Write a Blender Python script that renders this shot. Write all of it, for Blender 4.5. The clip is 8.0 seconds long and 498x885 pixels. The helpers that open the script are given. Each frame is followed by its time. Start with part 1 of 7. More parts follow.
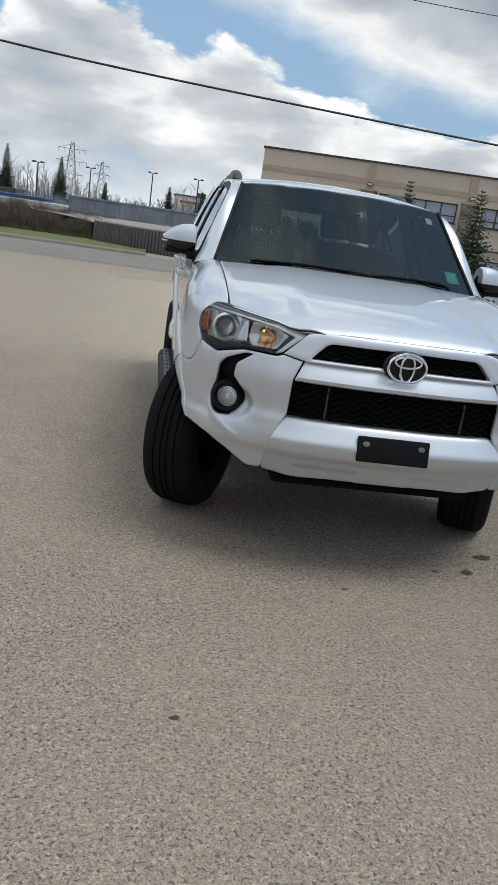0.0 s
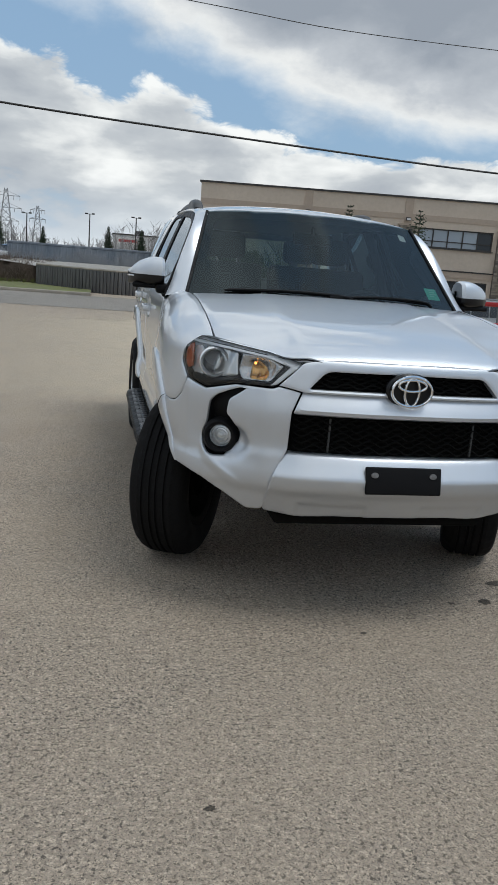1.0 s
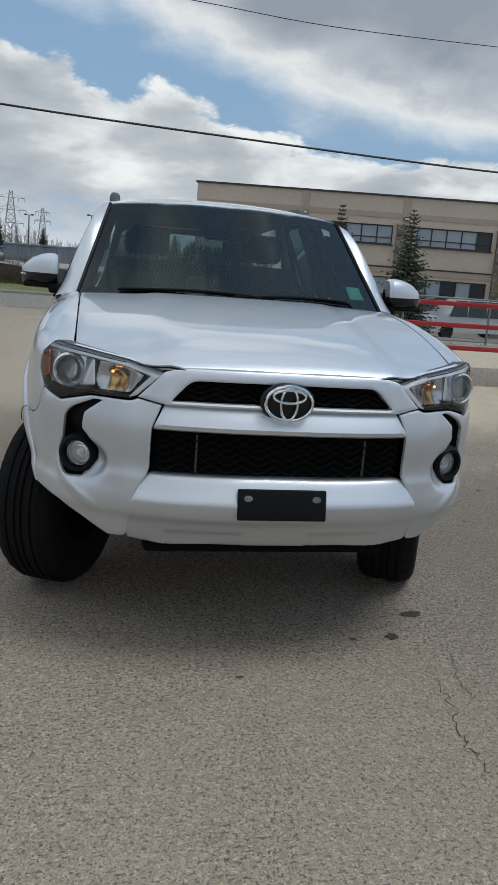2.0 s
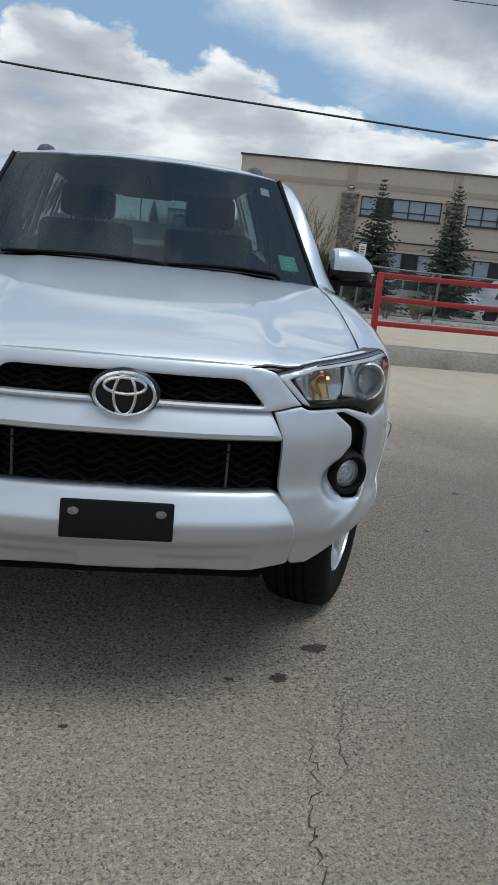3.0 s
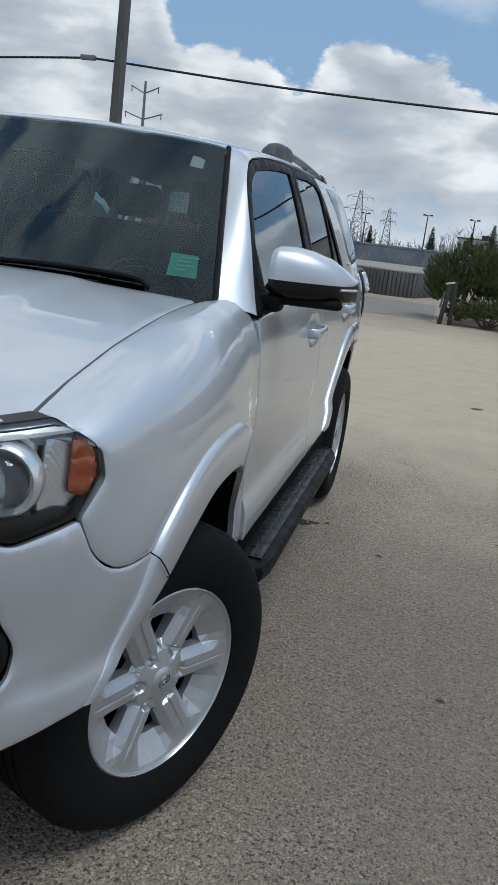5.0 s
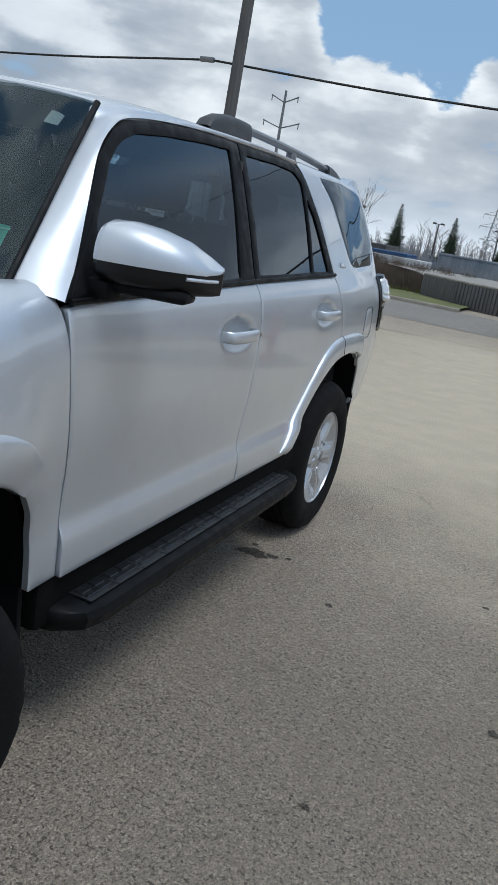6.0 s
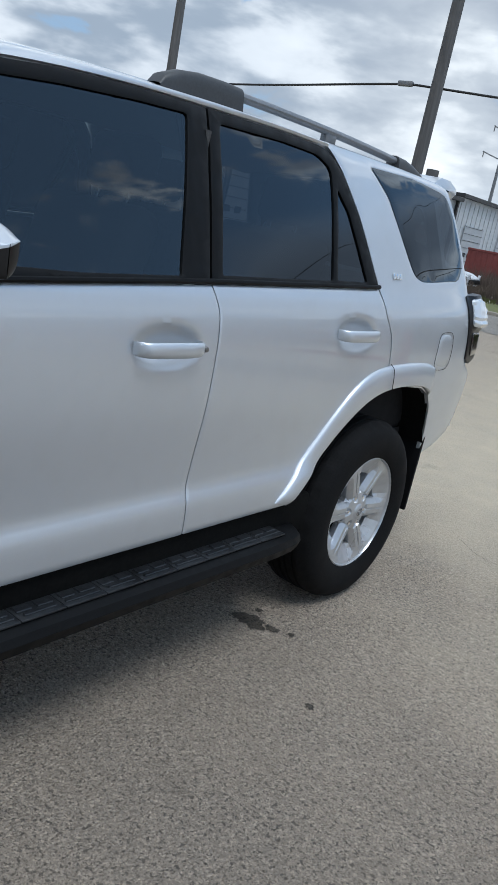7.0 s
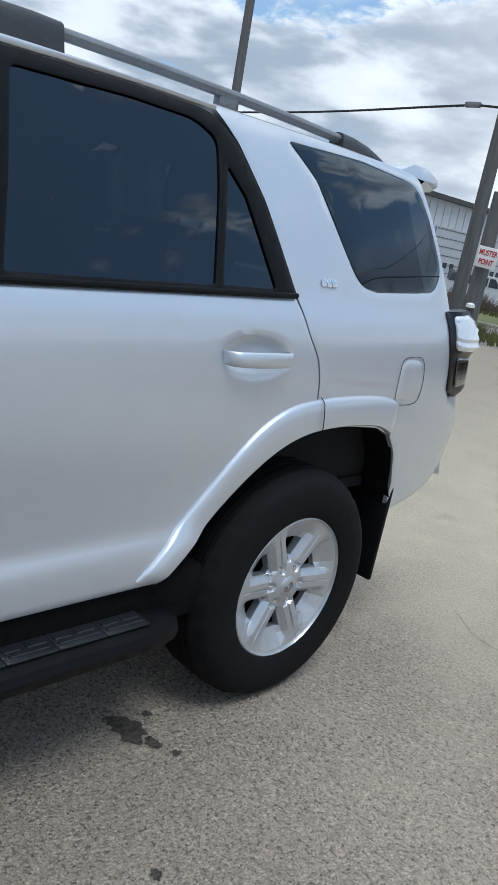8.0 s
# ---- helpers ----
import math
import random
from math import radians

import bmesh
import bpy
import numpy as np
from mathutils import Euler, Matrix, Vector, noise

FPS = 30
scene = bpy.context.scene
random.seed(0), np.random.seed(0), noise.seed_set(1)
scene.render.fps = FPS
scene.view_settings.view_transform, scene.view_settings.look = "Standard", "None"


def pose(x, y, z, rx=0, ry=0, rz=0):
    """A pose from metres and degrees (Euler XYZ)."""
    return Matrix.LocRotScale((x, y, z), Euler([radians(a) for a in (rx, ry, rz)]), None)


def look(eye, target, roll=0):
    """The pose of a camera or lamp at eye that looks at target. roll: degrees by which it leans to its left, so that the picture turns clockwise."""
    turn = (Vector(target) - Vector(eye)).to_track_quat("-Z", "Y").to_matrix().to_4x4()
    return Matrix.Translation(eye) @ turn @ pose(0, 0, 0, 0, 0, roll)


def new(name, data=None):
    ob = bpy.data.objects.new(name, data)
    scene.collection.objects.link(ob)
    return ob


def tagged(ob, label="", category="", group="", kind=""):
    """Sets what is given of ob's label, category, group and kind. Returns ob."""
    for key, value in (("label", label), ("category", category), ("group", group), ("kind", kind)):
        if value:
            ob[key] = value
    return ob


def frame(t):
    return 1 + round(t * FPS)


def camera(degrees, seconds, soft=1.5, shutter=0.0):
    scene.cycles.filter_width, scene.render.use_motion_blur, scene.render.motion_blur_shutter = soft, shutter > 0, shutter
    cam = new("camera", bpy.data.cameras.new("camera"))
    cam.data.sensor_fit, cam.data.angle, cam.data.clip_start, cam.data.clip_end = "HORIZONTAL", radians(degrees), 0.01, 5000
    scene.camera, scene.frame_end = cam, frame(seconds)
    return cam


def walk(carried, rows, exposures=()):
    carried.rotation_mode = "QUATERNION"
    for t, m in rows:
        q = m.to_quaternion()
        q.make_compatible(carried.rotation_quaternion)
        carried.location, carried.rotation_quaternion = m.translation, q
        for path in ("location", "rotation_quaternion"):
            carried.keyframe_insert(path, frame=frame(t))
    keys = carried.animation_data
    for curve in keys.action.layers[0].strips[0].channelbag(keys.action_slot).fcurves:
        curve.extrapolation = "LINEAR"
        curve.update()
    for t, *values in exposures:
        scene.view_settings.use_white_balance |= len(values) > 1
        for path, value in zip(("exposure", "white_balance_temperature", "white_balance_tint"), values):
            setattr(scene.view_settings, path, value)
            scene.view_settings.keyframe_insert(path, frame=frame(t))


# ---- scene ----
# the camera and its walk
cam = camera(35.2, 8.0)
PATH = [
    (0, (-1.114, -3.206, 1.497), (-0.825, -1.3, 0.965), 8.4),
    (0.5, (-1.255, -3.077, 1.467), (-0.842, -1.175, 1.007), 2.4),
    (1, (-1.252, -2.926, 1.453), (-0.856, -1.017, 1.008), 4.6),
    (1.5, (-0.965, -2.796, 1.473), (-0.636, -0.867, 1.063), 4.8),
    (2, (-0.654, -2.644, 1.469), (-0.276, -0.731, 1.026), 4.4),
    (2.2, (-0.551, -2.532, 1.463), (-0.153, -0.626, 1.006), 4.7),
    (3.3, (0.288, -2.023, 1.461), (0.445, -0.098, 0.941), 6.9),
    (3.5, (0.412, -1.897, 1.447), (0.495, 0.031, 0.922), 7.8),
    (4, (0.755, -1.573, 1.452), (0.691, 0.361, 0.947), 8.4),
    (4.5, (1.135, -1.23, 1.458), (0.758, 0.675, 0.975), 5.9),
    (5, (1.396, -0.808, 1.475), (0.978, 1.078, 0.958), 7.0),
    (5.2, (1.511, -0.658, 1.482), (1.1, 1.228, 0.956), 8.1),
    (6.3, (2.097, 0.138, 1.492), (1.298, 1.889, 0.95), 10.7),
    (6.5, (2.167, 0.326, 1.489), (1.31, 2.047, 0.938), 11.1),
    (7, (2.324, 0.861, 1.491), (1.198, 2.42, 0.94), 11.2),
    (7.5, (2.309, 1.354, 1.488), (1.078, 2.844, 0.973), 11.1),
    (8, (2.338, 1.8, 1.473), (1.04, 3.233, 0.96), 10.4),
]
walk(cam, [(t, look(eye, target, roll)) for t, eye, target, roll in PATH], [(0, 0.40, 6300, 8), (2, 0.15, 6150, 7), (3.5, 0.25, 5960, 7), (5, 0.18, 5940, 7), (6.3, 0.33, 5850, 7), (8, 0.56, 5780, 7)])

# world: broken cumulus over a pale blue spring sky
SUN_EL, SUN_AZ = 68.0, 107.5
world = bpy.data.worlds.new("sky")
scene.world = world
world.use_nodes = True
wt = world.node_tree
wt.nodes.clear()


class Net:
    """Short hand for a node tree."""

    def __init__(self, tree):
        self.tree = tree

    def n(self, kind, inputs=(), operation="", clamp=False, data="", blend="", smooth=False):
        node = self.tree.nodes.new(kind)
        if operation:
            node.operation = operation
        if clamp:
            node.use_clamp = True
        if data:
            node.data_type = data
        if blend:
            node.blend_type = blend
        if smooth:
            node.interpolation_type = "SMOOTHSTEP"
        for k, v in dict(inputs).items():
            if isinstance(v, bpy.types.NodeSocket):
                self.tree.links.new(v, node.inputs[k])
            else:
                node.inputs[k].default_value = v
        return node

    def math(self, op, a, b=0.0, c=0.0, clamp=False):
        return self.n("ShaderNodeMath", {0: a, 1: b, 2: c}, operation=op, clamp=clamp).outputs[0]

    def vmath(self, op, a, b=(0, 0, 0)):
        return self.n("ShaderNodeVectorMath", {0: a, 1: b}, operation=op).outputs[0]

    def noise(self, vec, scale, detail=4.0, rough=0.5, dist=0.0):
        return self.n("ShaderNodeTexNoise", {"Vector": vec, "Scale": scale, "Detail": detail, "Roughness": rough, "Distortion": dist}).outputs[0]

    def ramp(self, fac, stops, mode="LINEAR"):
        node = self.n("ShaderNodeValToRGB", {0: fac})
        cr = node.color_ramp
        cr.interpolation = mode
        while len(cr.elements) < len(stops):
            cr.elements.new(0.5)
        for e, (p, c) in zip(cr.elements, stops):
            e.position = p
            e.color = (*c, 1) if len(c) == 3 else c
        return node.outputs[0]

    def mix(self, fac, a, b, mode="MIX"):
        node = self.n("ShaderNodeMix", {0: fac, 6: a, 7: b}, data="RGBA", blend=mode)
        return node.outputs[2]

    def range_flat(self, v, a, b):
        return self.n("ShaderNodeMapRange", {0: v, 1: a, 2: b}).outputs[0]

    def range(self, v, a, b, c=0.0, d=1.0):
        return self.n("ShaderNodeMapRange", {0: v, 1: a, 2: b, 3: c, 4: d}, smooth=True).outputs[0]


w = Net(wt)
direction = w.n("ShaderNodeTexCoord").outputs["Generated"]
sep = w.n("ShaderNodeSeparateXYZ", {0: direction})
sky_node = w.n("ShaderNodeTexSky")
sky_node.sky_type, sky_node.sun_disc, sky_node.dust_density = "NISHITA", False, 2.0
sky_node.sun_elevation, sky_node.sun_rotation = radians(SUN_EL), radians(SUN_AZ)
sky = sky_node.outputs[0]
up = w.math("MAXIMUM", sep.outputs[2], 0.0)
puffs = w.vmath("ADD", w.vmath("MULTIPLY", direction, (1.0, 1.0, 1.75)), (7.13, 1.42, 2.35))


x_dir, y_dir = sep.outputs[0], sep.outputs[1]
warp = w.n("ShaderNodeVectorMath", {0: w.n("ShaderNodeTexNoise", {"Vector": puffs, "Scale": 7.0, "Detail": 3.0}).outputs["Color"], 3: 0.10}, operation="SCALE").outputs[0]
heaps_node = w.n("ShaderNodeTexVoronoi", {"Vector": w.vmath("ADD", puffs, warp), "Scale": 11.0, "Detail": 4.0, "Roughness": 0.55, "Lacunarity": 2.3})
heaps_node.feature, heaps_node.normalize = "SMOOTH_F1", True
heaps_node.inputs["Smoothness"].default_value = 0.25
heap = w.math("SUBTRACT", 0.36, heaps_node.outputs["Distance"])
wisp = w.math("SUBTRACT", w.noise(puffs, 7.0, 8.0, 0.55, 0.2), 0.5)
lump = w.math("SUBTRACT", w.noise(w.vmath("MULTIPLY", puffs, (1.0, 1.0, 1.5)), 8.5, 5.0, 0.48, 0.15), 0.5)
drift = w.math("SUBTRACT", w.noise(w.vmath("MULTIPLY", puffs, (1.0, 1.0, 2.0)), 4.5, 8.0, 0.5, 0.2), 0.5)
azimuth = w.math("ARCTAN2", x_dir, y_dir)


def skyline(stops):
    """A height that follows the azimuth, from -1.2 to 0.8 radians, in smooth steps."""
    return w.ramp(w.range_flat(azimuth, -1.2, 0.8), [((a + 1.2) / 2.0, (h, h, h)) for a, h in stops], "EASE")


# a bank of cumulus along the horizon with three towers, its tops lower towards the east
top = skyline([(-1.1, 0.27), (-0.86, 0.235), (-0.745, 0.235), (-0.60, 0.275), (-0.42, 0.30), (-0.34, 0.180), (-0.26, 0.192), (-0.21, 0.168), (-0.145, 0.215), (-0.06, 0.196), (-0.005, 0.166), (0.05, 0.184), (0.20, 0.136), (0.45, 0.125)])
deep = w.math("ADD", w.math("SUBTRACT", top, up), w.math("ADD", w.math("MULTIPLY", heap, 0.13), w.math("MULTIPLY", wisp, 0.03)))
bank = w.math("MULTIPLY", w.range(deep, -0.004, 0.012), w.range(w.math("ADD", lump, w.range(deep, 0.03, 0.09, 0.0, 0.24)), 0.34, 0.42, 1.0, 0.35))
# a grey sheet overhead with a bright lower edge
edge = skyline([(-1.0, 0.26), (-0.75, 0.275), (-0.5, 0.36), (-0.2, 0.33), (0.0, 0.262), (0.10, 0.236), (0.24, 0.176), (0.45, 0.150)])
inner = w.math("ADD", w.math("SUBTRACT", up, edge), w.math("ADD", w.math("MULTIPLY", wisp, 0.10), w.math("MULTIPLY", heap, 0.05)))
roof_cover = w.range(inner, -0.025, 0.035)
ahead_of = w.math("MULTIPLY", w.range(y_dir, 0.10, 0.40), w.range(up, 0.31, 0.42, 1.0, 0.0))
loose = w.range(w.math("ADD", w.math("MULTIPLY", w.math("SUBTRACT", w.noise(puffs, 2.3, 2.0, 0.5), 0.5), 0.8), w.math("ADD", wisp, w.math("SUBTRACT", w.math("MULTIPLY", heap, 0.3), w.math("MULTIPLY", w.math("MULTIPLY", w.range(up, 0.30, 0.48), w.range(x_dir, 0.1, 0.45)), 0.22)))), -0.09, 0.03)
cover = w.mix(ahead_of, loose, w.math("MAXIMUM", bank, roof_cover))
bank_tone = w.ramp(w.math("ADD", w.math("ADD", w.range(deep, 0.0, 0.06, 0.0, 0.38), w.math("MULTIPLY", lump, 2.3)), w.math("SUBTRACT", 0.17, w.math("MULTIPLY", heap, 0.45))), [(0.0, (0.80, 0.79, 0.765)), (0.22, (0.66, 0.66, 0.65)), (0.46, (0.47, 0.485, 0.50)), (0.85, (0.36, 0.38, 0.41))])
sheet_tone = w.ramp(w.math("ADD", w.range(inner, -0.02, 0.12), w.math("MULTIPLY", wisp, 0.5)), [(0.0, (0.58, 0.60, 0.62)), (0.25, (0.72, 0.71, 0.69)), (0.55, (0.46, 0.475, 0.50)), (1.0, (0.27, 0.295, 0.335))])
lit = w.mix(w.math("MULTIPLY", roof_cover, w.range(w.math("SUBTRACT", inner, deep), -0.02, 0.02)), bank_tone, sheet_tone)
lit = w.mix(ahead_of, w.mix(w.range(drift, -0.15, 0.15), (0.40, 0.43, 0.48, 1), (0.92, 0.92, 0.91, 1)), lit)
lit = w.mix(w.math("MULTIPLY", ahead_of, w.range(azimuth, -0.45, -0.75, 0.0, 0.85)), lit, w.mix(w.range(lump, -0.12, 0.10), (0.62, 0.63, 0.64, 1), (0.27, 0.31, 0.36, 1)))
sun_from = Vector((0.38, -0.12, 1.0)).normalized()
haze = w.range(up, 0.0, 0.10, 0.55, 0.0)
blue = w.n("ShaderNodeVectorMath", {0: sky, 3: 0.07}, operation="SCALE").outputs[0]
blue = w.mix(0.6, blue, (0.29, 0.44, 0.62, 1))
tone = w.mix(cover, blue, lit)
tone = w.mix(haze, tone, (0.60, 0.65, 0.70, 1))
behind = w.range(y_dir, 0.15, -0.35)
fall = w.math("ADD", w.math("MULTIPLY", up, 0.45), 0.62)
tone = w.mix(behind, tone, w.n("ShaderNodeVectorMath", {0: tone, 3: fall}, operation="SCALE").outputs[0])
back = w.n("ShaderNodeBackground", {0: tone, 1: 1.0})
w.tree.links.new(back.outputs[0], w.n("ShaderNodeOutputWorld").inputs[0])

sun = new("sun", bpy.data.lights.new("sun", "SUN"))
sun.data.energy, sun.data.angle, sun.data.color = 1.2, radians(25), (1.0, 0.97, 0.93)
sun.matrix_world = look(sun_from * 50, (0, 0, 0))
# ---- materials ----
def material(name, colour=(0.5, 0.5, 0.5), rough=0.5, metal=0.0, **sockets):
    m = bpy.data.materials.new(name)
    m.use_nodes = True
    b = m.node_tree.nodes["Principled BSDF"]
    b.inputs["Base Color"].default_value = (*colour, 1)
    b.inputs["Roughness"].default_value = rough
    b.inputs["Metallic"].default_value = metal
    for k, v in sockets.items():
        b.inputs[k.replace("_", " ")].default_value = v
    return m


def shade(m):
    return Net(m.node_tree), m.node_tree.nodes["Principled BSDF"]


def place(net):
    return net.n("ShaderNodeNewGeometry").outputs["Position"]


def bump(net, bsdf, height, strength, distance):
    b = net.n("ShaderNodeBump", {"Height": height, "Strength": strength, "Distance": distance})
    net.tree.links.new(b.outputs[0], bsdf.inputs["Normal"])


def speckled(name, dark, light, scale, rough=0.8, bumps=0.3, dist=0.004, detail=6.0, metal=0.0, stretch=(1, 1, 1), spec=0.5):
    """A surface that varies at two scales, from dark to light."""
    m = material(name, light, rough, metal, Specular_IOR_Level=spec)
    net, bsdf = shade(m)
    p = net.vmath("MULTIPLY", place(net), stretch)
    fine = net.noise(p, scale, detail, 0.6)
    broad = net.noise(p, scale / 14, 3.0, 0.5)
    mixed = net.math("ADD", net.math("MULTIPLY", fine, 0.6), net.math("MULTIPLY", broad, 0.5))
    net.tree.links.new(net.ramp(mixed, [(0.35, dark), (0.75, light)]), bsdf.inputs["Base Color"])
    net.tree.links.new(net.range(broad, 0.3, 0.7, max(0, rough - 0.1), min(1, rough + 0.1)), bsdf.inputs["Roughness"])
    if bumps:
        bump(net, bsdf, fine, bumps, dist)
    return m


def glass(name, tint, gloss=0.03, ior=1.5, sheen=(1, 1, 1)):
    """A thin pane: clear or tinted, with a mirror gloss that grows at grazing angles."""
    m = bpy.data.materials.new(name)
    m.use_nodes = True
    net = Net(m.node_tree)
    m.node_tree.nodes.clear()
    see = net.n("ShaderNodeBsdfTransparent", {0: (*tint, 1)})
    shine = net.n("ShaderNodeBsdfGlossy", {0: (*sheen, 1), "Roughness": gloss})
    fres = net.n("ShaderNodeFresnel", {"IOR": ior})
    mixed = net.n("ShaderNodeMixShader", {0: fres.outputs[0], 1: see.outputs[0], 2: shine.outputs[0]})
    out = net.n("ShaderNodeOutputMaterial")
    m.node_tree.links.new(mixed.outputs[0], out.inputs[0])
    return m


def paint_material():
    """Silver metallic: pale flakes in a satin base under a clear coat, with a little road dust."""
    m = material("silver_paint", (0.64, 0.66, 0.69), 0.42, 0.62, Coat_Weight=1.0, Coat_Roughness=0.03)
    net, bsdf = shade(m)
    p = place(net)
    flake = net.n("ShaderNodeTexVoronoi", {"Vector": p, "Scale": 900.0})
    dust = net.noise(p, 9.0, 5.0, 0.6)
    col = net.mix(net.range(flake.outputs["Distance"], 0.0, 0.8, 0.0, 0.25), (0.635, 0.665, 0.70, 1), (0.525, 0.55, 0.585, 1))
    col = net.mix(net.range(dust, 0.45, 0.8, 0.0, 0.10), col, (0.52, 0.49, 0.44, 1))
    net.tree.links.new(col, bsdf.inputs["Base Color"])
    net.tree.links.new(net.range(dust, 0.3, 0.8, 0.39, 0.46), bsdf.inputs["Roughness"])
    return m


PAINT = paint_material()
BLACK_PLASTIC = speckled("black_plastic", (0.004, 0.004, 0.0045), (0.010, 0.010, 0.011), 600, 0.6, 0.15, 0.0006, spec=0.14)
GLOSS_BLACK = material("gloss_black_trim", (0.006, 0.006, 0.007), 0.3, Specular_IOR_Level=0.4)
SATIN_BLACK = speckled("satin_black_trim", (0.003, 0.0032, 0.0036), (0.007, 0.0074, 0.008), 300, 0.5, 0.05, 0.0005, spec=0.15)
RUBBER = speckled("tyre_rubber", (0.005, 0.005, 0.0055), (0.013, 0.0127, 0.0125), 120, 0.8, 0.2, 0.001, spec=0.13)
DARK = speckled("dark_underbody", (0.003, 0.003, 0.003), (0.009, 0.009, 0.008), 60, 0.95, 0.2, 0.003, spec=0.1)
CHROME = material("chrome", (0.86, 0.87, 0.88), 0.08, 1.0)
ALLOY = speckled("alloy_wheel", (0.48, 0.49, 0.505), (0.58, 0.59, 0.60), 40, 0.36, 0.03, 0.0004, metal=0.65)
LAMP_CHROME = material("lamp_reflector", (0.82, 0.83, 0.84), 0.2, 0.7)
LAMP_STRIP = material("satin_chrome_strip", (0.80, 0.82, 0.84), 0.28, 0.2, Coat_Weight=1.0)
LAMP_DARK = material("shaded_lamp_reflector", (0.58, 0.585, 0.595), 0.16, 0.85)
FOG_CHROME = material("fog_lamp_reflector", (0.84, 0.85, 0.86), 0.2, 0.6)
LAMP_GREY = speckled("grey_lamp_housing", (0.34, 0.34, 0.35), (0.48, 0.48, 0.49), 60, 0.35, 0.05, 0.0005, metal=0.6)
STEEL = speckled("dull_steel", (0.15, 0.14, 0.13), (0.35, 0.34, 0.33), 80, 0.5, 0.1, 0.001, metal=0.9)
GLASS_FRONT = glass("windscreen_glass", (0.36, 0.45, 0.45), 0.01, 1.6, (0.72, 0.86, 0.92))
GLASS_SIDE = glass("door_glass", (0.24, 0.29, 0.31), 0.01, 1.75, (0.85, 0.93, 1.0))
GLASS_DARK = glass("privacy_glass", (0.06, 0.068, 0.075), 0.012, 1.7, (0.80, 0.90, 1.0))
LENS = glass("lamp_lens", (0.93, 0.95, 0.96), 0.01)
TAIL_LENS = material("tail_lamp_lens", (0.72, 0.74, 0.76), 0.15, 0.3, Coat_Weight=1.0)
RED_LENS = material("red_lens", (0.25, 0.01, 0.01), 0.12, Coat_Weight=1.0)
# orange glow in the chrome bowl, given as a base colour
AMBER_GLOW = material("amber_glow_panel", (0.72, 0.42, 0.16), 0.24, 0.9)
AMBER_LENS = material("amber_marker_lens", (0.42, 0.09, 0.025), 0.15, 0.2, Coat_Weight=1.0)
AMBER_BULB = material("lit_amber_bulb", (0.9, 0.4, 0.08), 0.3, Emission_Color=(1.0, 0.42, 0.08, 1), Emission_Strength=2.0)
SMOKE = material("smoked_lens", (0.015, 0.012, 0.012), 0.12, Coat_Weight=1.0)
SEAT = speckled("dark_seat_fabric", (0.010, 0.010, 0.011), (0.024, 0.024, 0.025), 300, 0.9, 0.0, spec=0.2)
TRIM_GREY = speckled("grey_interior_trim", (0.05, 0.05, 0.05), (0.08, 0.08, 0.078), 200, 0.8, 0.0, spec=0.2)
HEADLINER = speckled("pale_headliner", (0.28, 0.27, 0.26), (0.36, 0.35, 0.33), 300, 0.9, 0.1, 0.001)
PAD_RUBBER = speckled("worn_step_rubber", (0.006, 0.0065, 0.007), (0.022, 0.024, 0.027), 45, 0.36, 0.6, 0.003)
GREEN_PAPER = speckled("green_sticker", (0.05, 0.42, 0.30), (0.10, 0.52, 0.40), 60, 0.6, 0.0)
PRINT_GREEN = material("pale_green_print", (0.28, 0.62, 0.52), 0.6)
WHITE_PAPER = speckled("white_paper", (0.62, 0.62, 0.60), (0.78, 0.78, 0.76), 40, 0.6, 0.0)


# ---- mesh helpers ----
from mathutils.geometry import delaunay_2d_cdt


def link_mesh(name, verts, faces, mat, parent=None, label="", smooth=True, angle=38):
    me = bpy.data.meshes.new(name)
    me.from_pydata([tuple(map(float, v)) for v in verts], [], [tuple(map(int, f)) for f in faces])
    me.polygons.foreach_set("use_smooth", [smooth] * len(me.polygons))
    if mat is not None:
        me.materials.append(mat)
    if smooth:
        me.set_sharp_from_angle(angle=radians(angle))
    return hang(new(name, me), parent, label)


def world_of(ob):
    """Where an object stands, its parents included."""
    own = ob.matrix_parent_inverse @ ob.matrix_basis
    return own if ob.parent is None else world_of(ob.parent) @ own


def hang(ob, parent, label="", lift=0.0):
    if parent is not None:
        ob.parent = parent
        ob.matrix_parent_inverse = world_of(parent).inverted()
        if parent.name == "suv":
            ob.matrix_parent_inverse = ob.matrix_parent_inverse @ Matrix.Translation((0, 0, RIDE))
        else:
            top = parent
            while top.parent is not None:
                top = top.parent
            if top.name == "suv":
                ob.matrix_parent_inverse = ob.matrix_parent_inverse @ Matrix.Translation((0, 0, RIDE))
    if label:
        ob["label"] = label
    return ob


RIDE = 0.03


def part(name, bm, mat, parent=None, label="", smooth=True):
    bmesh.ops.recalc_face_normals(bm, faces=bm.faces)
    me = bpy.data.meshes.new(name)
    bm.to_mesh(me)
    bm.free()
    me.polygons.foreach_set("use_smooth", [smooth] * len(me.polygons))
    if smooth:
        me.set_sharp_from_angle(angle=radians(35))
    me.materials.append(mat)
    return hang(new(name, me), parent, label)


def box(bm, size, m=None, bevel=0.0, seg=2):
    r = bmesh.ops.create_cube(bm, size=1.0, matrix=(m or Matrix()) @ Matrix.Diagonal((*size, 1)))
    if bevel:
        edges = list({e for v in r["verts"] for e in v.link_edges})
        bmesh.ops.bevel(bm, geom=edges, offset=bevel, segments=seg, affect="EDGES", profile=0.5)


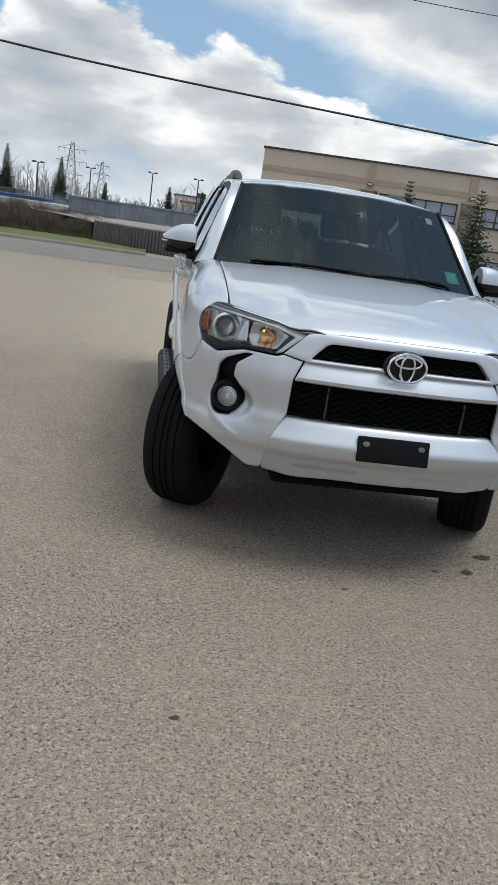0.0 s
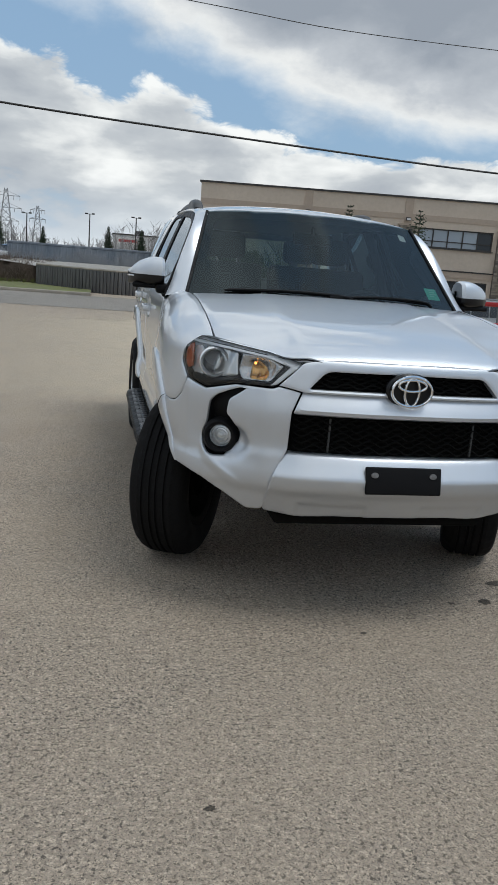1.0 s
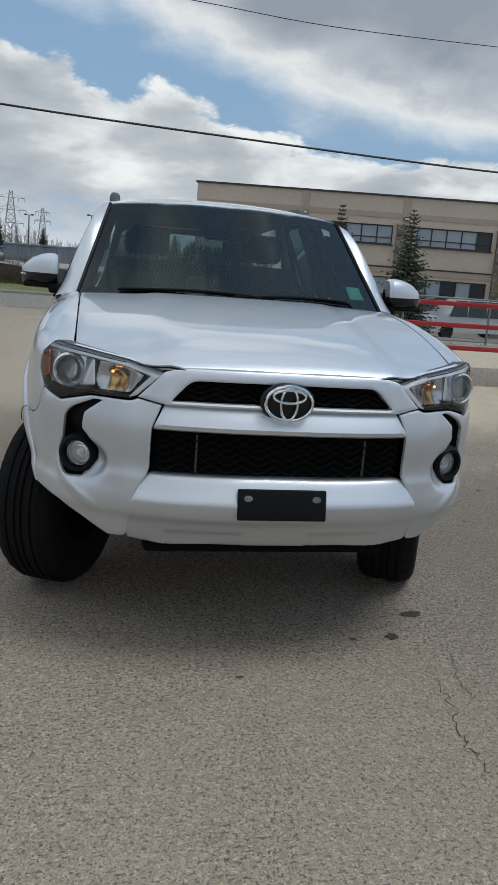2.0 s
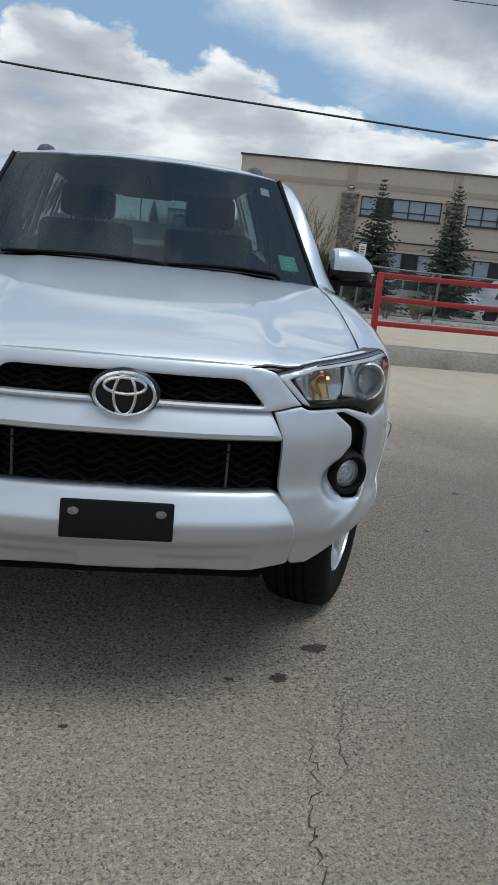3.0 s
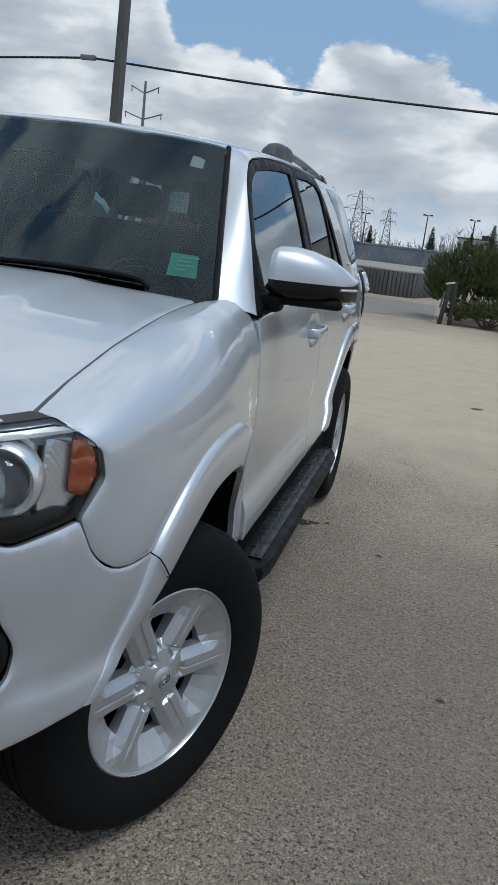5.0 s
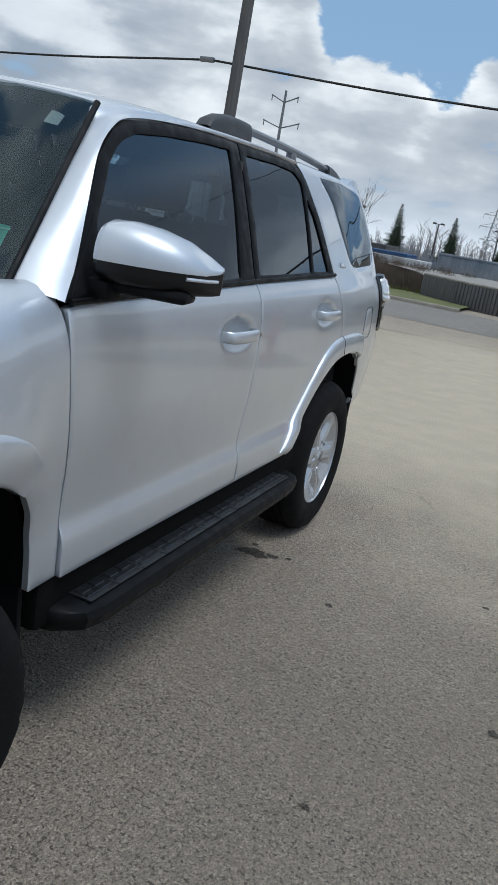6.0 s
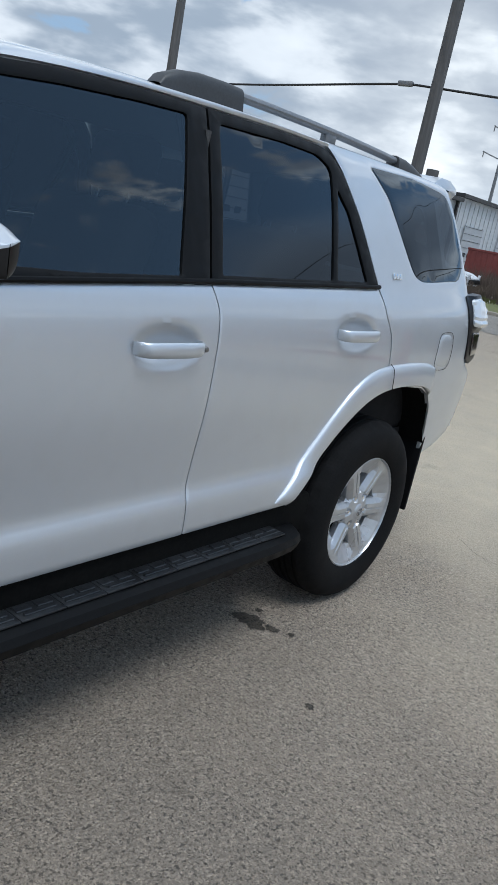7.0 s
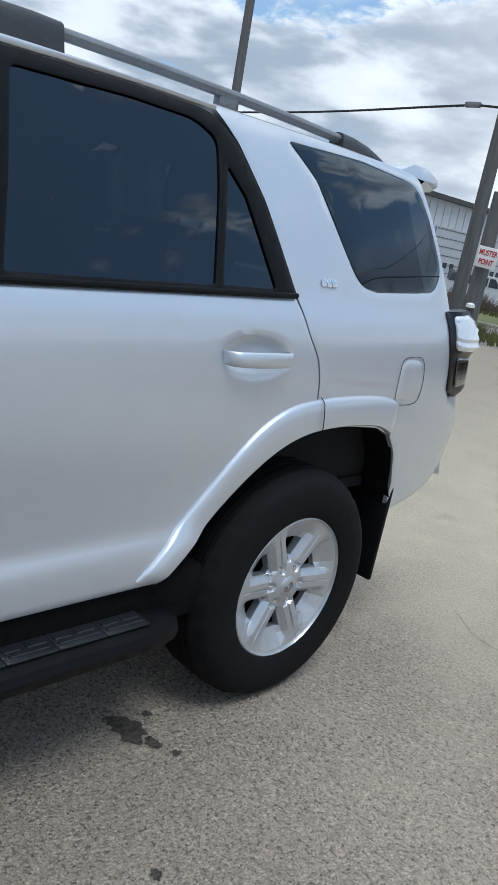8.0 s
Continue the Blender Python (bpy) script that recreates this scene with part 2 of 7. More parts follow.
def rod(bm, a, b, r, r2=None, seg=12):
    a, b = Vector(a), Vector(b)
    q = (b - a).to_track_quat("Z", "Y").to_matrix().to_4x4()
    bmesh.ops.create_cone(bm, cap_ends=True, segments=seg, radius1=r, radius2=r if r2 is None else r2, depth=(b - a).length, matrix=Matrix.Translation((a + b) / 2) @ q)


def lathe(bm, profile, m=None, seg=48):
    """Turns a profile of (radius, along) about the local x axis."""
    m = m or Matrix()
    rings = []
    for i in range(seg):
        a = 2 * math.pi * i / seg
        rings.append([bm.verts.new(m @ Vector((h, r * math.cos(a), r * math.sin(a)))) for r, h in profile])
    for i in range(seg):
        p, q = rings[i], rings[(i + 1) % seg]
        for j in range(len(profile) - 1):
            bm.faces.new((p[j], p[j + 1], q[j + 1], q[j]))


def spline(points, n=8, closed=False):
    """A smooth line through the points."""
    p = np.array(points, float)
    q = np.vstack([p[-1], p, p[:2]]) if closed else np.vstack([2 * p[0] - p[1], p, 2 * p[-1] - p[-2]])
    out = []
    for i in range(1, len(q) - 2):
        a, b, c, d = q[i - 1 : i + 3]
        for u in np.linspace(0, 1, n, endpoint=False):
            out.append(0.5 * (2 * b + (c - a) * u + (2 * a - 5 * b + 4 * c - d) * u * u + (3 * b - a - 3 * c + d) * u**3))
    if not closed:
        out.append(p[-1])
    return np.array(out)


def even(line, n):
    """n points at even steps along a line."""
    line = np.array(line, float)
    s = np.r_[0, np.cumsum(np.linalg.norm(np.diff(line, axis=0), axis=1))]
    t = np.linspace(0, s[-1], n)
    return np.stack([np.interp(t, s, line[:, k]) for k in range(line.shape[1])], 1)


def rounded(points, r=0.01, n=4):
    """A closed outline with its corners rounded off; a point may carry a radius of its own."""
    out = []
    k = len(points)
    for i in range(k):
        a, b, c = (np.array(points[j % k][:2], float) for j in (i - 1, i, i + 1))
        rad = points[i][2] if len(points[i]) > 2 else r
        la, lc = np.linalg.norm(a - b), np.linalg.norm(c - b)
        rad_a, rad_c = min(rad, la * 0.45), min(rad, lc * 0.45)
        if rad < 1e-4:
            out.append(b)
            continue
        p, q = b + (a - b) / la * rad_a, b + (c - b) / lc * rad_c
        for u in np.linspace(0, 1, n + 1):
            out.append((1 - u) ** 2 * p + 2 * u * (1 - u) * b + u * u * q)
    return np.array(out)


def inside(poly, pts):
    poly, pts = np.asarray(poly), np.asarray(pts)
    x, y = pts[:, 0:1], pts[:, 1:2]
    a, b = poly, np.roll(poly, -1, 0)
    cross = (a[:, 1] > y) != (b[:, 1] > y)
    with np.errstate(divide="ignore", invalid="ignore"):
        xs = (b[:, 0] - a[:, 0]) * (y - a[:, 1]) / (b[:, 1] - a[:, 1]) + a[:, 0]
    return ((cross & (x < xs)).sum(1) % 2) == 1


def refine(poly, step):
    out = []
    k = len(poly)
    for i in range(k):
        a, b = poly[i], poly[(i + 1) % k]
        n = max(1, int(math.ceil(np.linalg.norm(b - a) / step)))
        for u in range(n):
            out.append(a + (b - a) * u / n)
    out = np.array(out)
    keep = np.linalg.norm(out - np.roll(out, 1, 0), axis=1) > 5e-4
    return out[keep]


def shrink(poly, by):
    """The outline moved inwards by a small step."""
    p = np.asarray(poly, float)
    area = np.sum(p[:, 0] * np.roll(p[:, 1], -1) - np.roll(p[:, 0], -1) * p[:, 1])
    t = np.roll(p, -1, 0) - np.roll(p, 1, 0)
    t /= np.linalg.norm(t, axis=1)[:, None] + 1e-12
    return p + np.stack([-t[:, 1], t[:, 0]], 1) * (by if area > 0 else -by)


def panel(name, outline, surface, mat, parent, holes=(), step=0.03, thick=0.012, off=0.0, lip=0.0025, gap=0.0, label="", relief=None):
    """A sheet of metal, plastic or glass cut by an outline in the two coordinates of a surface, with turned-in edges."""
    rims = [refine(np.asarray(outline, float), step)]
    if gap:
        rims[0] = shrink(rims[0], gap)
    rims += [refine(np.asarray(h, float), step) for h in holes]
    pts, edges, rim_of = [], [], []
    for k, r in enumerate(rims):
        base = len(pts)
        pts += list(r)
        edges += [(base + i, base + (i + 1) % len(r)) for i in range(len(r))]
    n_rim = len(pts)
    lo, hi = rims[0].min(0), rims[0].max(0)
    gx, gy = np.meshgrid(np.arange(lo[0] + step / 2, hi[0], step), np.arange(lo[1] + step / 2, hi[1], step))
    grid = np.stack([gx.ravel(), gy.ravel()], 1)
    rings = [shrink(rims[0], 0.006)] + [shrink(r, -0.006) for r in rims[1:]] if lip else []
    grid = np.vstack([grid] + [np.zeros((0, 2))])
    ok = inside(rims[0], grid)
    for r in rims[1:]:
        ok &= ~inside(r, grid)
    grid = grid[ok]
    rim_pts = np.array(pts)
    if len(grid):
        dist = np.min(np.linalg.norm(grid[:, None] - rim_pts[None], axis=2), axis=1)
        grid = grid[dist > step * 0.55]
    if lip and len(rings):
        ring = np.vstack(rings)
        good = inside(rims[0], ring)
        for r in rims[1:]:
            good &= ~inside(r, ring)
        ring = ring[good]
        dist = np.min(np.linalg.norm(ring[:, None] - rim_pts[None], axis=2), axis=1)
        ring = ring[dist > 0.0045]
        grid = np.vstack([grid, ring])
    pts += list(grid)
    co, _, tris, orig, _, _ = delaunay_2d_cdt([Vector(p) for p in pts], edges, [], 0, 1e-6)
    co = np.array([tuple(c) for c in co])
    tris = np.array(tris)
    mid = co[tris].mean(1)
    ok = inside(rims[0], mid)
    for r in rims[1:]:
        ok &= ~inside(r, mid)
    tris = tris[ok]
    on_rim = np.array([any(o < n_rim for o in os) for os in orig])
    offs = np.full(len(co), off)
    if relief is not None:
        offs = offs + relief(co[:, 0], co[:, 1])
    top = surface(co[:, 0], co[:, 1], offs - np.where(on_rim, lip, 0.0))
    out = surface(co[:, 0], co[:, 1], offs + 0.01)
    a, b, c = (top[tris[:, k]] for k in range(3))
    if np.sum(np.cross(b - a, c - a) * (out - top)[tris[:, 0]]) < 0:
        tris = tris[:, ::-1]
    count = {}
    for t in tris:
        for i in range(3):
            e = (t[i], t[(i + 1) % 3])
            count[e] = 1
    border = [e for e in count if (e[1], e[0]) not in count]
    verts = list(top)
    faces = [tuple(t) for t in tris]
    if thick:
        low = {}
        rim_ids = sorted({i for e in border for i in e})
        under = surface(co[rim_ids][:, 0], co[rim_ids][:, 1], offs[rim_ids] - thick)
        for i, u in zip(rim_ids, under):
            low[i] = len(verts)
            verts.append(u)
        faces += [(e[1], e[0], low[e[0]], low[e[1]]) for e in border]
    return link_mesh(name, verts, faces, mat, parent, label)


def loft(name, rows, mat, parent, label="", closed=False):
    """A skin through rows of equal length."""
    rows = [np.asarray(r, float) for r in rows]
    n = len(rows[0])
    verts = np.vstack(rows)
    faces = []
    for i in range(len(rows) - 1):
        for j in range(n if closed else n - 1):
            k = (j + 1) % n
            faces.append((i * n + j, i * n + k, (i + 1) * n + k, (i + 1) * n + j))
    bm = bmesh.new()
    vs = [bm.verts.new(v) for v in verts]
    for f in faces:
        if len({tuple(np.round(verts[q], 6)) for q in f}) >= 3:
            try:
                bm.faces.new([vs[q] for q in f])
            except ValueError:
                pass
    bmesh.ops.remove_doubles(bm, verts=bm.verts, dist=1e-5)
    return part(name, bm, mat, parent, label)


def flip_x(outline):
    o = np.array([p[:2] for p in outline], float)
    o[:, 0] *= -1
    return o[::-1]


def tube(name, points, r, mat, parent=None, label="", seg=8, smooth_n=0):
    """A pipe or wire along points."""
    p = spline(points, smooth_n) if smooth_n else np.array(points, float)
    bm = bmesh.new()
    rings = []
    prev = None
    for i in range(len(p)):
        d = Vector(p[min(i + 1, len(p) - 1)] - p[max(i - 1, 0)]).normalized()
        side = d.cross(Vector((0, 0, 1))) if abs(d.z) < 0.95 else d.cross(Vector((1, 0, 0)))
        side.normalize()
        if prev is not None and side.dot(prev) < 0:
            side = -side
        prev = side
        upw = side.cross(d).normalized()
        rr = r if isinstance(r, (int, float)) else r[i]
        rings.append([bm.verts.new(Vector(p[i]) + (side * math.cos(a) + upw * math.sin(a)) * rr) for a in np.linspace(0, 2 * math.pi, seg, endpoint=False)])
    for a, b in zip(rings, rings[1:]):
        for j in range(seg):
            bm.faces.new((a[j], a[(j + 1) % seg], b[(j + 1) % seg], b[j]))
    bm.faces.new(rings[0])
    bm.faces.new(rings[-1][::-1])
    return part(name, bm, mat, parent, label)


# ---- the car: a silver mid-size off-road wagon; its nose at y = 0 points to -y ----
PLAN = [(0, 0), (.2, .004), (.4, .03), (.5, .06), (.6, .10), (.7, .16), (.78, .235), (.85, .34), (.895, .46), (.915, .6), (.92, .8), (.915, 1.2), (.905, 1.6), (.905, 3.6), (.90, 4.0), (.888, 4.3), (.868, 4.5), (.83, 4.66), (.70, 4.76), (.35, 4.80), (0, 4.81)]
LINE = spline(PLAN, 40)
RUN = np.r_[0, np.cumsum(np.hypot(*np.diff(LINE, axis=0).T))]
TAN = np.gradient(LINE, axis=0)
TAN /= np.hypot(*TAN.T)[:, None]
OUT = np.c_[TAN[:, 1], -TAN[:, 0]]
SIDE = spline([(.40, -.03), (.46, -.001), (.54, .004), (.60, .001), (.632, -.010), (.66, -.014), (.74, -.010), (.9, .002), (1.05, 0), (1.15, -.008), (1.22, -.025), (1.27, -.05), (1.30, -.063), (1.5, -.137), (1.70, -.225), (1.76, -.28)], 12)
NOSE = spline([(.40, -.06), (.50, -.02), (.56, .012), (.66, .006), (.72, -.005), (.85, .0), (.97, -.03), (1.07, -.055), (1.12, -.09), (1.3, -.2), (1.76, -.42)], 12)
TOTAL = RUN[-1]


def body(s, z, off=0.0):
    """A point of the body by its run round the plan (negative: the car's right side), its height, and its distance from the skin."""
    s, z = np.asarray(s, float), np.asarray(z, float)
    a = np.abs(s)
    nx, ny = np.interp(a, RUN, OUT[:, 0]), np.interp(a, RUN, OUT[:, 1])
    k = np.hypot(nx, ny)
    nx, ny = nx / k, ny / k
    wgt = nx**2
    d = wgt * np.interp(z, SIDE[:, 0], SIDE[:, 1]) + (1 - wgt) * np.interp(z, NOSE[:, 0], NOSE[:, 1]) + off
    x, y = np.interp(a, RUN, LINE[:, 0]) + nx * d, np.interp(a, RUN, LINE[:, 1]) + ny * d
    return np.stack([np.where(s < 0, -x, x), y, z + 0 * x], -1)


def tail(u, z, off=0.0):
    """The same skin by the distance from the middle of the tail."""
    u = np.asarray(u, float)
    p = body(TOTAL - np.abs(u), z, off)
    p[..., 0] *= np.sign(u + 1e-9)
    return p


def at_y(y):
    """The run round the plan at a place along the side."""
    half = RUN > 0.6
    ok = half & (RUN < 5.3)
    return np.interp(y, LINE[ok, 1], RUN[ok])


def flank(points):
    """An outline on the side, from (along, up) to (run, up)."""
    return [(float(at_y(p[0])), *p[1:]) for p in points]


def screen_y(x, z):
    return 1.288 + 1.15 * (z - 1.321) + 0.24 * x * x


def windscreen(x, z, off=0.0):
    x, z = np.asarray(x, float), np.asarray(z, float)
    return np.stack([x, screen_y(x, z) - off * 0.66, z + off * 0.75], -1)


HOOD_MID = spline([(.03, 1.045), (.06, 1.064), (.09, 1.083), (.14, 1.107), (.2, 1.128), (.36, 1.165), (.5, 1.19), (.8, 1.235), (1.05, 1.265), (1.3, 1.285)], 10)


def hood_drop(x):
    a = np.abs(x)
    return -0.012 * np.minimum(a / 0.45, 1) ** 2 - 0.13 * np.maximum(0, a - 0.45) - 0.012 * np.clip((a - 0.40) / 0.07, 0, 1) ** 2 * (3 - 2 * np.clip((a - 0.40) / 0.07, 0, 1))


def hood_skin(x, y, off=0.0):
    x, y = np.asarray(x, float), np.asarray(y, float)
    z = np.interp(y, HOOD_MID[:, 0], HOOD_MID[:, 1]) + hood_drop(x) * np.interp(y, [.2, .37, .5, .7, 1.0, 1.25], [1.05, 1.05, .78, .54, .44, .5])
    return np.stack([x, y - 0 * z, z + off], -1)


def hood_seam(y):
    x = 0.749 + 0.008 * (np.asarray(y) - 0.36)
    return hood_skin(x, np.asarray(y))


def roof_skin(x, y, off=0.0):
    x, y = np.asarray(x, float), np.asarray(y, float)
    mid = np.interp(y, ROOF_MID[:, 0], ROOF_MID[:, 1])
    return np.stack([x, y, mid - 0.10 * x * x - 0.012 * (np.abs(x) / 0.64) ** 6 + off], -1)


ROOF_MID = spline([(1.70, 1.715), (1.78, 1.738), (1.9, 1.755), (2.2, 1.782), (2.7, 1.798), (3.4, 1.795), (4.0, 1.775), (4.5, 1.745)], 10)

suv = tagged(new("suv"), "silver mid-size off-road wagon parked on asphalt, front wheels turned", "car")
suv.location = (0, 2.4, 0)
BOTH = (1, -1)


def mirrored(outline, k):
    o = np.array([p[:2] for p in outline], float)
    return o if k > 0 else flip_x(o)


def ease(v):
    v = np.clip(v, 0, 1)
    return v * v * (3 - 2 * v)


def hood():
    half = [(0, .070), (.37, .080), (.438, .104, .03), (.56, .15), (.66, .225), (.7475, .345, .02), (.7500, .5), (.7555, 1.235, .03), (.5, 1.195), (0, 1.17)]
    outline = half + [(-p[0], *p[1:]) for p in half[-2:0:-1]]
    panel("hood", rounded(outline, 0.012), hood_skin, PAINT, suv, step=0.03, gap=0.002, thick=0.02)
    edge_line = [(x, y - .0035) for x, y in ((-.752, .352), (-.66, .226), (-.56, .150), (-.438, .103), (-.37, .079), (0, .069), (.37, .079), (.438, .103), (.56, .150), (.66, .226), (.752, .352))]
    seal = [hood_skin(x, y, -.006) for x, y in even(edge_line, 60)]
    tube("hood_seal", seal, .0034, RUBBER, suv, "black rubber seal under the hood edge", seg=6)
    # black cowl below the screen
    top = [(x, screen_y(x, 1.235) - 0.02, 1.243 - 0.04 * x * x) for x in np.linspace(-.76, .76, 25)]
    low = [(x, 1.155 + 0.06 * x * x, 1.235 - 0.05 * x * x) for x in np.linspace(-.76, .76, 25)]
    mid = [(x, (a[1] + b[1]) / 2, a[2] - 0.012) for x, a, b in zip(np.linspace(-.76, .76, 25), top, low)]
    loft("cowl", [low, mid, top], SATIN_BLACK, suv)


def grille():
    outline = rounded([(-.538, .957, 0), (-.448, 1.051)] + [(-.375, 1.067, .02), (0, 1.069), (.375, 1.067, .02)] + [(.448, 1.051), (.538, .957, 0), (.43, .938), (0, .94), (-.43, .938)], 0.01)
    slot = rounded([(-.415, .952, .012), (-.345, 1.027, .03), (0, 1.030), (.345, 1.027, .03), (.415, .952, .012), (0, .955)], 0.02)
    frame_relief = lambda s, z: 0.006 - 0.005 * np.clip((z - 1.04) / 0.03, 0, 1)
    panel("grille_surround", outline, body, PAINT, suv, holes=[slot], step=0.02, thick=0.03, gap=0.001, relief=frame_relief)
    back = [(-.44, .94), (-.36, 1.04), (.36, 1.04), (.44, .94)]
    panel("upper_grille", rounded(back, .01), body, DARK, suv, off=-.05, thick=0, lip=0, step=.05)
    bar = rounded([(-.47, .852, .012), (-.435, .948, .01), (.435, .948, .01), (.47, .852, .012)], 0.01)
    bulge = lambda s, z: -.014 + .028 * np.clip((.948 - z) / .075, 0, 1) - .012 * np.clip((.868 - z) / .016, 0, 1) ** 2
    panel("grille_bar", bar, body, PAINT, suv, step=.014, thick=.05, relief=bulge)
    low = rounded([(-.49, .68), (-.49, .86), (.49, .86), (.49, .68)], .01)
    panel("lower_grille", low, body, DARK, suv, off=-.06, thick=0, lip=0, step=.06)
    # woven lattice in both openings
    for z0, z1, wide0, wide1, rows, name in ((.700, .842, .468, .468, 5, "lower_mesh"), (.960, 1.022, .40, .345, 3, "upper_mesh")):
        bm = bmesh.new()
        for r in range(rows):
            zc = z0 + (z1 - z0) * (r + 0.5) / rows
            for ph in (0, 1):
                line = []
                wide = wide0 + (wide1 - wide0) * (r + .5) / rows
                for s in np.linspace(-wide, wide, 121):
                    zz = zc + (-1) ** ph * (z1 - z0) / rows * 0.42 * math.sin(s * 2 * math.pi / 0.115)
                    line.append(body(s, zz, -.032 + .006 * ph))
                rings = [[bm.verts.new(Vector(q) + Vector((0, dy, dz))) for dy, dz in ((-.006, 0), (0, .005), (.006, 0), (0, -.005))] for q in line]
                for a, b in zip(rings, rings[1:]):
                    for j in range(4):
                        bm.faces.new((a[j], a[(j + 1) % 4], b[(j + 1) % 4], b[j]))
        part(name, bm, DARK, suv)
    for s in (-.315, .315):
        bm = bmesh.new()
        box(bm, (.008, .012, .14), Matrix.Translation(body(s, .77, -.026)), .002)
        part("grille_clip", bm, TRIM_GREY, suv)
    # oval badge of chrome rings on a black ground
    bm = bmesh.new()
    lathe(bm, [(.0, -.012), (.085, -.010), (.095, 0), (.09, .03)], Matrix.Translation((0, .02, .972)) @ Matrix.Diagonal((1.05, 1, .74, 1)) @ Euler((0, 0, radians(90))).to_matrix().to_4x4())
    badge = part("badge", bm, GLOSS_BLACK, suv, "black oval badge ground")
    for rx, rz, dz, thick in ((.084, .060, 0, .0062), (.030, .056, -.002, .0055), (.058, .023, .024, .0055)):
        pts = [(rx * math.cos(a), -.002 - .006, dz + .972 + rz * math.sin(a)) for a in np.linspace(0, 2 * math.pi, 49)]
        tube("badge_ring", pts, thick, CHROME, badge, "chrome ring")


def lower_bumper():
    outline = rounded([(-.575, .425, .02), (-.528, .60, .02), (-.492, .688, .015), (0, .690), (.492, .688, .015), (.528, .60, .02), (.575, .425, .02), (.40, .408), (.25, .418), (-.25, .418), (-.40, .408)], 0.015)
    relief = lambda s, z: -.030 + .046 * np.clip((.69 - z) / .085, 0, 1) - .034 * np.clip((.595 - z) / .17, 0, 1) - .006 * ease((.478 - z) / .008) * (np.abs(np.abs(s) - .27) < .15)
    panel("bumper_bar", outline, body, PAINT, suv, step=.010, thick=.06, relief=lambda s, z: relief(s, z) + .010, lip=.004)
    # licence plate bracket, empty
    m = Matrix.Translation((0, -.032, .607)) @ Euler((radians(-13), 0, 0)).to_matrix().to_4x4()
    bm = bmesh.new()
    box(bm, (.325, .016, .112), m, .006, 3)
    plate = part("plate_bracket", bm, BLACK_PLASTIC, suv, "empty black plastic plate bracket")
    for x in (-.125, .125):
        bm = bmesh.new()
        lathe(bm, [(0, -.004), (.011, -.003), (.013, .004)], m @ Matrix.Translation((x, -.008, .022)) @ Euler((0, 0, radians(90))).to_matrix().to_4x4() @ Matrix.Diagonal((1, 1.4, 1, 1)), 16)
        part("plate_screw", bm, STEEL, plate)
    bm = bmesh.new()
    box(bm, (.95, .5, .05), Matrix.Translation((0, .42, .37)), .02)
    part("skid_plate", bm, DARK, suv)


FOG_HOLE = [(.672, .930, .004), (.742, .880, .012), (.750, .822, .012), (.722, .798), (.695, .748), (.702, .700), (.752, .668, .006), (.757, .640, .006), (.822, .634, .02), (.868, .666), (.881, .718), (.852, .772, .012), (.838, .860, .012), (.808, .890), (.752, .914), (.70, .934)]
LAMP = [(.447, 1.048), (.60, 1.082), (.78, 1.101), (.945, 1.116), (1.028, 1.065), (1.038, 1.009), (.985, .940), (.868, .914), (.80, .930), (.725, .948), (.565, .948), (.541, .960)]


def arch_swell(s, z):
    """How far the front body swells out towards the wheel arch."""
    a = np.abs(s)
    r = np.hypot(a - 1.56, z - .48)
    return .027 * np.exp(-(np.maximum(r - .50, 0) / .125) ** 2) * ease((2.10 - a) / .22) * (.3 + .7 * ease((z - .58) / .20))


def wing_relief(s, z):
    a = np.abs(s)
    scoop = -.036 * np.exp(-((((a - .742) / .092) ** 2 + ((z - .706) / .070) ** 2) ** 2.6))
    line = .530 + (a - .631) * .56
    along = ease((a - .625) / .15) * ease((.90 - a) / .07)
    blade = .010 * along * np.where(z > line, np.exp(-(np.maximum(z - line, 0) / .011)), 1 - ease((line - z) / .06))
    fold = .009 * np.exp(-(((a - .575) / .05) ** 2)) * ease((z - .5) / .2)
    corner = .008 * np.exp(-np.abs(a - .955) / .045) * ease((z - .56) / .14) * ease((.95 - z) / .06)
    return scoop + blade + fold + corner + arch_swell(s, z)


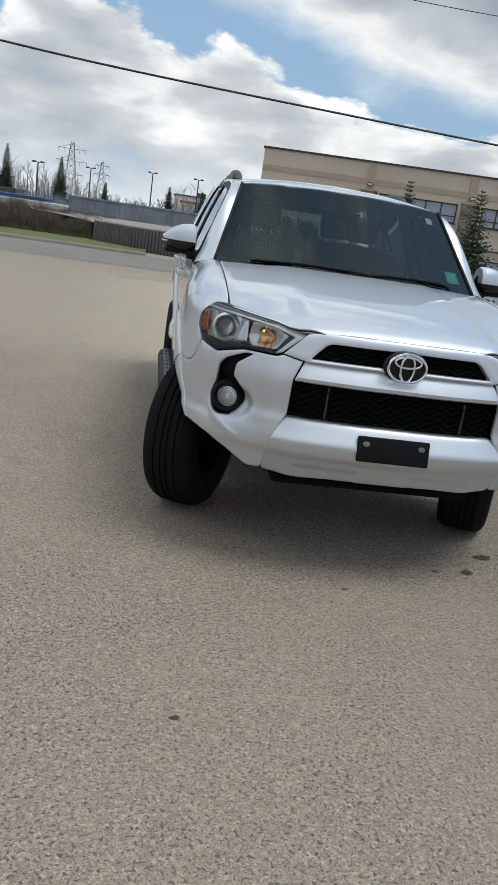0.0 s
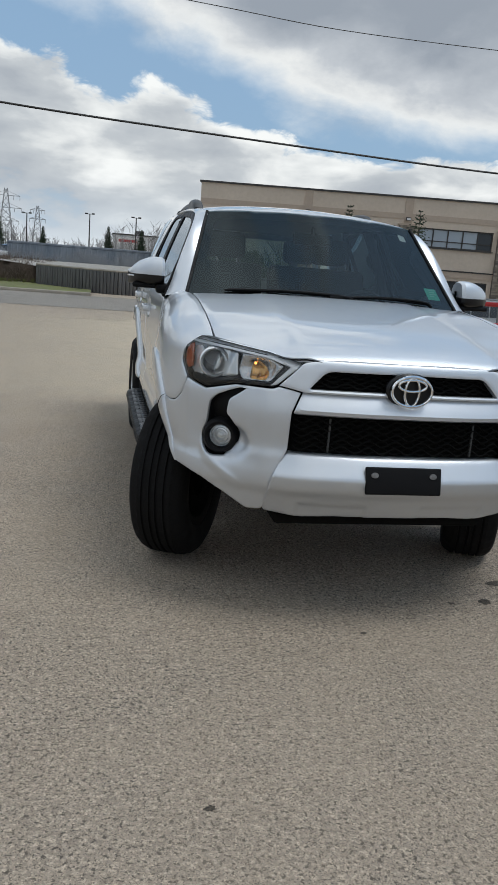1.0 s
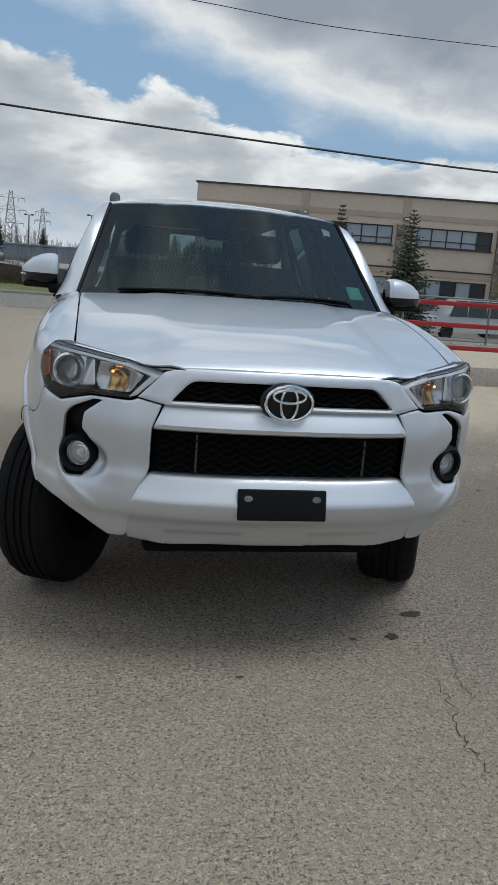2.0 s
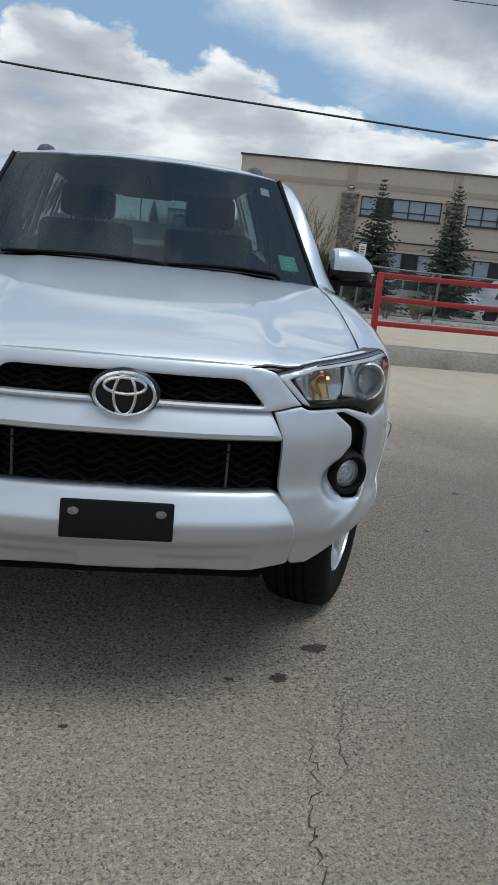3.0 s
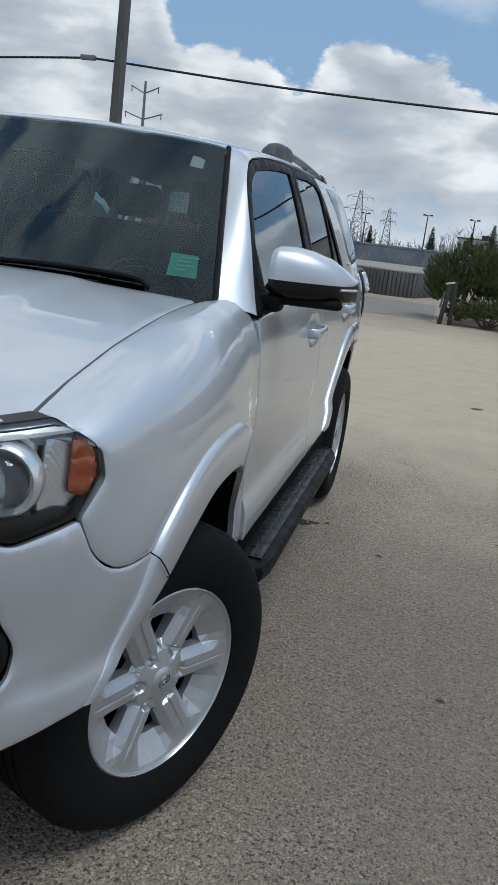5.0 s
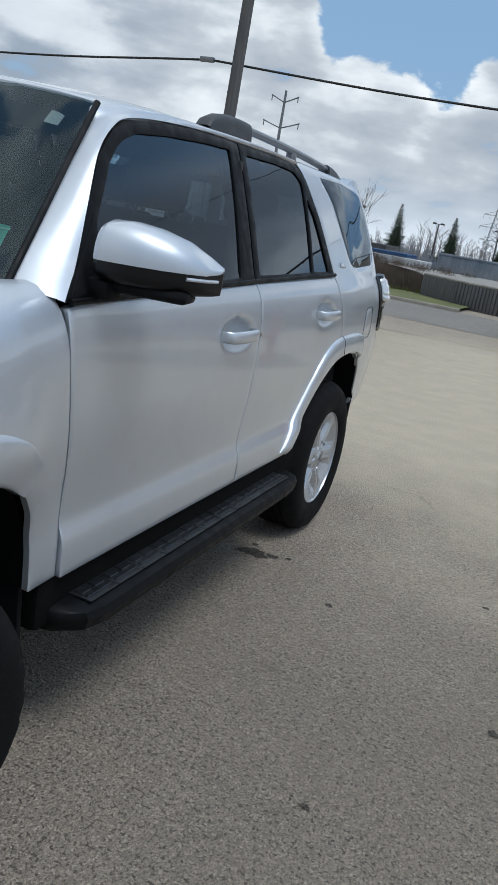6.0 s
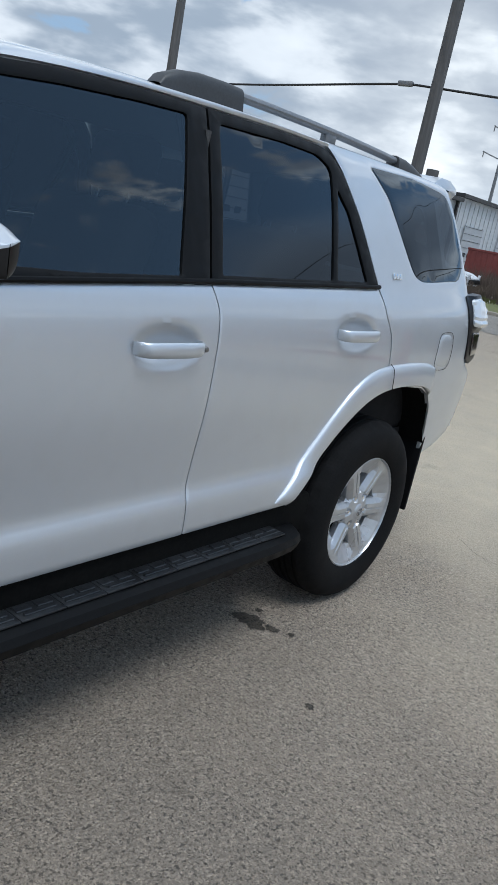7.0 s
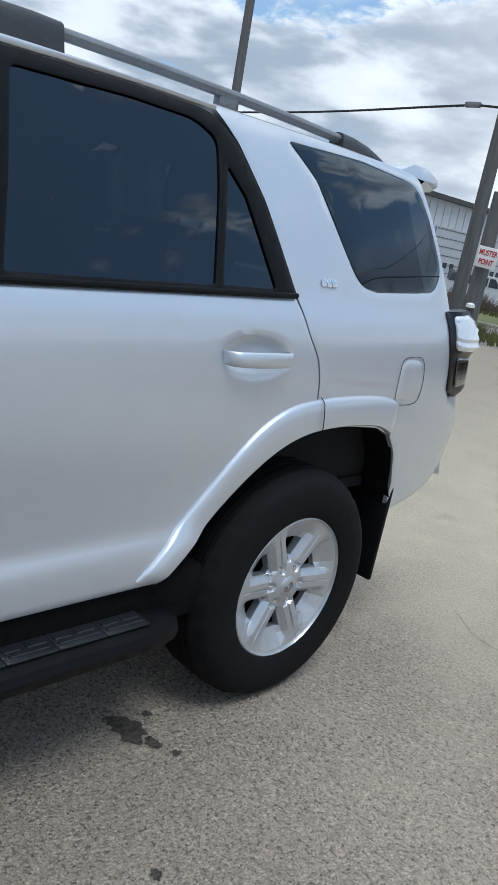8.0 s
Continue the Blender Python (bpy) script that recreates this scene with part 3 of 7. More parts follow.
def bumper_wing(k):
    outline = [(.538, .952, .002), (.447, .936, .004), (.476, .855, .01), (.482, .70, .01), (.525, .60), (.572, .43, .02), (.645, .425), (.748, .485), (.856, .53), (.96, .552), (1.04, .562, .01), (1.10, .615), (1.165, .70), (1.222, .752, .003), (1.195, .824, .003), (1.078, .814, .05), (1.020, .860, .03), (.990, .934, .01), (.868, .907), (.80, .924), (.725, .942), (.562, .942)]
    panel("bumper_wing", mirrored(rounded(outline, .01), k), body, PAINT, suv, holes=[mirrored(rounded(FOG_HOLE, .02), k)], step=.0075, thick=.014, relief=wing_relief, gap=.001, lip=.003)
    ring = refine(mirrored(rounded(FOG_HOLE, .02), k), .012)
    ring = np.vstack([ring, ring[:1]])
    loft("fog_lamp_well", [body(ring[:, 0], ring[:, 1], o + wing_relief(ring[:, 0], ring[:, 1]) * u) for o, u in ((-.011, 1), (-.02, .8), (-.055, 0))], BLACK_PLASTIC, suv)
    deep = [(.66, .95), (.66, .63), (.9, .63), (.9, .95)]
    panel("fog_lamp_bezel", mirrored(rounded(deep, .02), k), body, BLACK_PLASTIC, suv, off=-.048, thick=0, lip=0, step=.02, relief=lambda s, z: .016 * np.clip((z - .79) / .05, 0, 1))
    centre = body(k * .79, .716, -.026)
    ahead = Vector(body(k * .79, .716, .02) - centre).normalized()
    m = Matrix.Translation(Vector(centre)) @ Vector((ahead.x * .45, ahead.y, 0)).to_track_quat("X", "Z").to_matrix().to_4x4()
    bm = bmesh.new()
    lathe(bm, [(.078, -.01), (.074, .012), (.062, .026), (.052, .022), (.047, .0), (.046, -.02)], m, 40)
    fog = part("fog_lamp", bm, BLACK_PLASTIC, suv, "round fog lamp in a black bezel")
    bm = bmesh.new()
    lathe(bm, [(.046, .006), (.034, .013), (.018, .017), (0.0, .018)], m, 32)
    part("lens", bm, LENS, fog)
    bm = bmesh.new()
    lathe(bm, [(.046, .004), (.041, -.004), (.036, -.003), (.030, -.010), (.024, -.008), (.016, -.015), (0.0, -.016)], m, 32)
    part("reflector", bm, FOG_CHROME, fog)
    bm = bmesh.new()
    lathe(bm, [(0.010, -.014), (.010, .002), (0, .004)], m, 12)
    part("bulb", bm, LAMP_CHROME, fog)


def headlight(k):
    lens = panel("headlight", mirrored(rounded(LAMP, .012), k), body, LENS, suv, step=.03, thick=0, off=.0, lip=.002, label="clear headlight with chrome strip and amber corner")
    lens.visible_shadow = False
    panel("housing", mirrored(rounded(LAMP, .012), k), body, GLOSS_BLACK, lens, off=-.060, thick=-.058, lip=0, step=.04, gap=.002)
    strip = [(.452, 1.046), (.60, 1.083), (.78, 1.102), (.945, 1.115), (1.0, 1.09), (.96, 1.088), (.78, 1.078), (.60, 1.060), (.50, 1.030), (.575, .952), (.545, .960)]
    panel("chrome_strip", mirrored(rounded(strip, .004), k), body, LAMP_STRIP, lens, off=-.016, thick=.02, step=.008, lip=.002, relief=lambda s, z: np.clip(.6 * (np.interp(np.abs(s), [.45, .60, .78, .945], [1.046, 1.083, 1.102, 1.115]) - z), 0, .013))
    strip2 = [(.60, 1.071), (.78, 1.090), (.945, 1.103), (.965, 1.099), (.78, 1.085), (.60, 1.066)]
    panel("chrome_strip", mirrored(rounded(strip2, .003), k), body, SATIN_BLACK, lens, off=-.006, thick=.01, step=.02, lip=.001)
    high = [(.585, .962), (.53, 1.028), (.60, 1.056), (.72, 1.068), (.735, 1.0), (.715, .962)]
    bowl = lambda s, z: -.030 * np.exp(-(((np.abs(s) - .645) / .07) ** 2 + ((z - 1.005) / .045) ** 2)) + .0035 * np.abs(np.sin(np.abs(s) * 95 + z * 14))
    panel("high_beam_reflector", mirrored(rounded(high, .012), k), body, LAMP_DARK, lens, off=-.030, thick=.02, step=.009, relief=bowl)
    # panel coloured amber to show the glow on the chrome reflector
    amber = [(.604, .966), (.592, .992), (.612, 1.020), (.650, 1.044), (.676, 1.030), (.682, .990), (.678, .966)]
    panel("amber_glow_panel", mirrored(rounded(amber, .015), k), body, AMBER_GLOW, lens, off=-.025, thick=.003, step=.009, relief=bowl)
    bm = bmesh.new()
    bmesh.ops.create_uvsphere(bm, u_segments=12, v_segments=8, radius=.0055, matrix=Matrix.Translation(Vector(body(k * .655, 1.032, -.022))))
    part("bulb", bm, AMBER_BULB, lens, "lit amber bulb")
    side = [(.918, .948), (.938, 1.075), (.985, 1.085), (1.010, 1.065), (1.028, 1.010), (.995, .968), (.965, .944)]
    panel("corner_reflector", mirrored(rounded(side, .01), k), body, LAMP_CHROME, lens, off=-.022, thick=.01, step=.0055, relief=lambda s, z: .0010 * np.sin(z * 780) * np.sin(np.abs(s) * 640))
    amber2 = [(.972, .982), (.978, 1.040), (.984, 1.084), (1.018, 1.066), (1.033, 1.032), (1.0335, 1.006), (1.010, .972)]
    border = rounded(LAMP, .012)
    panel("lamp_border", mirrored(border, k), body, GLOSS_BLACK, lens, holes=[mirrored(shrink(refine(border, .01), .0026), k)], off=-.008, thick=.03, step=.012, lip=0)
    panel("amber_corner", mirrored(rounded(amber2, .01), k), body, AMBER_LENS, lens, off=-.008, thick=.006, step=.012, relief=lambda s, z: .0018 * np.sin(z * 900))
    bezel = [(.60, .955), (.72, .963), (.79, .965), (.84, .952), (.90, .952), (.95, .962), (.985, .955), (.96, .930), (.868, .921), (.80, .937), (.725, .954)]
    panel("bezel", mirrored(rounded(bezel, .006), k), body, GLOSS_BLACK, lens, off=-.012, thick=.03, step=.02)
    plate = [(.738, .972), (.748, 1.064), (.80, 1.074), (.90, 1.086), (.930, 1.074), (.914, .958), (.88, .950), (.80, .964)]
    facets = lambda s, z: .006 * np.abs(np.mod((np.abs(s) - .848) * 26 + (z - 1.015) * 9, 2) - 1)
    panel("projector_plate", mirrored(rounded(plate, .008), k), body, LAMP_CHROME, lens, off=-.036, thick=.01, step=.008, relief=facets)
    centre = body(k * .848, 1.015, -.012)
    m = Matrix.Translation(Vector(centre)) @ Vector((k * .25, -1, 0)).to_track_quat("X", "Z").to_matrix().to_4x4()
    bm = bmesh.new()
    lathe(bm, [(.066, -.034), (.066, -.012), (.062, .0), (.057, .004), (.052, .0), (.050, -.006), (.046, -.03)], m, 40)
    ring = part("projector_ring", bm, LAMP_CHROME, lens)
    bm = bmesh.new()
    lathe(bm, [(.046, -.012), (.040, .004), (.028, .014), (.012, .019), (0, .02)], m, 32)
    part("projector_lens", bm, LENS, ring)
    bm = bmesh.new()
    lathe(bm, [(.046, -.014), (.030, -.022), (0, -.026)], m, 32)
    part("projector_bowl", bm, LAMP_GREY, ring)


def fender_skin(s, z, off=0.0):
    """The wing: the side skin up to 1.04, then rolled over to the seam of the hood."""
    s, z = np.asarray(s, float), np.asarray(z, float)
    off = np.asarray(off) + 0 * z
    low = body(s, np.minimum(z, 1.04), off)
    u = np.clip((z - 1.04) / 0.16, 0, 1)[:, None]
    base = body(s, 1.04 + 0 * s, 0 * s)
    y = np.interp(np.abs(s), RUN, LINE[:, 1])
    seam = hood_seam(np.minimum(y, 1.25))
    seam[:, 1] = y
    seam[:, 0] = np.where(s < 0, -1, 1) * (seam[:, 0] + .05 * np.clip((y - 1.2) / .25, 0, 1))
    seam[:, 2] += 0.005 * np.clip((y - 1.2) / .25, 0, 1)
    ctrl = base.copy()
    ctrl[:, 2] = seam[:, 2] - 0.012
    ctrl[:, 0] -= np.where(s < 0, -1, 1) * .004
    rolled = (1 - u) ** 2 * base + 2 * u * (1 - u) * ctrl + u**2 * seam
    nrm = np.stack([np.where(s < 0, -1, 1) * (1 - u[:, 0]), 0 * s, u[:, 0]], 1)
    nrm /= np.linalg.norm(nrm, axis=1)[:, None]
    rolled = rolled + nrm * off[:, None]
    return np.where((z > 1.04)[:, None], rolled, low)


FRONT_OUT = [(1.018, .562), (1.045, .592), (1.095, .65), (1.145, .737), (1.178, .820), (1.24, .882), (1.33, .935), (1.46, .972), (1.62, .982), (1.78, .962), (1.90, .915), (1.99, .84), (2.045, .74), (2.075, .62), (2.085, .505)]
FRONT_IN = [(1.036, .560), (1.096, .605), (1.172, .678), (1.242, .745), (1.315, .797), (1.395, .834), (1.48, .862), (1.60, .868), (1.72, .858), (1.82, .83), (1.90, .785), (1.95, .71), (1.98, .62), (1.99, .505)]
REAR_OUT = flank([(3.04, .518), (3.11, .588), (3.18, .662), (3.25, .742), (3.32, .824), (3.39, .896), (3.47, .950), (3.56, .982), (3.68, .997), (3.82, 1.002), (3.95, 1.0), (4.05, .988), (4.112, .968), (4.165, .88), (4.19, .80), (4.2, .7)])
REAR_IN = flank([(3.112, .498), (3.17, .552), (3.235, .616), (3.30, .684), (3.37, .752), (3.45, .816), (3.53, .862), (3.62, .890), (3.72, .902), (3.83, .905), (3.93, .900), (4.02, .884), (4.106, .846), (4.160, .79), (4.20, .70), (4.215, .60)])


def flare(name, outer, inner, k, skin, trim, n=60, fade=False, swell=lambda s, z: 0 * s):
    """A wheel-arch lip that swells from the body and turns in at its edge."""
    a, b = even(spline(outer[:-trim], 8), n), even(spline(inner[:-trim], 8), n)
    ends = ease(np.minimum(np.arange(n) / (3.0 if not fade else 18.0) + (.35 if not fade else .08), (n - 1 - np.arange(n)) / (12.0 if fade else 3.0) + (.02 if fade else .25)))
    rows = []
    for u, o in ((0, -.004), (.02, .005), (.06, .011), (.14, .0155), (.45, .020), (.86, .0225), (.95, .021), (.985, .016), (1.0, .008), (1.0, -.03)):
        p = a * (1 - u) + b * u
        rows.append(skin(k * p[:, 0], p[:, 1], o * (ends if o > 0 else 1) + swell(p[:, 0], p[:, 1])))
    loft(name, rows, PAINT, suv)
    # black liner behind the arch
    b = even(spline(inner, 8), n)
    inner_edge = skin(k * b[:, 0], b[:, 1], -.01)
    deep = inner_edge.copy()
    deep[:, 0] = k * 0.52
    top = deep.copy()
    mid = np.array([deep[:, 0].mean(), deep[:, 1].mean(), .35])
    loft("wheel_liner", [inner_edge, (inner_edge + deep) / 2 + np.array([0, 0, .01]), deep, deep * .0 + mid], DARK, suv)


def sides(k):
    # front wing
    outline = [(1.046, 1.0, .01), (1.037, 1.06, .01), (.975, 1.118), (.905, 1.195, .006), (1.15, 1.2), (1.5, 1.2), (1.9, 1.2), (2.03, 1.2, .01), (2.04, 1.13), (2.062, 1.06), (2.098, .785), (2.105, .50, .005), (1.985, .50), (1.978, .62), (1.955, .72), (1.90, .79), (1.82, .832), (1.70, .860), (1.55, .868), (1.40, .842), (1.30, .803), (1.228, .757, .003), (1.196, .825, .003), (1.079, .815, .05), (1.021, .861, .03), (.991, .936, .01)]
    panel("front_wing", mirrored(rounded(outline, .01), k), fender_skin, PAINT, suv, step=.022, thick=.02, gap=.0018, relief=lambda s, z: arch_swell(s, z) - .75 * np.where((z < .74) & (np.abs(s) > 1.85), np.interp(z, SIDE[:, 0], SIDE[:, 1]) + .011, 0))
    flare("front_wheel_arch_lip", FRONT_OUT, FRONT_IN, k, body, 3, fade=True, swell=arch_swell)
    seam = [body(k * (1.168 + .058 * u), .826 - .072 * u, o + .026) for u, o in ((-.03, .003), (.03, .0085), (.08, .0155), (.16, .0205), (.45, .0258), (.84, .0292), (.95, .028), (1.0, .016))]
    tube("lip_seam", seam, .0016, RUBBER, suv, seg=5)
    seam = [body(k * at_y(3.662 + .004 * u), 1.000 - .105 * u, o) for u, o in ((-.02, .003), (.03, .0085), (.08, .0155), (.16, .0205), (.45, .0258), (.84, .0292), (.95, .028), (1.0, .016))]
    tube("lip_seam", seam, .0016, RUBBER, suv, seg=5)
    flare("rear_wheel_arch_lip", REAR_OUT, REAR_IN, k, body, 3)
    handle_dish = lambda y0, z0: (lambda s, z: -.024 * np.exp(-((((np.abs(s) - at_y(y0)) / .122) ** 2 + ((z - z0 - .006) / .050) ** 2) ** 3)))
    # doors
    outline = flank([(1.412, 1.20, .01), (1.424, 1.06), (1.462, .785), (1.470, .495, .008), (2.574, .495, .008), (2.570, .60), (2.590, 1.10), (2.588, 1.18), (2.562, 1.252, .006), (2.2, 1.24), (1.87, 1.224), (1.45, 1.208, .006)])
    front = panel("front_door", mirrored(rounded(outline, .02), k), body, PAINT, suv, step=.015, thick=.025, gap=.0018, relief=handle_dish(2.385, 1.082))
    outline = flank([(2.574, .495, .008), (2.570, .60), (2.590, 1.10), (2.588, 1.18), (2.562, 1.254, .006), (3.0, 1.267), (3.535, 1.283, .01), (3.575, 1.187), (3.625, 1.114), (3.645, 1.05), (3.66, .90, .005), (3.50, .84), (3.38, .74), (3.25, .615), (3.12, .495, .01)])
    rear = panel("rear_door", mirrored(rounded(outline, .02), k), body, PAINT, suv, step=.015, thick=.025, gap=.0018, relief=handle_dish(3.36, 1.118))
    for door, y0, z0 in ((front, 2.385, 1.082), (rear, 3.36, 1.118)):
        pts = [body(k * at_y(y0 + d), z0 + .002 - .004 * abs(d), o) for d, o in ((-.125, -.01), (-.12, .012), (-.10, .030), (-.05, .038), (.0, .040), (.05, .039), (.09, .034), (.115, .020), (.12, -.008))]
        line = spline(pts, 5)
        rows = []
        for a in np.linspace(0, 2 * math.pi, 17):
            rows.append([q + np.array([k * .009 * math.cos(a), 0, .0215 * math.sin(a) * (1 - .2 * (abs(i - len(line) / 2) / len(line) * 2) ** 2)]) for i, q in enumerate(line)])
        loft("door_handle", rows, PAINT, door)
    bm = bmesh.new()
    c = body(k * at_y(2.50), 1.085, .035)
    lathe(bm, [(0, .004), (.007, .003), (.009, -.004)], Matrix.Translation(Vector(c)) @ Matrix.Diagonal((k, 1, 1, 1)), 16)
    part("door_lock", bm, STEEL, front)
    # window frames and panes
    top_line = [(1.487, 1.294), (1.58, 1.43), (1.673, 1.557), (1.77, 1.632), (1.872, 1.672, .05), (2.1, 1.700), (2.35, 1.716)]
    f_out = flank([(1.40, 1.212), *top_line, (2.632, 1.724, .006), (2.60, 1.55), (2.567, 1.30), (2.557, 1.258, .004), (2.2, 1.245), (1.87, 1.228)])
    f_glass = flank([(1.535, 1.262, .02), (1.625, 1.42), (1.72, 1.545), (1.79, 1.605, .05), (1.9, 1.642), (2.1, 1.664), (2.35, 1.682), (2.543, 1.690, .015), (2.50, 1.50), (2.445, 1.268, .01), (2.1, 1.256)])
    r_out = flank([(2.565, 1.260, .004), (2.575, 1.30), (2.608, 1.55), (2.640, 1.724, .006), (3.0, 1.731), (3.27, 1.727, .05), (3.35, 1.66), (3.43, 1.53), (3.535, 1.288, .01), (3.0, 1.272)])
    r_glass = flank([(2.618, 1.278, .01), (2.645, 1.45), (2.678, 1.690, .02), (3.0, 1.699), (3.20, 1.694, .03), (3.275, 1.66, .03), (3.262, 1.55), (3.215, 1.294, .01), (3.0, 1.288)])
    tri = flank([(3.243, 1.297, .01), (3.30, 1.60, .015), (3.36, 1.53), (3.452, 1.300, .015)])
    for door, out, panes, mats in ((front, f_out, [f_glass], [GLASS_SIDE]), (rear, r_out, [r_glass, tri], [GLASS_DARK, GLASS_DARK])):
        panel("window_frame", mirrored(rounded(out, .01), k), body, SATIN_BLACK, door, holes=[mirrored(rounded(g, .01), k) for g in panes], step=.03, thick=.02, off=.002, gap=.001)
        for g, gm in zip(panes, mats):
            pane = panel("window_pane", mirrored(shrink(rounded(g, .01), -.004), k), body, gm, door, step=.05, thick=0, off=-.006, lip=0)
            pane.visible_shadow = False
    belt = [body(k * at_y(y), z, o) for y, z, o in zip(np.linspace(1.42, 3.53, 40), np.interp(np.linspace(1.42, 3.53, 40), [1.42, 1.87, 2.56, 3.53], [1.215, 1.232, 1.262, 1.290]), [.006] * 40)]
    tube("belt_moulding", belt, .008, SATIN_BLACK, front)
    # pillar and roof side above the doors
    low = spline([(*body(k * at_y(y), z, 0),) for y, z in [(1.405, 1.214), (1.487, 1.297), (1.58, 1.434), (1.673, 1.561), (1.77, 1.636), (1.872, 1.676), (2.1, 1.704), (2.35, 1.720), (2.63, 1.728), (3.0, 1.735), (3.29, 1.733)]], 8)
    zs = [1.228, 1.30, 1.41, 1.51, 1.585, 1.645, 1.695]
    highs = [(k * (.776 - .150 * (z - 1.228) / .467), screen_y(.776 - .150 * (z - 1.228) / .467, z), z) for z in zs]
    highs += [tuple(roof_skin(k * .640, y)) for y in (2.1, 2.63, 3.0, 3.29)]
    high = spline(highs, 8)
    mid_out = (low + high) / 2 + np.array([k * .010, -.003, .006])
    rows = [(1 - u) ** 2 * low + 2 * u * (1 - u) * (2 * mid_out - (low + high) / 2) + u * u * high for u in np.linspace(0, 1, 7)]
    inner = [r - np.array([k * .03, 0, .012]) for r in (rows[-1], rows[0])]
    loft("roof_pillar", rows, PAINT, suv)
    loft("pillar_trim", [inner[0], inner[1]], HEADLINER, suv)
    # rear quarter with its fixed window
    outline = flank([(3.663, .90, .005), (3.648, 1.05), (3.628, 1.114), (3.578, 1.187), (3.54, 1.285), (3.435, 1.53), (3.355, 1.662), (3.29, 1.735), (3.30, 1.752, 0), (3.9, 1.75), (4.25, 1.742), (4.33, 1.73, .02), (4.40, 1.55), (4.45, 1.35), (4.46, 1.285, .01), (4.44, 1.19), (4.47, .98), (4.60, .92, .01), (4.645, .82), (4.63, .70), (4.56, .60, .04), (4.43, .562), (4.25, .528, .01), (4.228, .65), (4.168, .782), (4.105, .846), (4.01, .882), (3.85, .897)])
    hole = flank([(3.57, 1.712, .02), (3.68, 1.62), (3.77, 1.46), (3.845, 1.343, .05), (3.93, 1.322, .05), (4.33, 1.343, .05), (4.405, 1.42, .05), (4.35, 1.60), (4.295, 1.70, .06), (3.95, 1.722)])
    quarter = panel("rear_quarter", mirrored(rounded(outline, .012), k), body, PAINT, suv, holes=[mirrored(rounded(hole, .02), k)], step=.028, thick=.02, gap=.0015, relief=lambda s, z: np.where(z < .74, -.011 - (.74 - z) * .10 - np.interp(z, SIDE[:, 0], SIDE[:, 1]), 0))
    pane = panel("quarter_window", mirrored(shrink(rounded(hole, .02), .002), k), body, GLASS_DARK, quarter, step=.05, thick=.0, off=.001, lip=.001)
    pane.visible_shadow = False
    # overhead cable's reflection in the quarter window, modelled as a thin dark tube
    tube("cable_reflection", [body(k * at_y(y), z, .0015) for y, z in ((3.862, 1.345), (3.901, 1.359), (3.979, 1.374), (4.146, 1.388), (4.38, 1.405))], .0022, RUBBER, quarter, smooth_n=6, seg=5)
    if k > 0:
        cap = flank([(4.075, .985, .04), (4.085, 1.12, .05), (4.225, 1.115, .06), (4.24, 1.03), (4.21, .968, .05)])
        panel("fuel_flap", mirrored(rounded(cap, .04), k), body, PAINT, quarter, step=.03, thick=.004, off=.003, lip=.003)
        groove = [body(at_y(p[0] - 0), p[1], .0015) for p in [(4.075, .985), (4.078, 1.06), (4.09, 1.115), (4.15, 1.128), (4.22, 1.118), (4.243, 1.05), (4.235, .985), (4.20, .962), (4.11, .962), (4.075, .985)]]
        tube("flap_seam", groove, .0009, DARK, quarter, smooth_n=6)
    # small raised trim badge
    for d in (-.028, -.004, .020):
        bm = bmesh.new()
        c = body(k * at_y(3.69 + d), 1.335, .004)
        box(bm, (.005, .019, .024), Matrix.Translation(Vector(c)) @ Euler((0, k * radians(-20), 0)).to_matrix().to_4x4(), .002)
        part("trim_badge", bm, CHROME, quarter, "small chrome trim badge")
    # tail lamp that stands proud of the corner
    lamp = [(5.045, 1.285, .01), (5.045, 1.20), (5.085, 1.0, .01), (5.16, .97), (5.27, 1.0, .02), (5.27, 1.25, .03), (5.20, 1.30)]
    swell = lambda s, z: .012 + .030 * np.clip((np.abs(s) - 5.07) / .05, 0, 1) * np.clip((z - 1.13) / .03, 0, 1)
    tl = panel("tail_lamp", mirrored(rounded(lamp, .01), k), body, GLOSS_BLACK, suv, step=.02, thick=.04, relief=lambda s, z: swell(s, z) - .004, label="clear tail lamp in a black bezel")
    clear = [(5.085, 1.275), (5.08, 1.155), (5.25, 1.15), (5.25, 1.245), (5.19, 1.285)]
    panel("clear_lens", mirrored(rounded(clear, .02), k), body, TAIL_LENS, tl, step=.014, thick=.02, relief=lambda s, z: swell(s, z) + .004 + .005 * np.sin(z * 210))
    red = [(5.11, 1.125), (5.13, 1.01), (5.24, 1.02), (5.24, 1.12)]
    panel("dark_lens", mirrored(rounded(red, .02), k), body, SMOKE, tl, step=.02, thick=.01, off=.014)
    # sill, running board, mud flaps
    bm = bmesh.new()
    box(bm, (.10, 1.9, .16), Matrix.Translation((k * .84, 2.36, .43)), .02)
    part("sill", bm, DARK, suv)
    running_board(k)
    for y, z1, wide in ((1.375, .56, .22), (4.25, .68, .22)):
        bm = bmesh.new()
        box(bm, (wide, .02, z1 - .25), Matrix.Translation((k * (.648 + wide / 2), y, (z1 + .25) / 2)) @ Euler((radians(-2 if y > 2 else 4), 0, 0)).to_matrix().to_4x4(), .006)
        part("mud_flap", bm, BLACK_PLASTIC, suv)


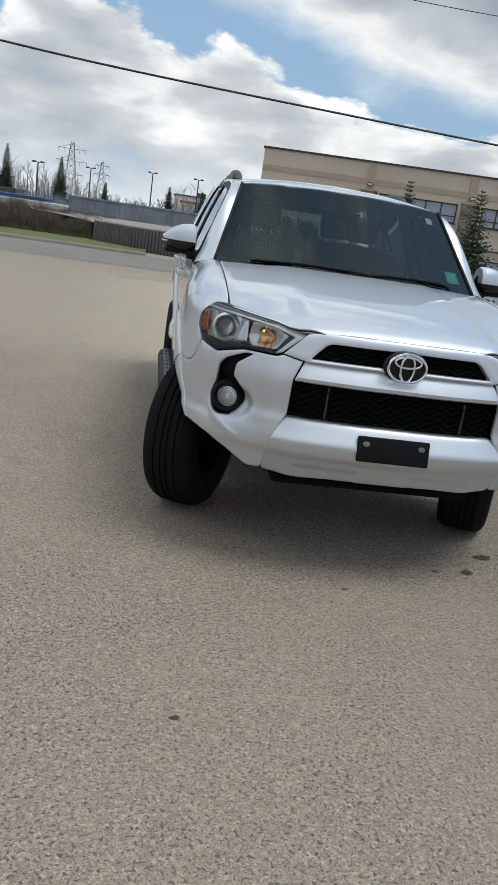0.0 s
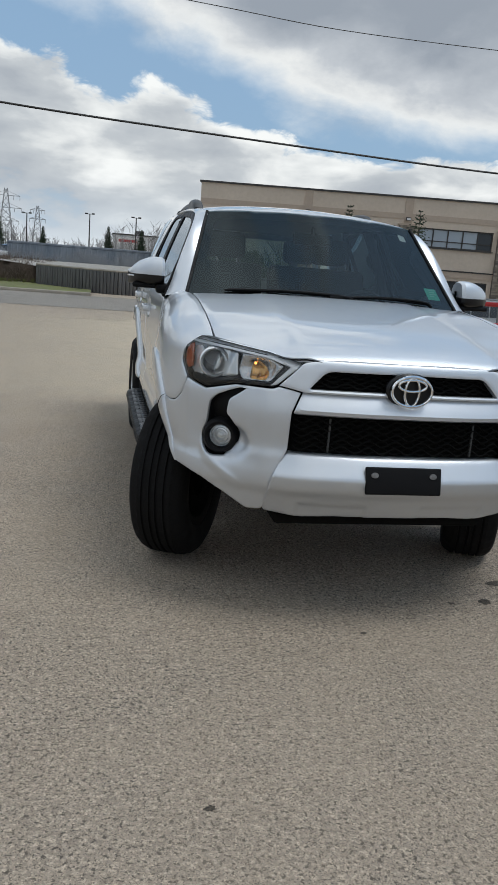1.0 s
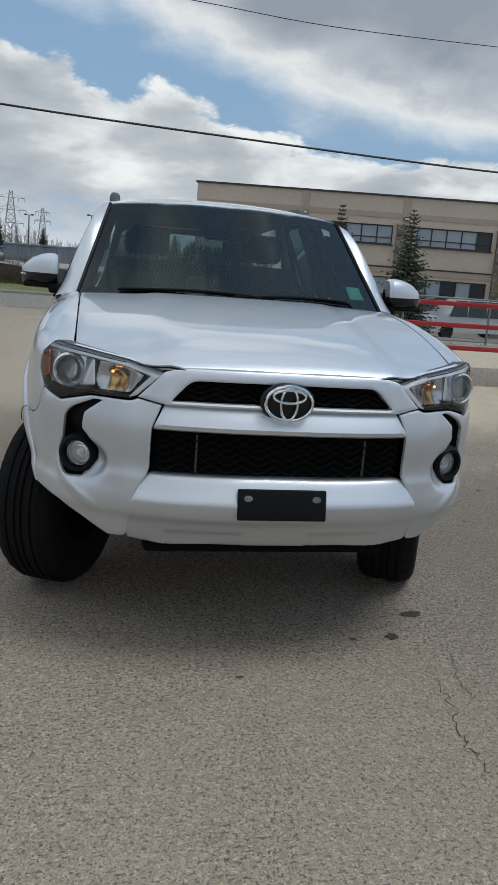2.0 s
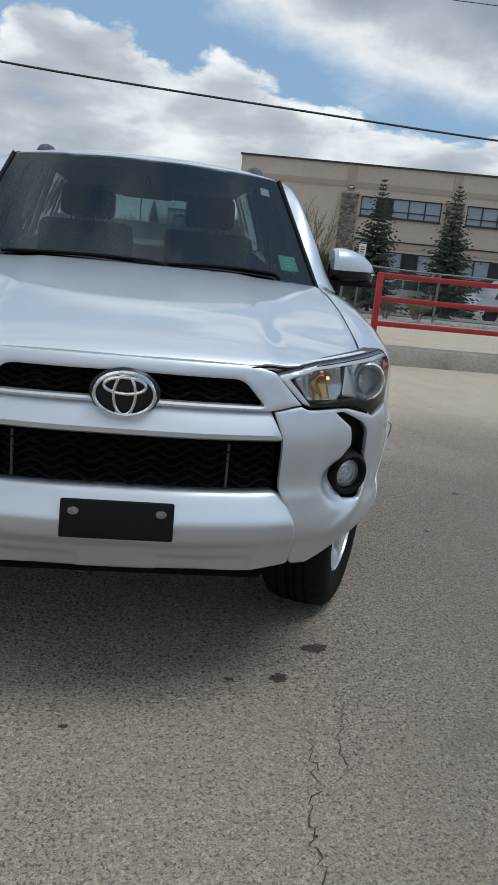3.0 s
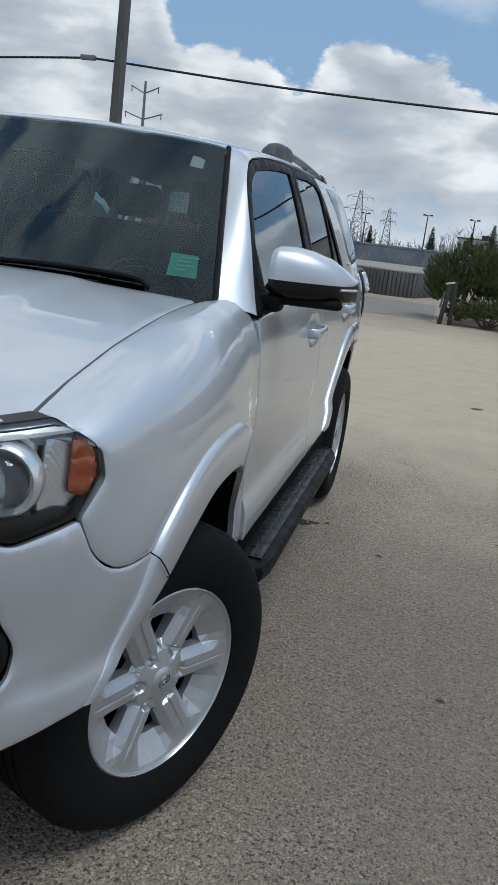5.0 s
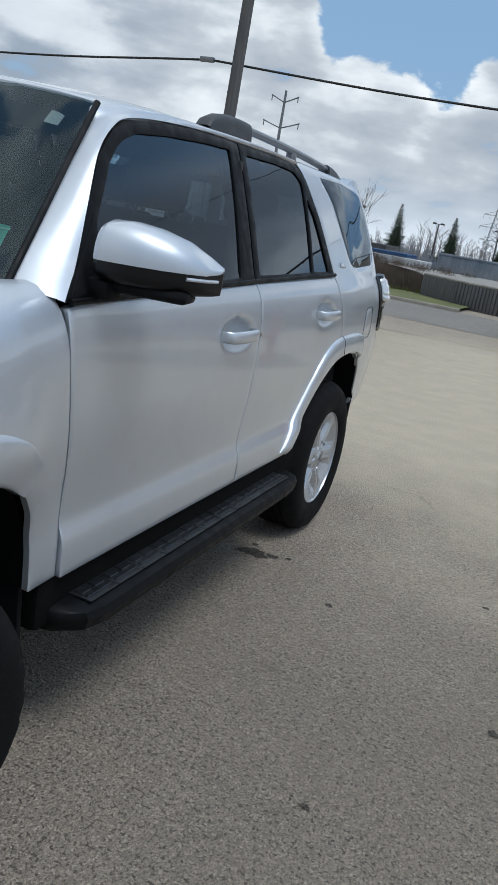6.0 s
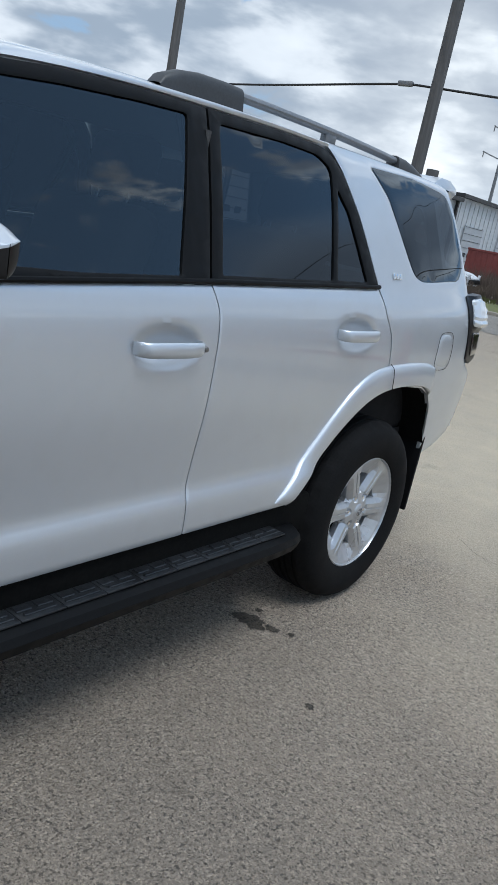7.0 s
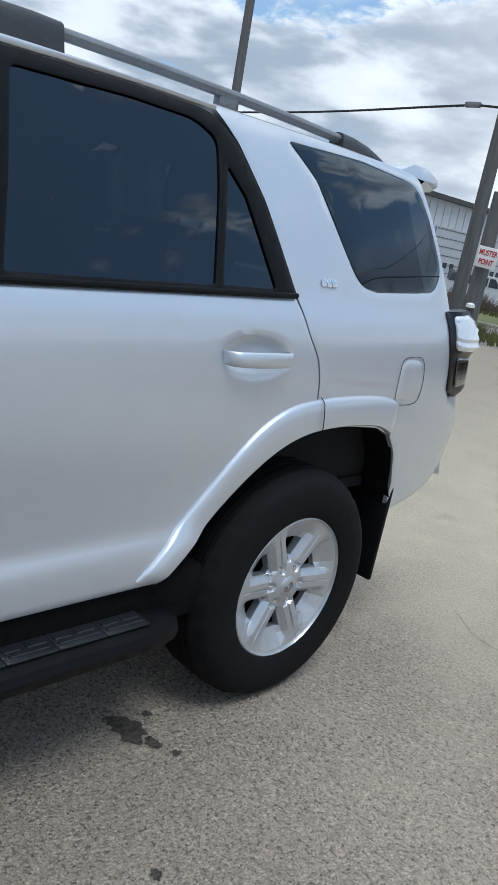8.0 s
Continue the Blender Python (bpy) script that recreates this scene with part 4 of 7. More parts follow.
def running_board(k):
    bm = bmesh.new()
    ring = [(.78, .335), (.78, .405), (.82, .415), (.955, .411), (.988, .400), (.998, .378), (.988, .348), (.95, .330)]
    ys = [1.46, 1.475, 1.52, 1.6, 2.3, 3.0, 3.10, 3.16, 3.195, 3.21]
    pull = [.10, .06, .015, 0, 0, 0, 0.005, .02, .06, .11]
    rings = []
    for y, p in zip(ys, pull):
        rings.append([bm.verts.new((k * max(.78, x - p * (x - .78) / .19), y, .37 + (z - .37) * (1 - p * 2.5))) for x, z in ring])
    for a, b in zip(rings, rings[1:]):
        for j in range(8):
            bm.faces.new((a[j], a[(j + 1) % 8], b[(j + 1) % 8], b[j]))
    bm.faces.new(rings[0])
    bm.faces.new(rings[-1][::-1])
    board = part("running_board", bm, SATIN_BLACK, suv, "black running board with ribbed step pads")
    rnd = random.Random(4)
    for i in range(11):
        y = 1.62 + i * .138
        bm = bmesh.new()
        box(bm, (.165, .1365, .007), Matrix.Translation((k * .880, y, .4150)), .003)
        for dx, dy, lx, ly in ((-.052, -.03, .030, .055), (-.052, .038, .030, .045), (-.010, 0, .032, .05), (.030, -.035, .030, .05), (.030, .03, .030, .055), (-.010, -.055, .03, .022), (-.010, .056, .03, .022), (.060, 0, .012, .12)):
            box(bm, (lx, ly * rnd.uniform(.8, 1.0), .006), Matrix.Translation((k * (.880 + dx), y + dy, .4195)), .002, 1)
        part("step_pad", bm, PAD_RUBBER, board)
    for y in (1.75, 2.35, 2.95):
        bm = bmesh.new()
        rod(bm, (k * .70, y, .42), (k * .82, y, .35), .02)
        part("bracket", bm, DARK, board)


WELL = speckled("brake_dark_metal", (0.005, 0.005, 0.005), (0.014, 0.0135, 0.013), 60, 0.8, 0.0, spec=0.1)


def wheel_meshes():
    """The shared meshes of a wheel that turns about x, its face to +x."""
    made = {}
    bm = bmesh.new()
    prof = [(.238, .105), (.246, .122), (.262, .131), (.31, .137), (.348, .133), (.372, .122), (.389, .104), (.3965, .085)]
    groove = [(.400, .078), (.400, .060), (.391, .058), (.391, .050), (.4015, .048), (.4015, .022), (.391, .020), (.391, .010), (.402, .008)]
    full = prof + groove + [(r, -h) for r, h in (prof + groove)[::-1]]
    full = [(r if r < .3 else .3 + (r - .3) * .94, h) for r, h in full]
    lathe(bm, full, None, 96)
    for v in bm.verts:
        # shoulder blocks
        r = math.hypot(v.co.y, v.co.z)
        if .379 < r < .3935 and abs(v.co.x) > .08:
            a = math.atan2(v.co.z, v.co.y)
            if int(round(a / (2 * math.pi) * 96)) % 3 == 0:
                v.co.y *= .978
                v.co.z *= .978
    made["tyre"] = bm
    bm = bmesh.new()
    lathe(bm, [(.243, .118), (.247, .109), (.243, .101), (.235, .101), (.235, .113), (.239, .120), (.243, .118)], None, 96)
    lathe(bm, [(.030, .078), (.074, .074), (.080, .03)], None, 48)
    made["rim"] = bm
    bm = bmesh.new()
    lathe(bm, [(.226, .096), (.216, .05), (.212, -.10), (.24, -.11), (.243, -.118), (.235, -.12), (.205, -.11), (.203, .04), (.212, .094)], None, 64)
    made["barrel"] = bm
    bm = bmesh.new()
    lathe(bm, [(0, .112), (.020, .1115), (.030, .109), (.0345, .104), (.035, .09)], None, 32)
    made["centre_cap"] = bm
    bm = bmesh.new()
    for ry, rz, dz in ((.019, .0135, 0), (.0065, .0125, 0), (.013, .005, .005)):
        ring = [Vector((.1125, ry * math.cos(a), dz + rz * math.sin(a))) for a in np.linspace(0, 2 * math.pi, 25)]
        for a, b in zip(ring, ring[1:]):
            rod(bm, a, b, .0018, seg=5)
    made["cap_badge"] = bm
    bm = bmesh.new()
    lathe(bm, [(.0, .01), (.165, .01), (.165, -.015), (0, -.015)], None, 48)
    made["brake_disc"] = bm
    bm = bmesh.new()
    lathe(bm, [(0, .016), (.008, .016), (.010, .012), (.011, 0)], None, 6)
    made["lug_nut"] = bm
    out = {}
    mats = {"tyre": RUBBER, "rim": ALLOY, "barrel": WELL, "centre_cap": ALLOY, "cap_badge": STEEL, "brake_disc": WELL, "lug_nut": CHROME}
    bm = bmesh.new()
    # six grooved spokes, six windows with a sloped bowl outside each, and a hub of six fingers
    radii = [.034, .046, .056, .068, .078, .088, .100, .118, .140, .163, .186, .208, .228, .236, .241]
    widths = [0, .0018, .0045, .022, .037, .042]
    base_x = lambda r: float(np.interp(r, [.034, .046, .078, .10, .15, .20, .232, .241], [.104, .101, .094, .097, .101, .105, .109, .113]))
    bowl_x = lambda r: float(np.interp(r, [.078, .088, .100, .163, .186, .208, .228, .236], [0, -.008, -.022, -.030, -.020, -.010, -.001, 0]))

    def lift_of(r, j):
        x = base_x(r)
        if r < .085:
            if .05 < r < .082 and j <= 2:
                x -= .015
            return x
        fade = 1 - ease((r - .165) / .06)
        x += [-.003, -.003, .002, .001, -.013, -.020][j] * fade if j < 6 else bowl_x(r)
        return x

    grid = {}
    n_w = len(widths) + 2
    for ri, r in enumerate(radii):
        for sec in range(12):
            for j in range(n_w):
                if j < len(widths):
                    d = math.degrees(math.asin(min(.48, widths[j] / r * (1 if r > .085 else min(1, r / .085)))))
                else:
                    last = math.degrees(math.asin(min(.48, widths[-1] / r * (1 if r > .085 else min(1, r / .085)))))
                    d = last + (30 - last) * (.35 if j == len(widths) else 1)
                q = radians(30 + 60 * (sec // 2) + (d if sec % 2 == 0 else -d))
                grid[(ri, sec, j)] = bm.verts.new((lift_of(r, j), r * math.cos(q), r * math.sin(q)))
    for ri in range(len(radii) - 1):
        for sec in range(12):
            for j in range(n_w - 1):
                if 6 <= ri <= 8 and j >= 5:
                    continue
                bm.faces.new((grid[(ri, sec, j)], grid[(ri + 1, sec, j)], grid[(ri + 1, sec, j + 1)], grid[(ri, sec, j + 1)]))
    bmesh.ops.remove_doubles(bm, verts=bm.verts, dist=1e-5)
    edge = [e for e in bm.edges if len(e.link_faces) == 1 and .09 < math.hypot(e.verts[0].co.y, e.verts[0].co.z) < .2]
    drawn = bmesh.ops.extrude_edge_only(bm, edges=edge)["geom"]
    for v in drawn:
        if isinstance(v, bmesh.types.BMVert):
            v.co.x = min(v.co.x - .012, .052)
    made["rim_face"] = bm
    mats["rim_face"] = ALLOY
    for name, b in made.items():
        ob = part(name, b, mats[name], smooth=name != "rim_face")
        out[name] = ob.data
        bpy.data.objects.remove(ob)
    return out


def wheels():
    data = wheel_meshes()
    bm = bmesh.new()
    lathe(bm, [(.10, -.10), (.10, .06), (.04, .07), (0, .07)], None, 24)
    hub = part("wheel", bm, DARK)
    hub_data = hub.data
    bpy.data.objects.remove(hub)
    for x, y, turn in ((.795, .872, STEER), (-.80, .875, STEER), (.80, 3.69, 0), (-.80, 3.69, 0)):
        spin = {(1, 1): 28, (-1, 1): 40, (1, 0): 25, (-1, 0): 33}[(1 if x > 0 else -1, 1 if turn else 0)]
        m = Matrix.Translation((x, y, .392)) @ Matrix.Rotation(radians(turn), 4, "Z") @ (Matrix() if x > 0 else Matrix.Rotation(math.pi, 4, "Z")) @ Matrix.Rotation(radians(spin), 4, "X")
        wheel = new("wheel", hub_data)
        wheel.matrix_basis = m
        wheel.parent = suv
        wheel.matrix_parent_inverse = suv.matrix_basis.inverted()
        wheel["label"] = "six-spoke alloy wheel with black tyre"
        for name in ("tyre", "rim", "barrel", "rim_face", "centre_cap", "cap_badge", "brake_disc"):
            ob = new(name, data[name])
            ob.parent = wheel
        for i in range(6):
            ob = new("lug_nut", data["lug_nut"])
            a = radians(60 * i + 30)
            ob.matrix_basis = Matrix.Translation((.080, .063 * math.cos(a), .063 * math.sin(a)))
            ob.parent = wheel


STEER = -25.0


def mirror(k):
    """A door mirror: painted cap over a black base, with a clear turn signal."""
    secs = [(.891, .020, .030, 1.326, 1.575), (.897, .074, .080, 1.325, 1.570), (.915, .088, .090, 1.325, 1.573), (.955, .096, .092, 1.324, 1.588), (1.00, .098, .087, 1.321, 1.610), (1.05, .094, .076, 1.314, 1.637), (1.09, .078, .057, 1.305, 1.664), (1.115, .048, .036, 1.297, 1.689), (1.124, .014, .014, 1.300, 1.705), (1.126, .001, .010, 1.300, 1.708)]
    reach = 1.06 if k > 0 else .84
    secs = [(.880 + (a[0] - .895) * reach, *a[1:]) for a in secs]
    rows_cap, rows_base = [], []
    for x, ry, rz, zc, y0 in secs:
        def ring(a0, a1, n):
            pts = []
            for a in np.linspace(a0, a1, n):
                c, s = math.cos(a), math.sin(a)
                yy = math.copysign(abs(c) ** .7, c) * ry
                split = 1.327 + .010 * yy / max(ry, .03)
                if s > 0:
                    zz = abs(s) ** .85 * max(zc + rz - split, .006)
                else:
                    zz = -(abs(s) ** .5) * (split - float(np.interp(x, [.88, .92, 1.07, 1.11, 1.16], [1.275, 1.262, 1.260, 1.266, 1.284])))
                pts.append((k * x, y0 + yy, split + zz))
            return pts
        rows_cap.append(ring(radians(0), radians(180), 25))
        rows_base.append([(p[0], y0 + (p[1] - y0) * .985, p[2]) for p in ring(radians(180), radians(360), 23)])
    cap = loft("door_mirror", rows_cap, PAINT, suv, "silver door mirror with black base")
    base = loft("mirror_base", rows_base, GLOSS_BLACK, cap)
    pts = []
    for u, up_by in ((6.0, .30), (6.5, .25), (7.0, .22), (7.5, .20), (7.9, .20)):
        x, ry, rz, zc, y0 = (float(np.interp(u, range(10), [c[q] for c in secs])) for q in range(5))
        pts.append((k * (x + .0015), y0 - ry * (1 - .5 * up_by ** 3), 1.304 + .004 * up_by))
    tube("turn_signal", pts, .0046, TAIL_LENS, cap, smooth_n=4)
    bm = bmesh.new()
    box(bm, (.10, .075, .052), Matrix.Translation((k * .875, 1.545, 1.245)), .015)
    box(bm, (.20 * reach / .84, .095, .030), Matrix.Translation((k * (.865 + .10 * reach), 1.592, 1.258)) @ Matrix.Rotation(k * .22, 4, 'Z'), .014)
    part("mirror_arm", bm, BLACK_PLASTIC, cap)
    bm = bmesh.new()
    box(bm, (.12, .004, .10), Matrix.Translation((k * .955, 1.690, 1.315)) @ Matrix.Rotation(k * .5, 4, 'Z'), .02)
    part("mirror_glass", bm, CHROME, cap)
    sail = flank([(1.42, 1.218), (1.50, 1.30), (1.60, 1.42), (1.60, 1.25)])
    panel("mirror_sail", mirrored(rounded(sail, .01), k), body, BLACK_PLASTIC, cap, off=.006, thick=.01, step=.03)


def roof():
    half = [(0, 1.745), (.35, 1.765), (.60, 1.845, .02), (.640, 1.90), (.641, 3.0), (.638, 4.0), (.62, 4.38, .03), (.3, 4.44), (0, 4.45)]
    outline = half + [(-p[0], *p[1:]) for p in half[-2:0:-1]]
    panel("roof", rounded(outline, .01), roof_skin, PAINT, suv, step=.05, thick=.03)
    panel("headliner", rounded([(x * .96, y) for x, y, *_ in outline], .01), roof_skin, HEADLINER, suv, step=.1, thick=0, off=-.045, lip=0)
    # spoiler over the tailgate
    rows = []
    for u, (y0, z0, wide) in zip(np.linspace(0, 1, 7), [(4.27, 1.752, .615), (4.36, 1.790, .615), (4.45, 1.790, .615), (4.535, 1.762, .615), (4.545, 1.740, .615), (4.50, 1.712, .615), (4.36, 1.69, .615)]):
        squeeze = lambda x: 1 - .999 * np.clip((abs(x) / wide - .96) / .04, 0, 1) ** 2
        rows.append([(x, 4.42 + (y0 - 4.42) * squeeze(x) - .025 * (x / .62) ** 4, 1.742 + (z0 - 1.742) * squeeze(x) - .012 * (x / .62) ** 2) for x in np.r_[-wide, -.985 * wide, -.965 * wide, np.linspace(-.95 * wide, .95 * wide, 25), .965 * wide, .985 * wide, wide]])
    loft("roof_spoiler", rows, PAINT, suv)
    # tailgate with its window
    gate = [(-.80, .60), (-.82, 1.0), (-.72, 1.30), (-.62, 1.69), (.62, 1.69), (.72, 1.30), (.82, 1.0), (.80, .60)]
    win = [(-.62, 1.27), (-.54, 1.64), (.54, 1.64), (.62, 1.27)]
    panel("tailgate", rounded(gate, .03), tail, PAINT, suv, holes=[rounded(win, .04)], step=.06, thick=.03)
    pane = panel("tailgate_window", rounded(win, .04), tail, GLASS_FRONT, suv, step=.08, thick=0, lip=0, off=-.003)
    pane.visible_shadow = False
    rear_bar = [(-.76, .60), (-.80, .80), (.80, .80), (.76, .60)]
    panel("rear_bumper", rounded(rear_bar, .04), tail, PAINT, suv, step=.05, off=.004, thick=.06)
    # rails with padded ends
    for k in BOTH:
        rail_x = lambda y: k * np.interp(y, [2.5, 3.2, 4.1], [.598, .594, .565])
        foot = lambda y: roof_skin(rail_x(y), y)[2]
        line = [(rail_x(y), y, foot(y) + .040) for y in np.linspace(2.80, 3.95, 24)]
        rows = []
        for a in np.linspace(0, 2 * math.pi, 13):
            rows.append([(x + .020 * math.cos(a), y, z + .015 * math.sin(a)) for x, y, z in line])
        rail = loft("roof_rail", rows, STEEL_RAIL, suv, "grey roof rail with black end covers")
        for ys, hs in (([2.48, 2.50, 2.56, 2.64, 2.76, 2.835, 2.84], [.004, .030, .052, .062, .064, .062, .004]), ([3.90, 3.905, 3.98, 4.06, 4.14, 4.19, 4.20], [.004, .060, .060, .052, .034, .012, .002])):
            rows = []
            for y, h in zip(ys, hs):
                c = (rail_x(y), y, foot(y) - .012)
                rows.append([(c[0] + .033 * math.copysign(abs(math.cos(a)) ** .6, math.cos(a)), y, c[2] + (h + .012) * math.copysign(abs(math.sin(a)) ** .5, math.sin(a))) for a in np.linspace(0, math.pi, 15)])
            loft("rail_end", rows, RAIL_COVER, rail)
        bm = bmesh.new()
        box(bm, (.03, .07, .04), Matrix.Translation((rail_x(3.38), 3.38, foot(3.38) + .018)), .008)
        part("rail_foot", bm, STEEL_RAIL, rail)


RAIL_COVER = speckled("grey_rail_cover", (0.030, 0.032, 0.034), (0.055, 0.058, 0.062), 120, 0.45, 0.05, 0.0005)
STEEL_RAIL = speckled("grey_rail_paint", (0.16, 0.17, 0.18), (0.26, 0.27, 0.285), 120, 0.4, 0.05, 0.0005, metal=0.4)


def front_glass():
    edge = lambda z: .776 - .150 * (z - 1.228) / .467
    zs = np.linspace(1.225, 1.694, 10)
    outline = [(edge(z) - .004, z) for z in zs] + [(x, 1.698 + .026 * (1 - (x / .63) ** 2)) for x in np.linspace(.58, -.58, 11)] + [(-edge(z) + .004, z) for z in zs[::-1]] + [(x, 1.222 + .01 * (1 - (x / .79) ** 2)) for x in np.linspace(-.72, .72, 9)]
    outline = np.array(outline)
    inner = [(edge(z) - .055, z) for z in np.linspace(1.275, 1.645, 8)] + [(x, 1.66 + .018 * (1 - (x / .6) ** 2)) for x in np.linspace(.53, -.53, 9)] + [(-edge(z) + .055, z) for z in np.linspace(1.645, 1.275, 8)] + [(x, 1.268) for x in np.linspace(-.64, .64, 7)]
    shield = panel("windscreen", outline, windscreen, GLASS_FRONT, suv, step=.06, thick=0, off=.002, lip=0, label="raked windscreen with black border")
    shield.visible_shadow = False
    panel("black_border", outline, windscreen, DARK, shield, holes=[rounded(inner, .02)], step=.05, thick=0, off=-.003, lip=0)
    sticker = panel("green_sticker", rounded([(.615, 1.300), (.603, 1.362), (.690, 1.358), (.704, 1.298)], .004), windscreen, GREEN_PAPER, shield, step=.03, thick=0, off=-.004, lip=0, label="green paper tag inside the glass")
    for i, (x0, x1, z) in enumerate(((.632, .685, 1.348), (.632, .668, 1.337), (.632, .680, 1.326), (.634, .66, 1.315))):
        panel("print_line", [(x0, z), (x1, z), (x1, z + .004), (x0, z + .004)], windscreen, PRINT_GREEN, sticker, step=.05, thick=0, off=-.002, lip=0)
    panel("white_sticker", rounded([(.535, 1.625), (.53, 1.66), (.572, 1.655), (.578, 1.62)], .004), windscreen, WHITE_PAPER, shield, step=.03, thick=0, off=-.004, lip=0)
    for k in BOTH:
        rim = [windscreen(k * (edge(z) + .002), z, .004) for z in np.linspace(1.232, 1.694, 16)]
        tube("windscreen_seal", rim, .0095, SATIN_BLACK, shield, "black rubber seal along the glass", seg=8)
    # wipers
    for x0, x1 in ((.12, -.56), (.60, -.02)):
        pts = [windscreen(x, z, o) for x, z, o in ((x0, 1.245, .02), (x0 - .06, 1.262, .028), ((x0 + x1) / 2, 1.268, .030), (x1, 1.256, .026))]
        arm = tube("wiper", pts, .009, SATIN_BLACK, suv, smooth_n=8, label="black windscreen wiper at rest")
        blade = [windscreen(x, z, .014) for x, z in ((x0 - .02, 1.262), ((x0 + x1) / 2, 1.276), (x1 - .02, 1.262))]
        tube("wiper_blade", blade, .006, SATIN_BLACK, arm, smooth_n=8)


def seat(x, y, wide=.50, back=.62, recline=16):
    bm = bmesh.new()
    box(bm, (wide, .52, .16), Matrix.Translation((x, y, .80)), .05, 3)
    box(bm, (wide * .96, .13, back), Matrix.Translation((x, y + .32, 1.12)) @ Euler((radians(-recline), 0, 0)).to_matrix().to_4x4(), .05, 3)
    s = part("seat", bm, SEAT, suv, "dark fabric seat")
    bm = bmesh.new()
    box(bm, (.26, .10, .18), Matrix.Translation((x, y + .47, 1.535)) @ Euler((radians(-10), 0, 0)).to_matrix().to_4x4(), .04, 3)
    part("headrest", bm, SEAT, s)
    for d in (-.07, .07):
        bm = bmesh.new()
        rod(bm, (x + d, y + .43, 1.38), (x + d, y + .46, 1.50), .007)
        part("headrest_post", bm, CHROME, s)


def interior():
    bm = bmesh.new()
    box(bm, (1.5, 3.4, .04), Matrix.Translation((0, 2.7, .62)))
    part("cabin_floor", bm, SEAT, suv)
    rows = []
    for x in np.linspace(-.76, .76, 17):
        b = .03 * math.exp(-((x - .36) / .16) ** 2)
        rows.append([(x, y, z) for y, z in ((1.235, 1.205), (1.38, 1.225 + b), (1.58, 1.215 + b), (1.70, 1.17), (1.72, 1.0), (1.66, .75))])
    loft("dashboard", rows, SATIN_BLACK, suv)
    bm = bmesh.new()
    m = Matrix.Translation((.37, 1.86, 1.13)) @ Euler((radians(-65), 0, 0)).to_matrix().to_4x4()
    ring = [m @ Vector((.185 * math.cos(a), .185 * math.sin(a), 0)) for a in np.linspace(0, 2 * math.pi, 37)]
    bm.free()
    wheel_ring = tube("steering_wheel", [tuple(q) for q in ring], .015, SATIN_BLACK, suv)
    bm = bmesh.new()
    box(bm, (.30, .045, .02), m, .01)
    box(bm, (.13, .12, .04), m, .015)
    part("steering_hub", bm, SATIN_BLACK, wheel_ring)
    for x in (-.37, .37):
        seat(x, 2.15)
        seat(x, 3.05, .55)
    bm = bmesh.new()
    box(bm, (.24, .03, .07), Matrix.Translation((0, 1.74, 1.585)), .012)
    rod(bm, (0, 1.74, 1.60), (0, 1.73, 1.655), .012)
    part("rear_view_mirror", bm, SATIN_BLACK, suv)
    for k in BOTH:
        card = flank([(1.45, .55), (1.45, 1.20), (2.5, 1.235), (3.5, 1.265), (3.8, 1.30), (4.4, 1.30), (4.4, 1.0), (3.4, 1.0), (3.05, .70), (2.95, .55)])
        panel("door_card", mirrored(rounded(card, .02), k), body, TRIM_GREY, suv, off=-.055, thick=0, lip=0, step=.1)
        pts = [(*body(k * at_y(2.60), z, -.05),) for z in (1.24, 1.40, 1.55, 1.70)]
        tube("inner_pillar", pts, .035, TRIM_GREY, suv, smooth_n=3)
        belt = [(k * .70, 2.62, 1.66), (k * .715, 2.58, 1.45), (k * .74, 2.56, 1.25)]
        tube("seat_belt", belt, .012, TRIM_GREY, suv)
    bm = bmesh.new()
    box(bm, (1.5, 1.0, .35), Matrix.Translation((0, 3.95, .80)), .05)
    part("load_floor", bm, SEAT, suv)


def underside():
    bm = bmesh.new()
    box(bm, (1.15, 3.9, .26), Matrix.Translation((0, 2.45, .47)), .05)
    part("chassis", bm, DARK, suv)
    bm = bmesh.new()
    box(bm, (1.35, .62, .55), Matrix.Translation((0, .95, .80)), .03)
    part("engine_bay", bm, DARK, suv)
    for y in (.90, 3.69):
        bm = bmesh.new()
        rod(bm, (-.72, y, .40), (.72, y, .40), .05, seg=16)
        if y > 2:
            bmesh.ops.create_uvsphere(bm, u_segments=16, v_segments=10, radius=.15, matrix=Matrix.Translation((.1, y, .40)))
        part("axle", bm, DARK, suv)


hood()
grille()
lower_bumper()
for k in BOTH:
    bumper_wing(k)
    headlight(k)
    sides(k)
    mirror(k)
roof()
front_glass()
wheels()
interior()
underside()


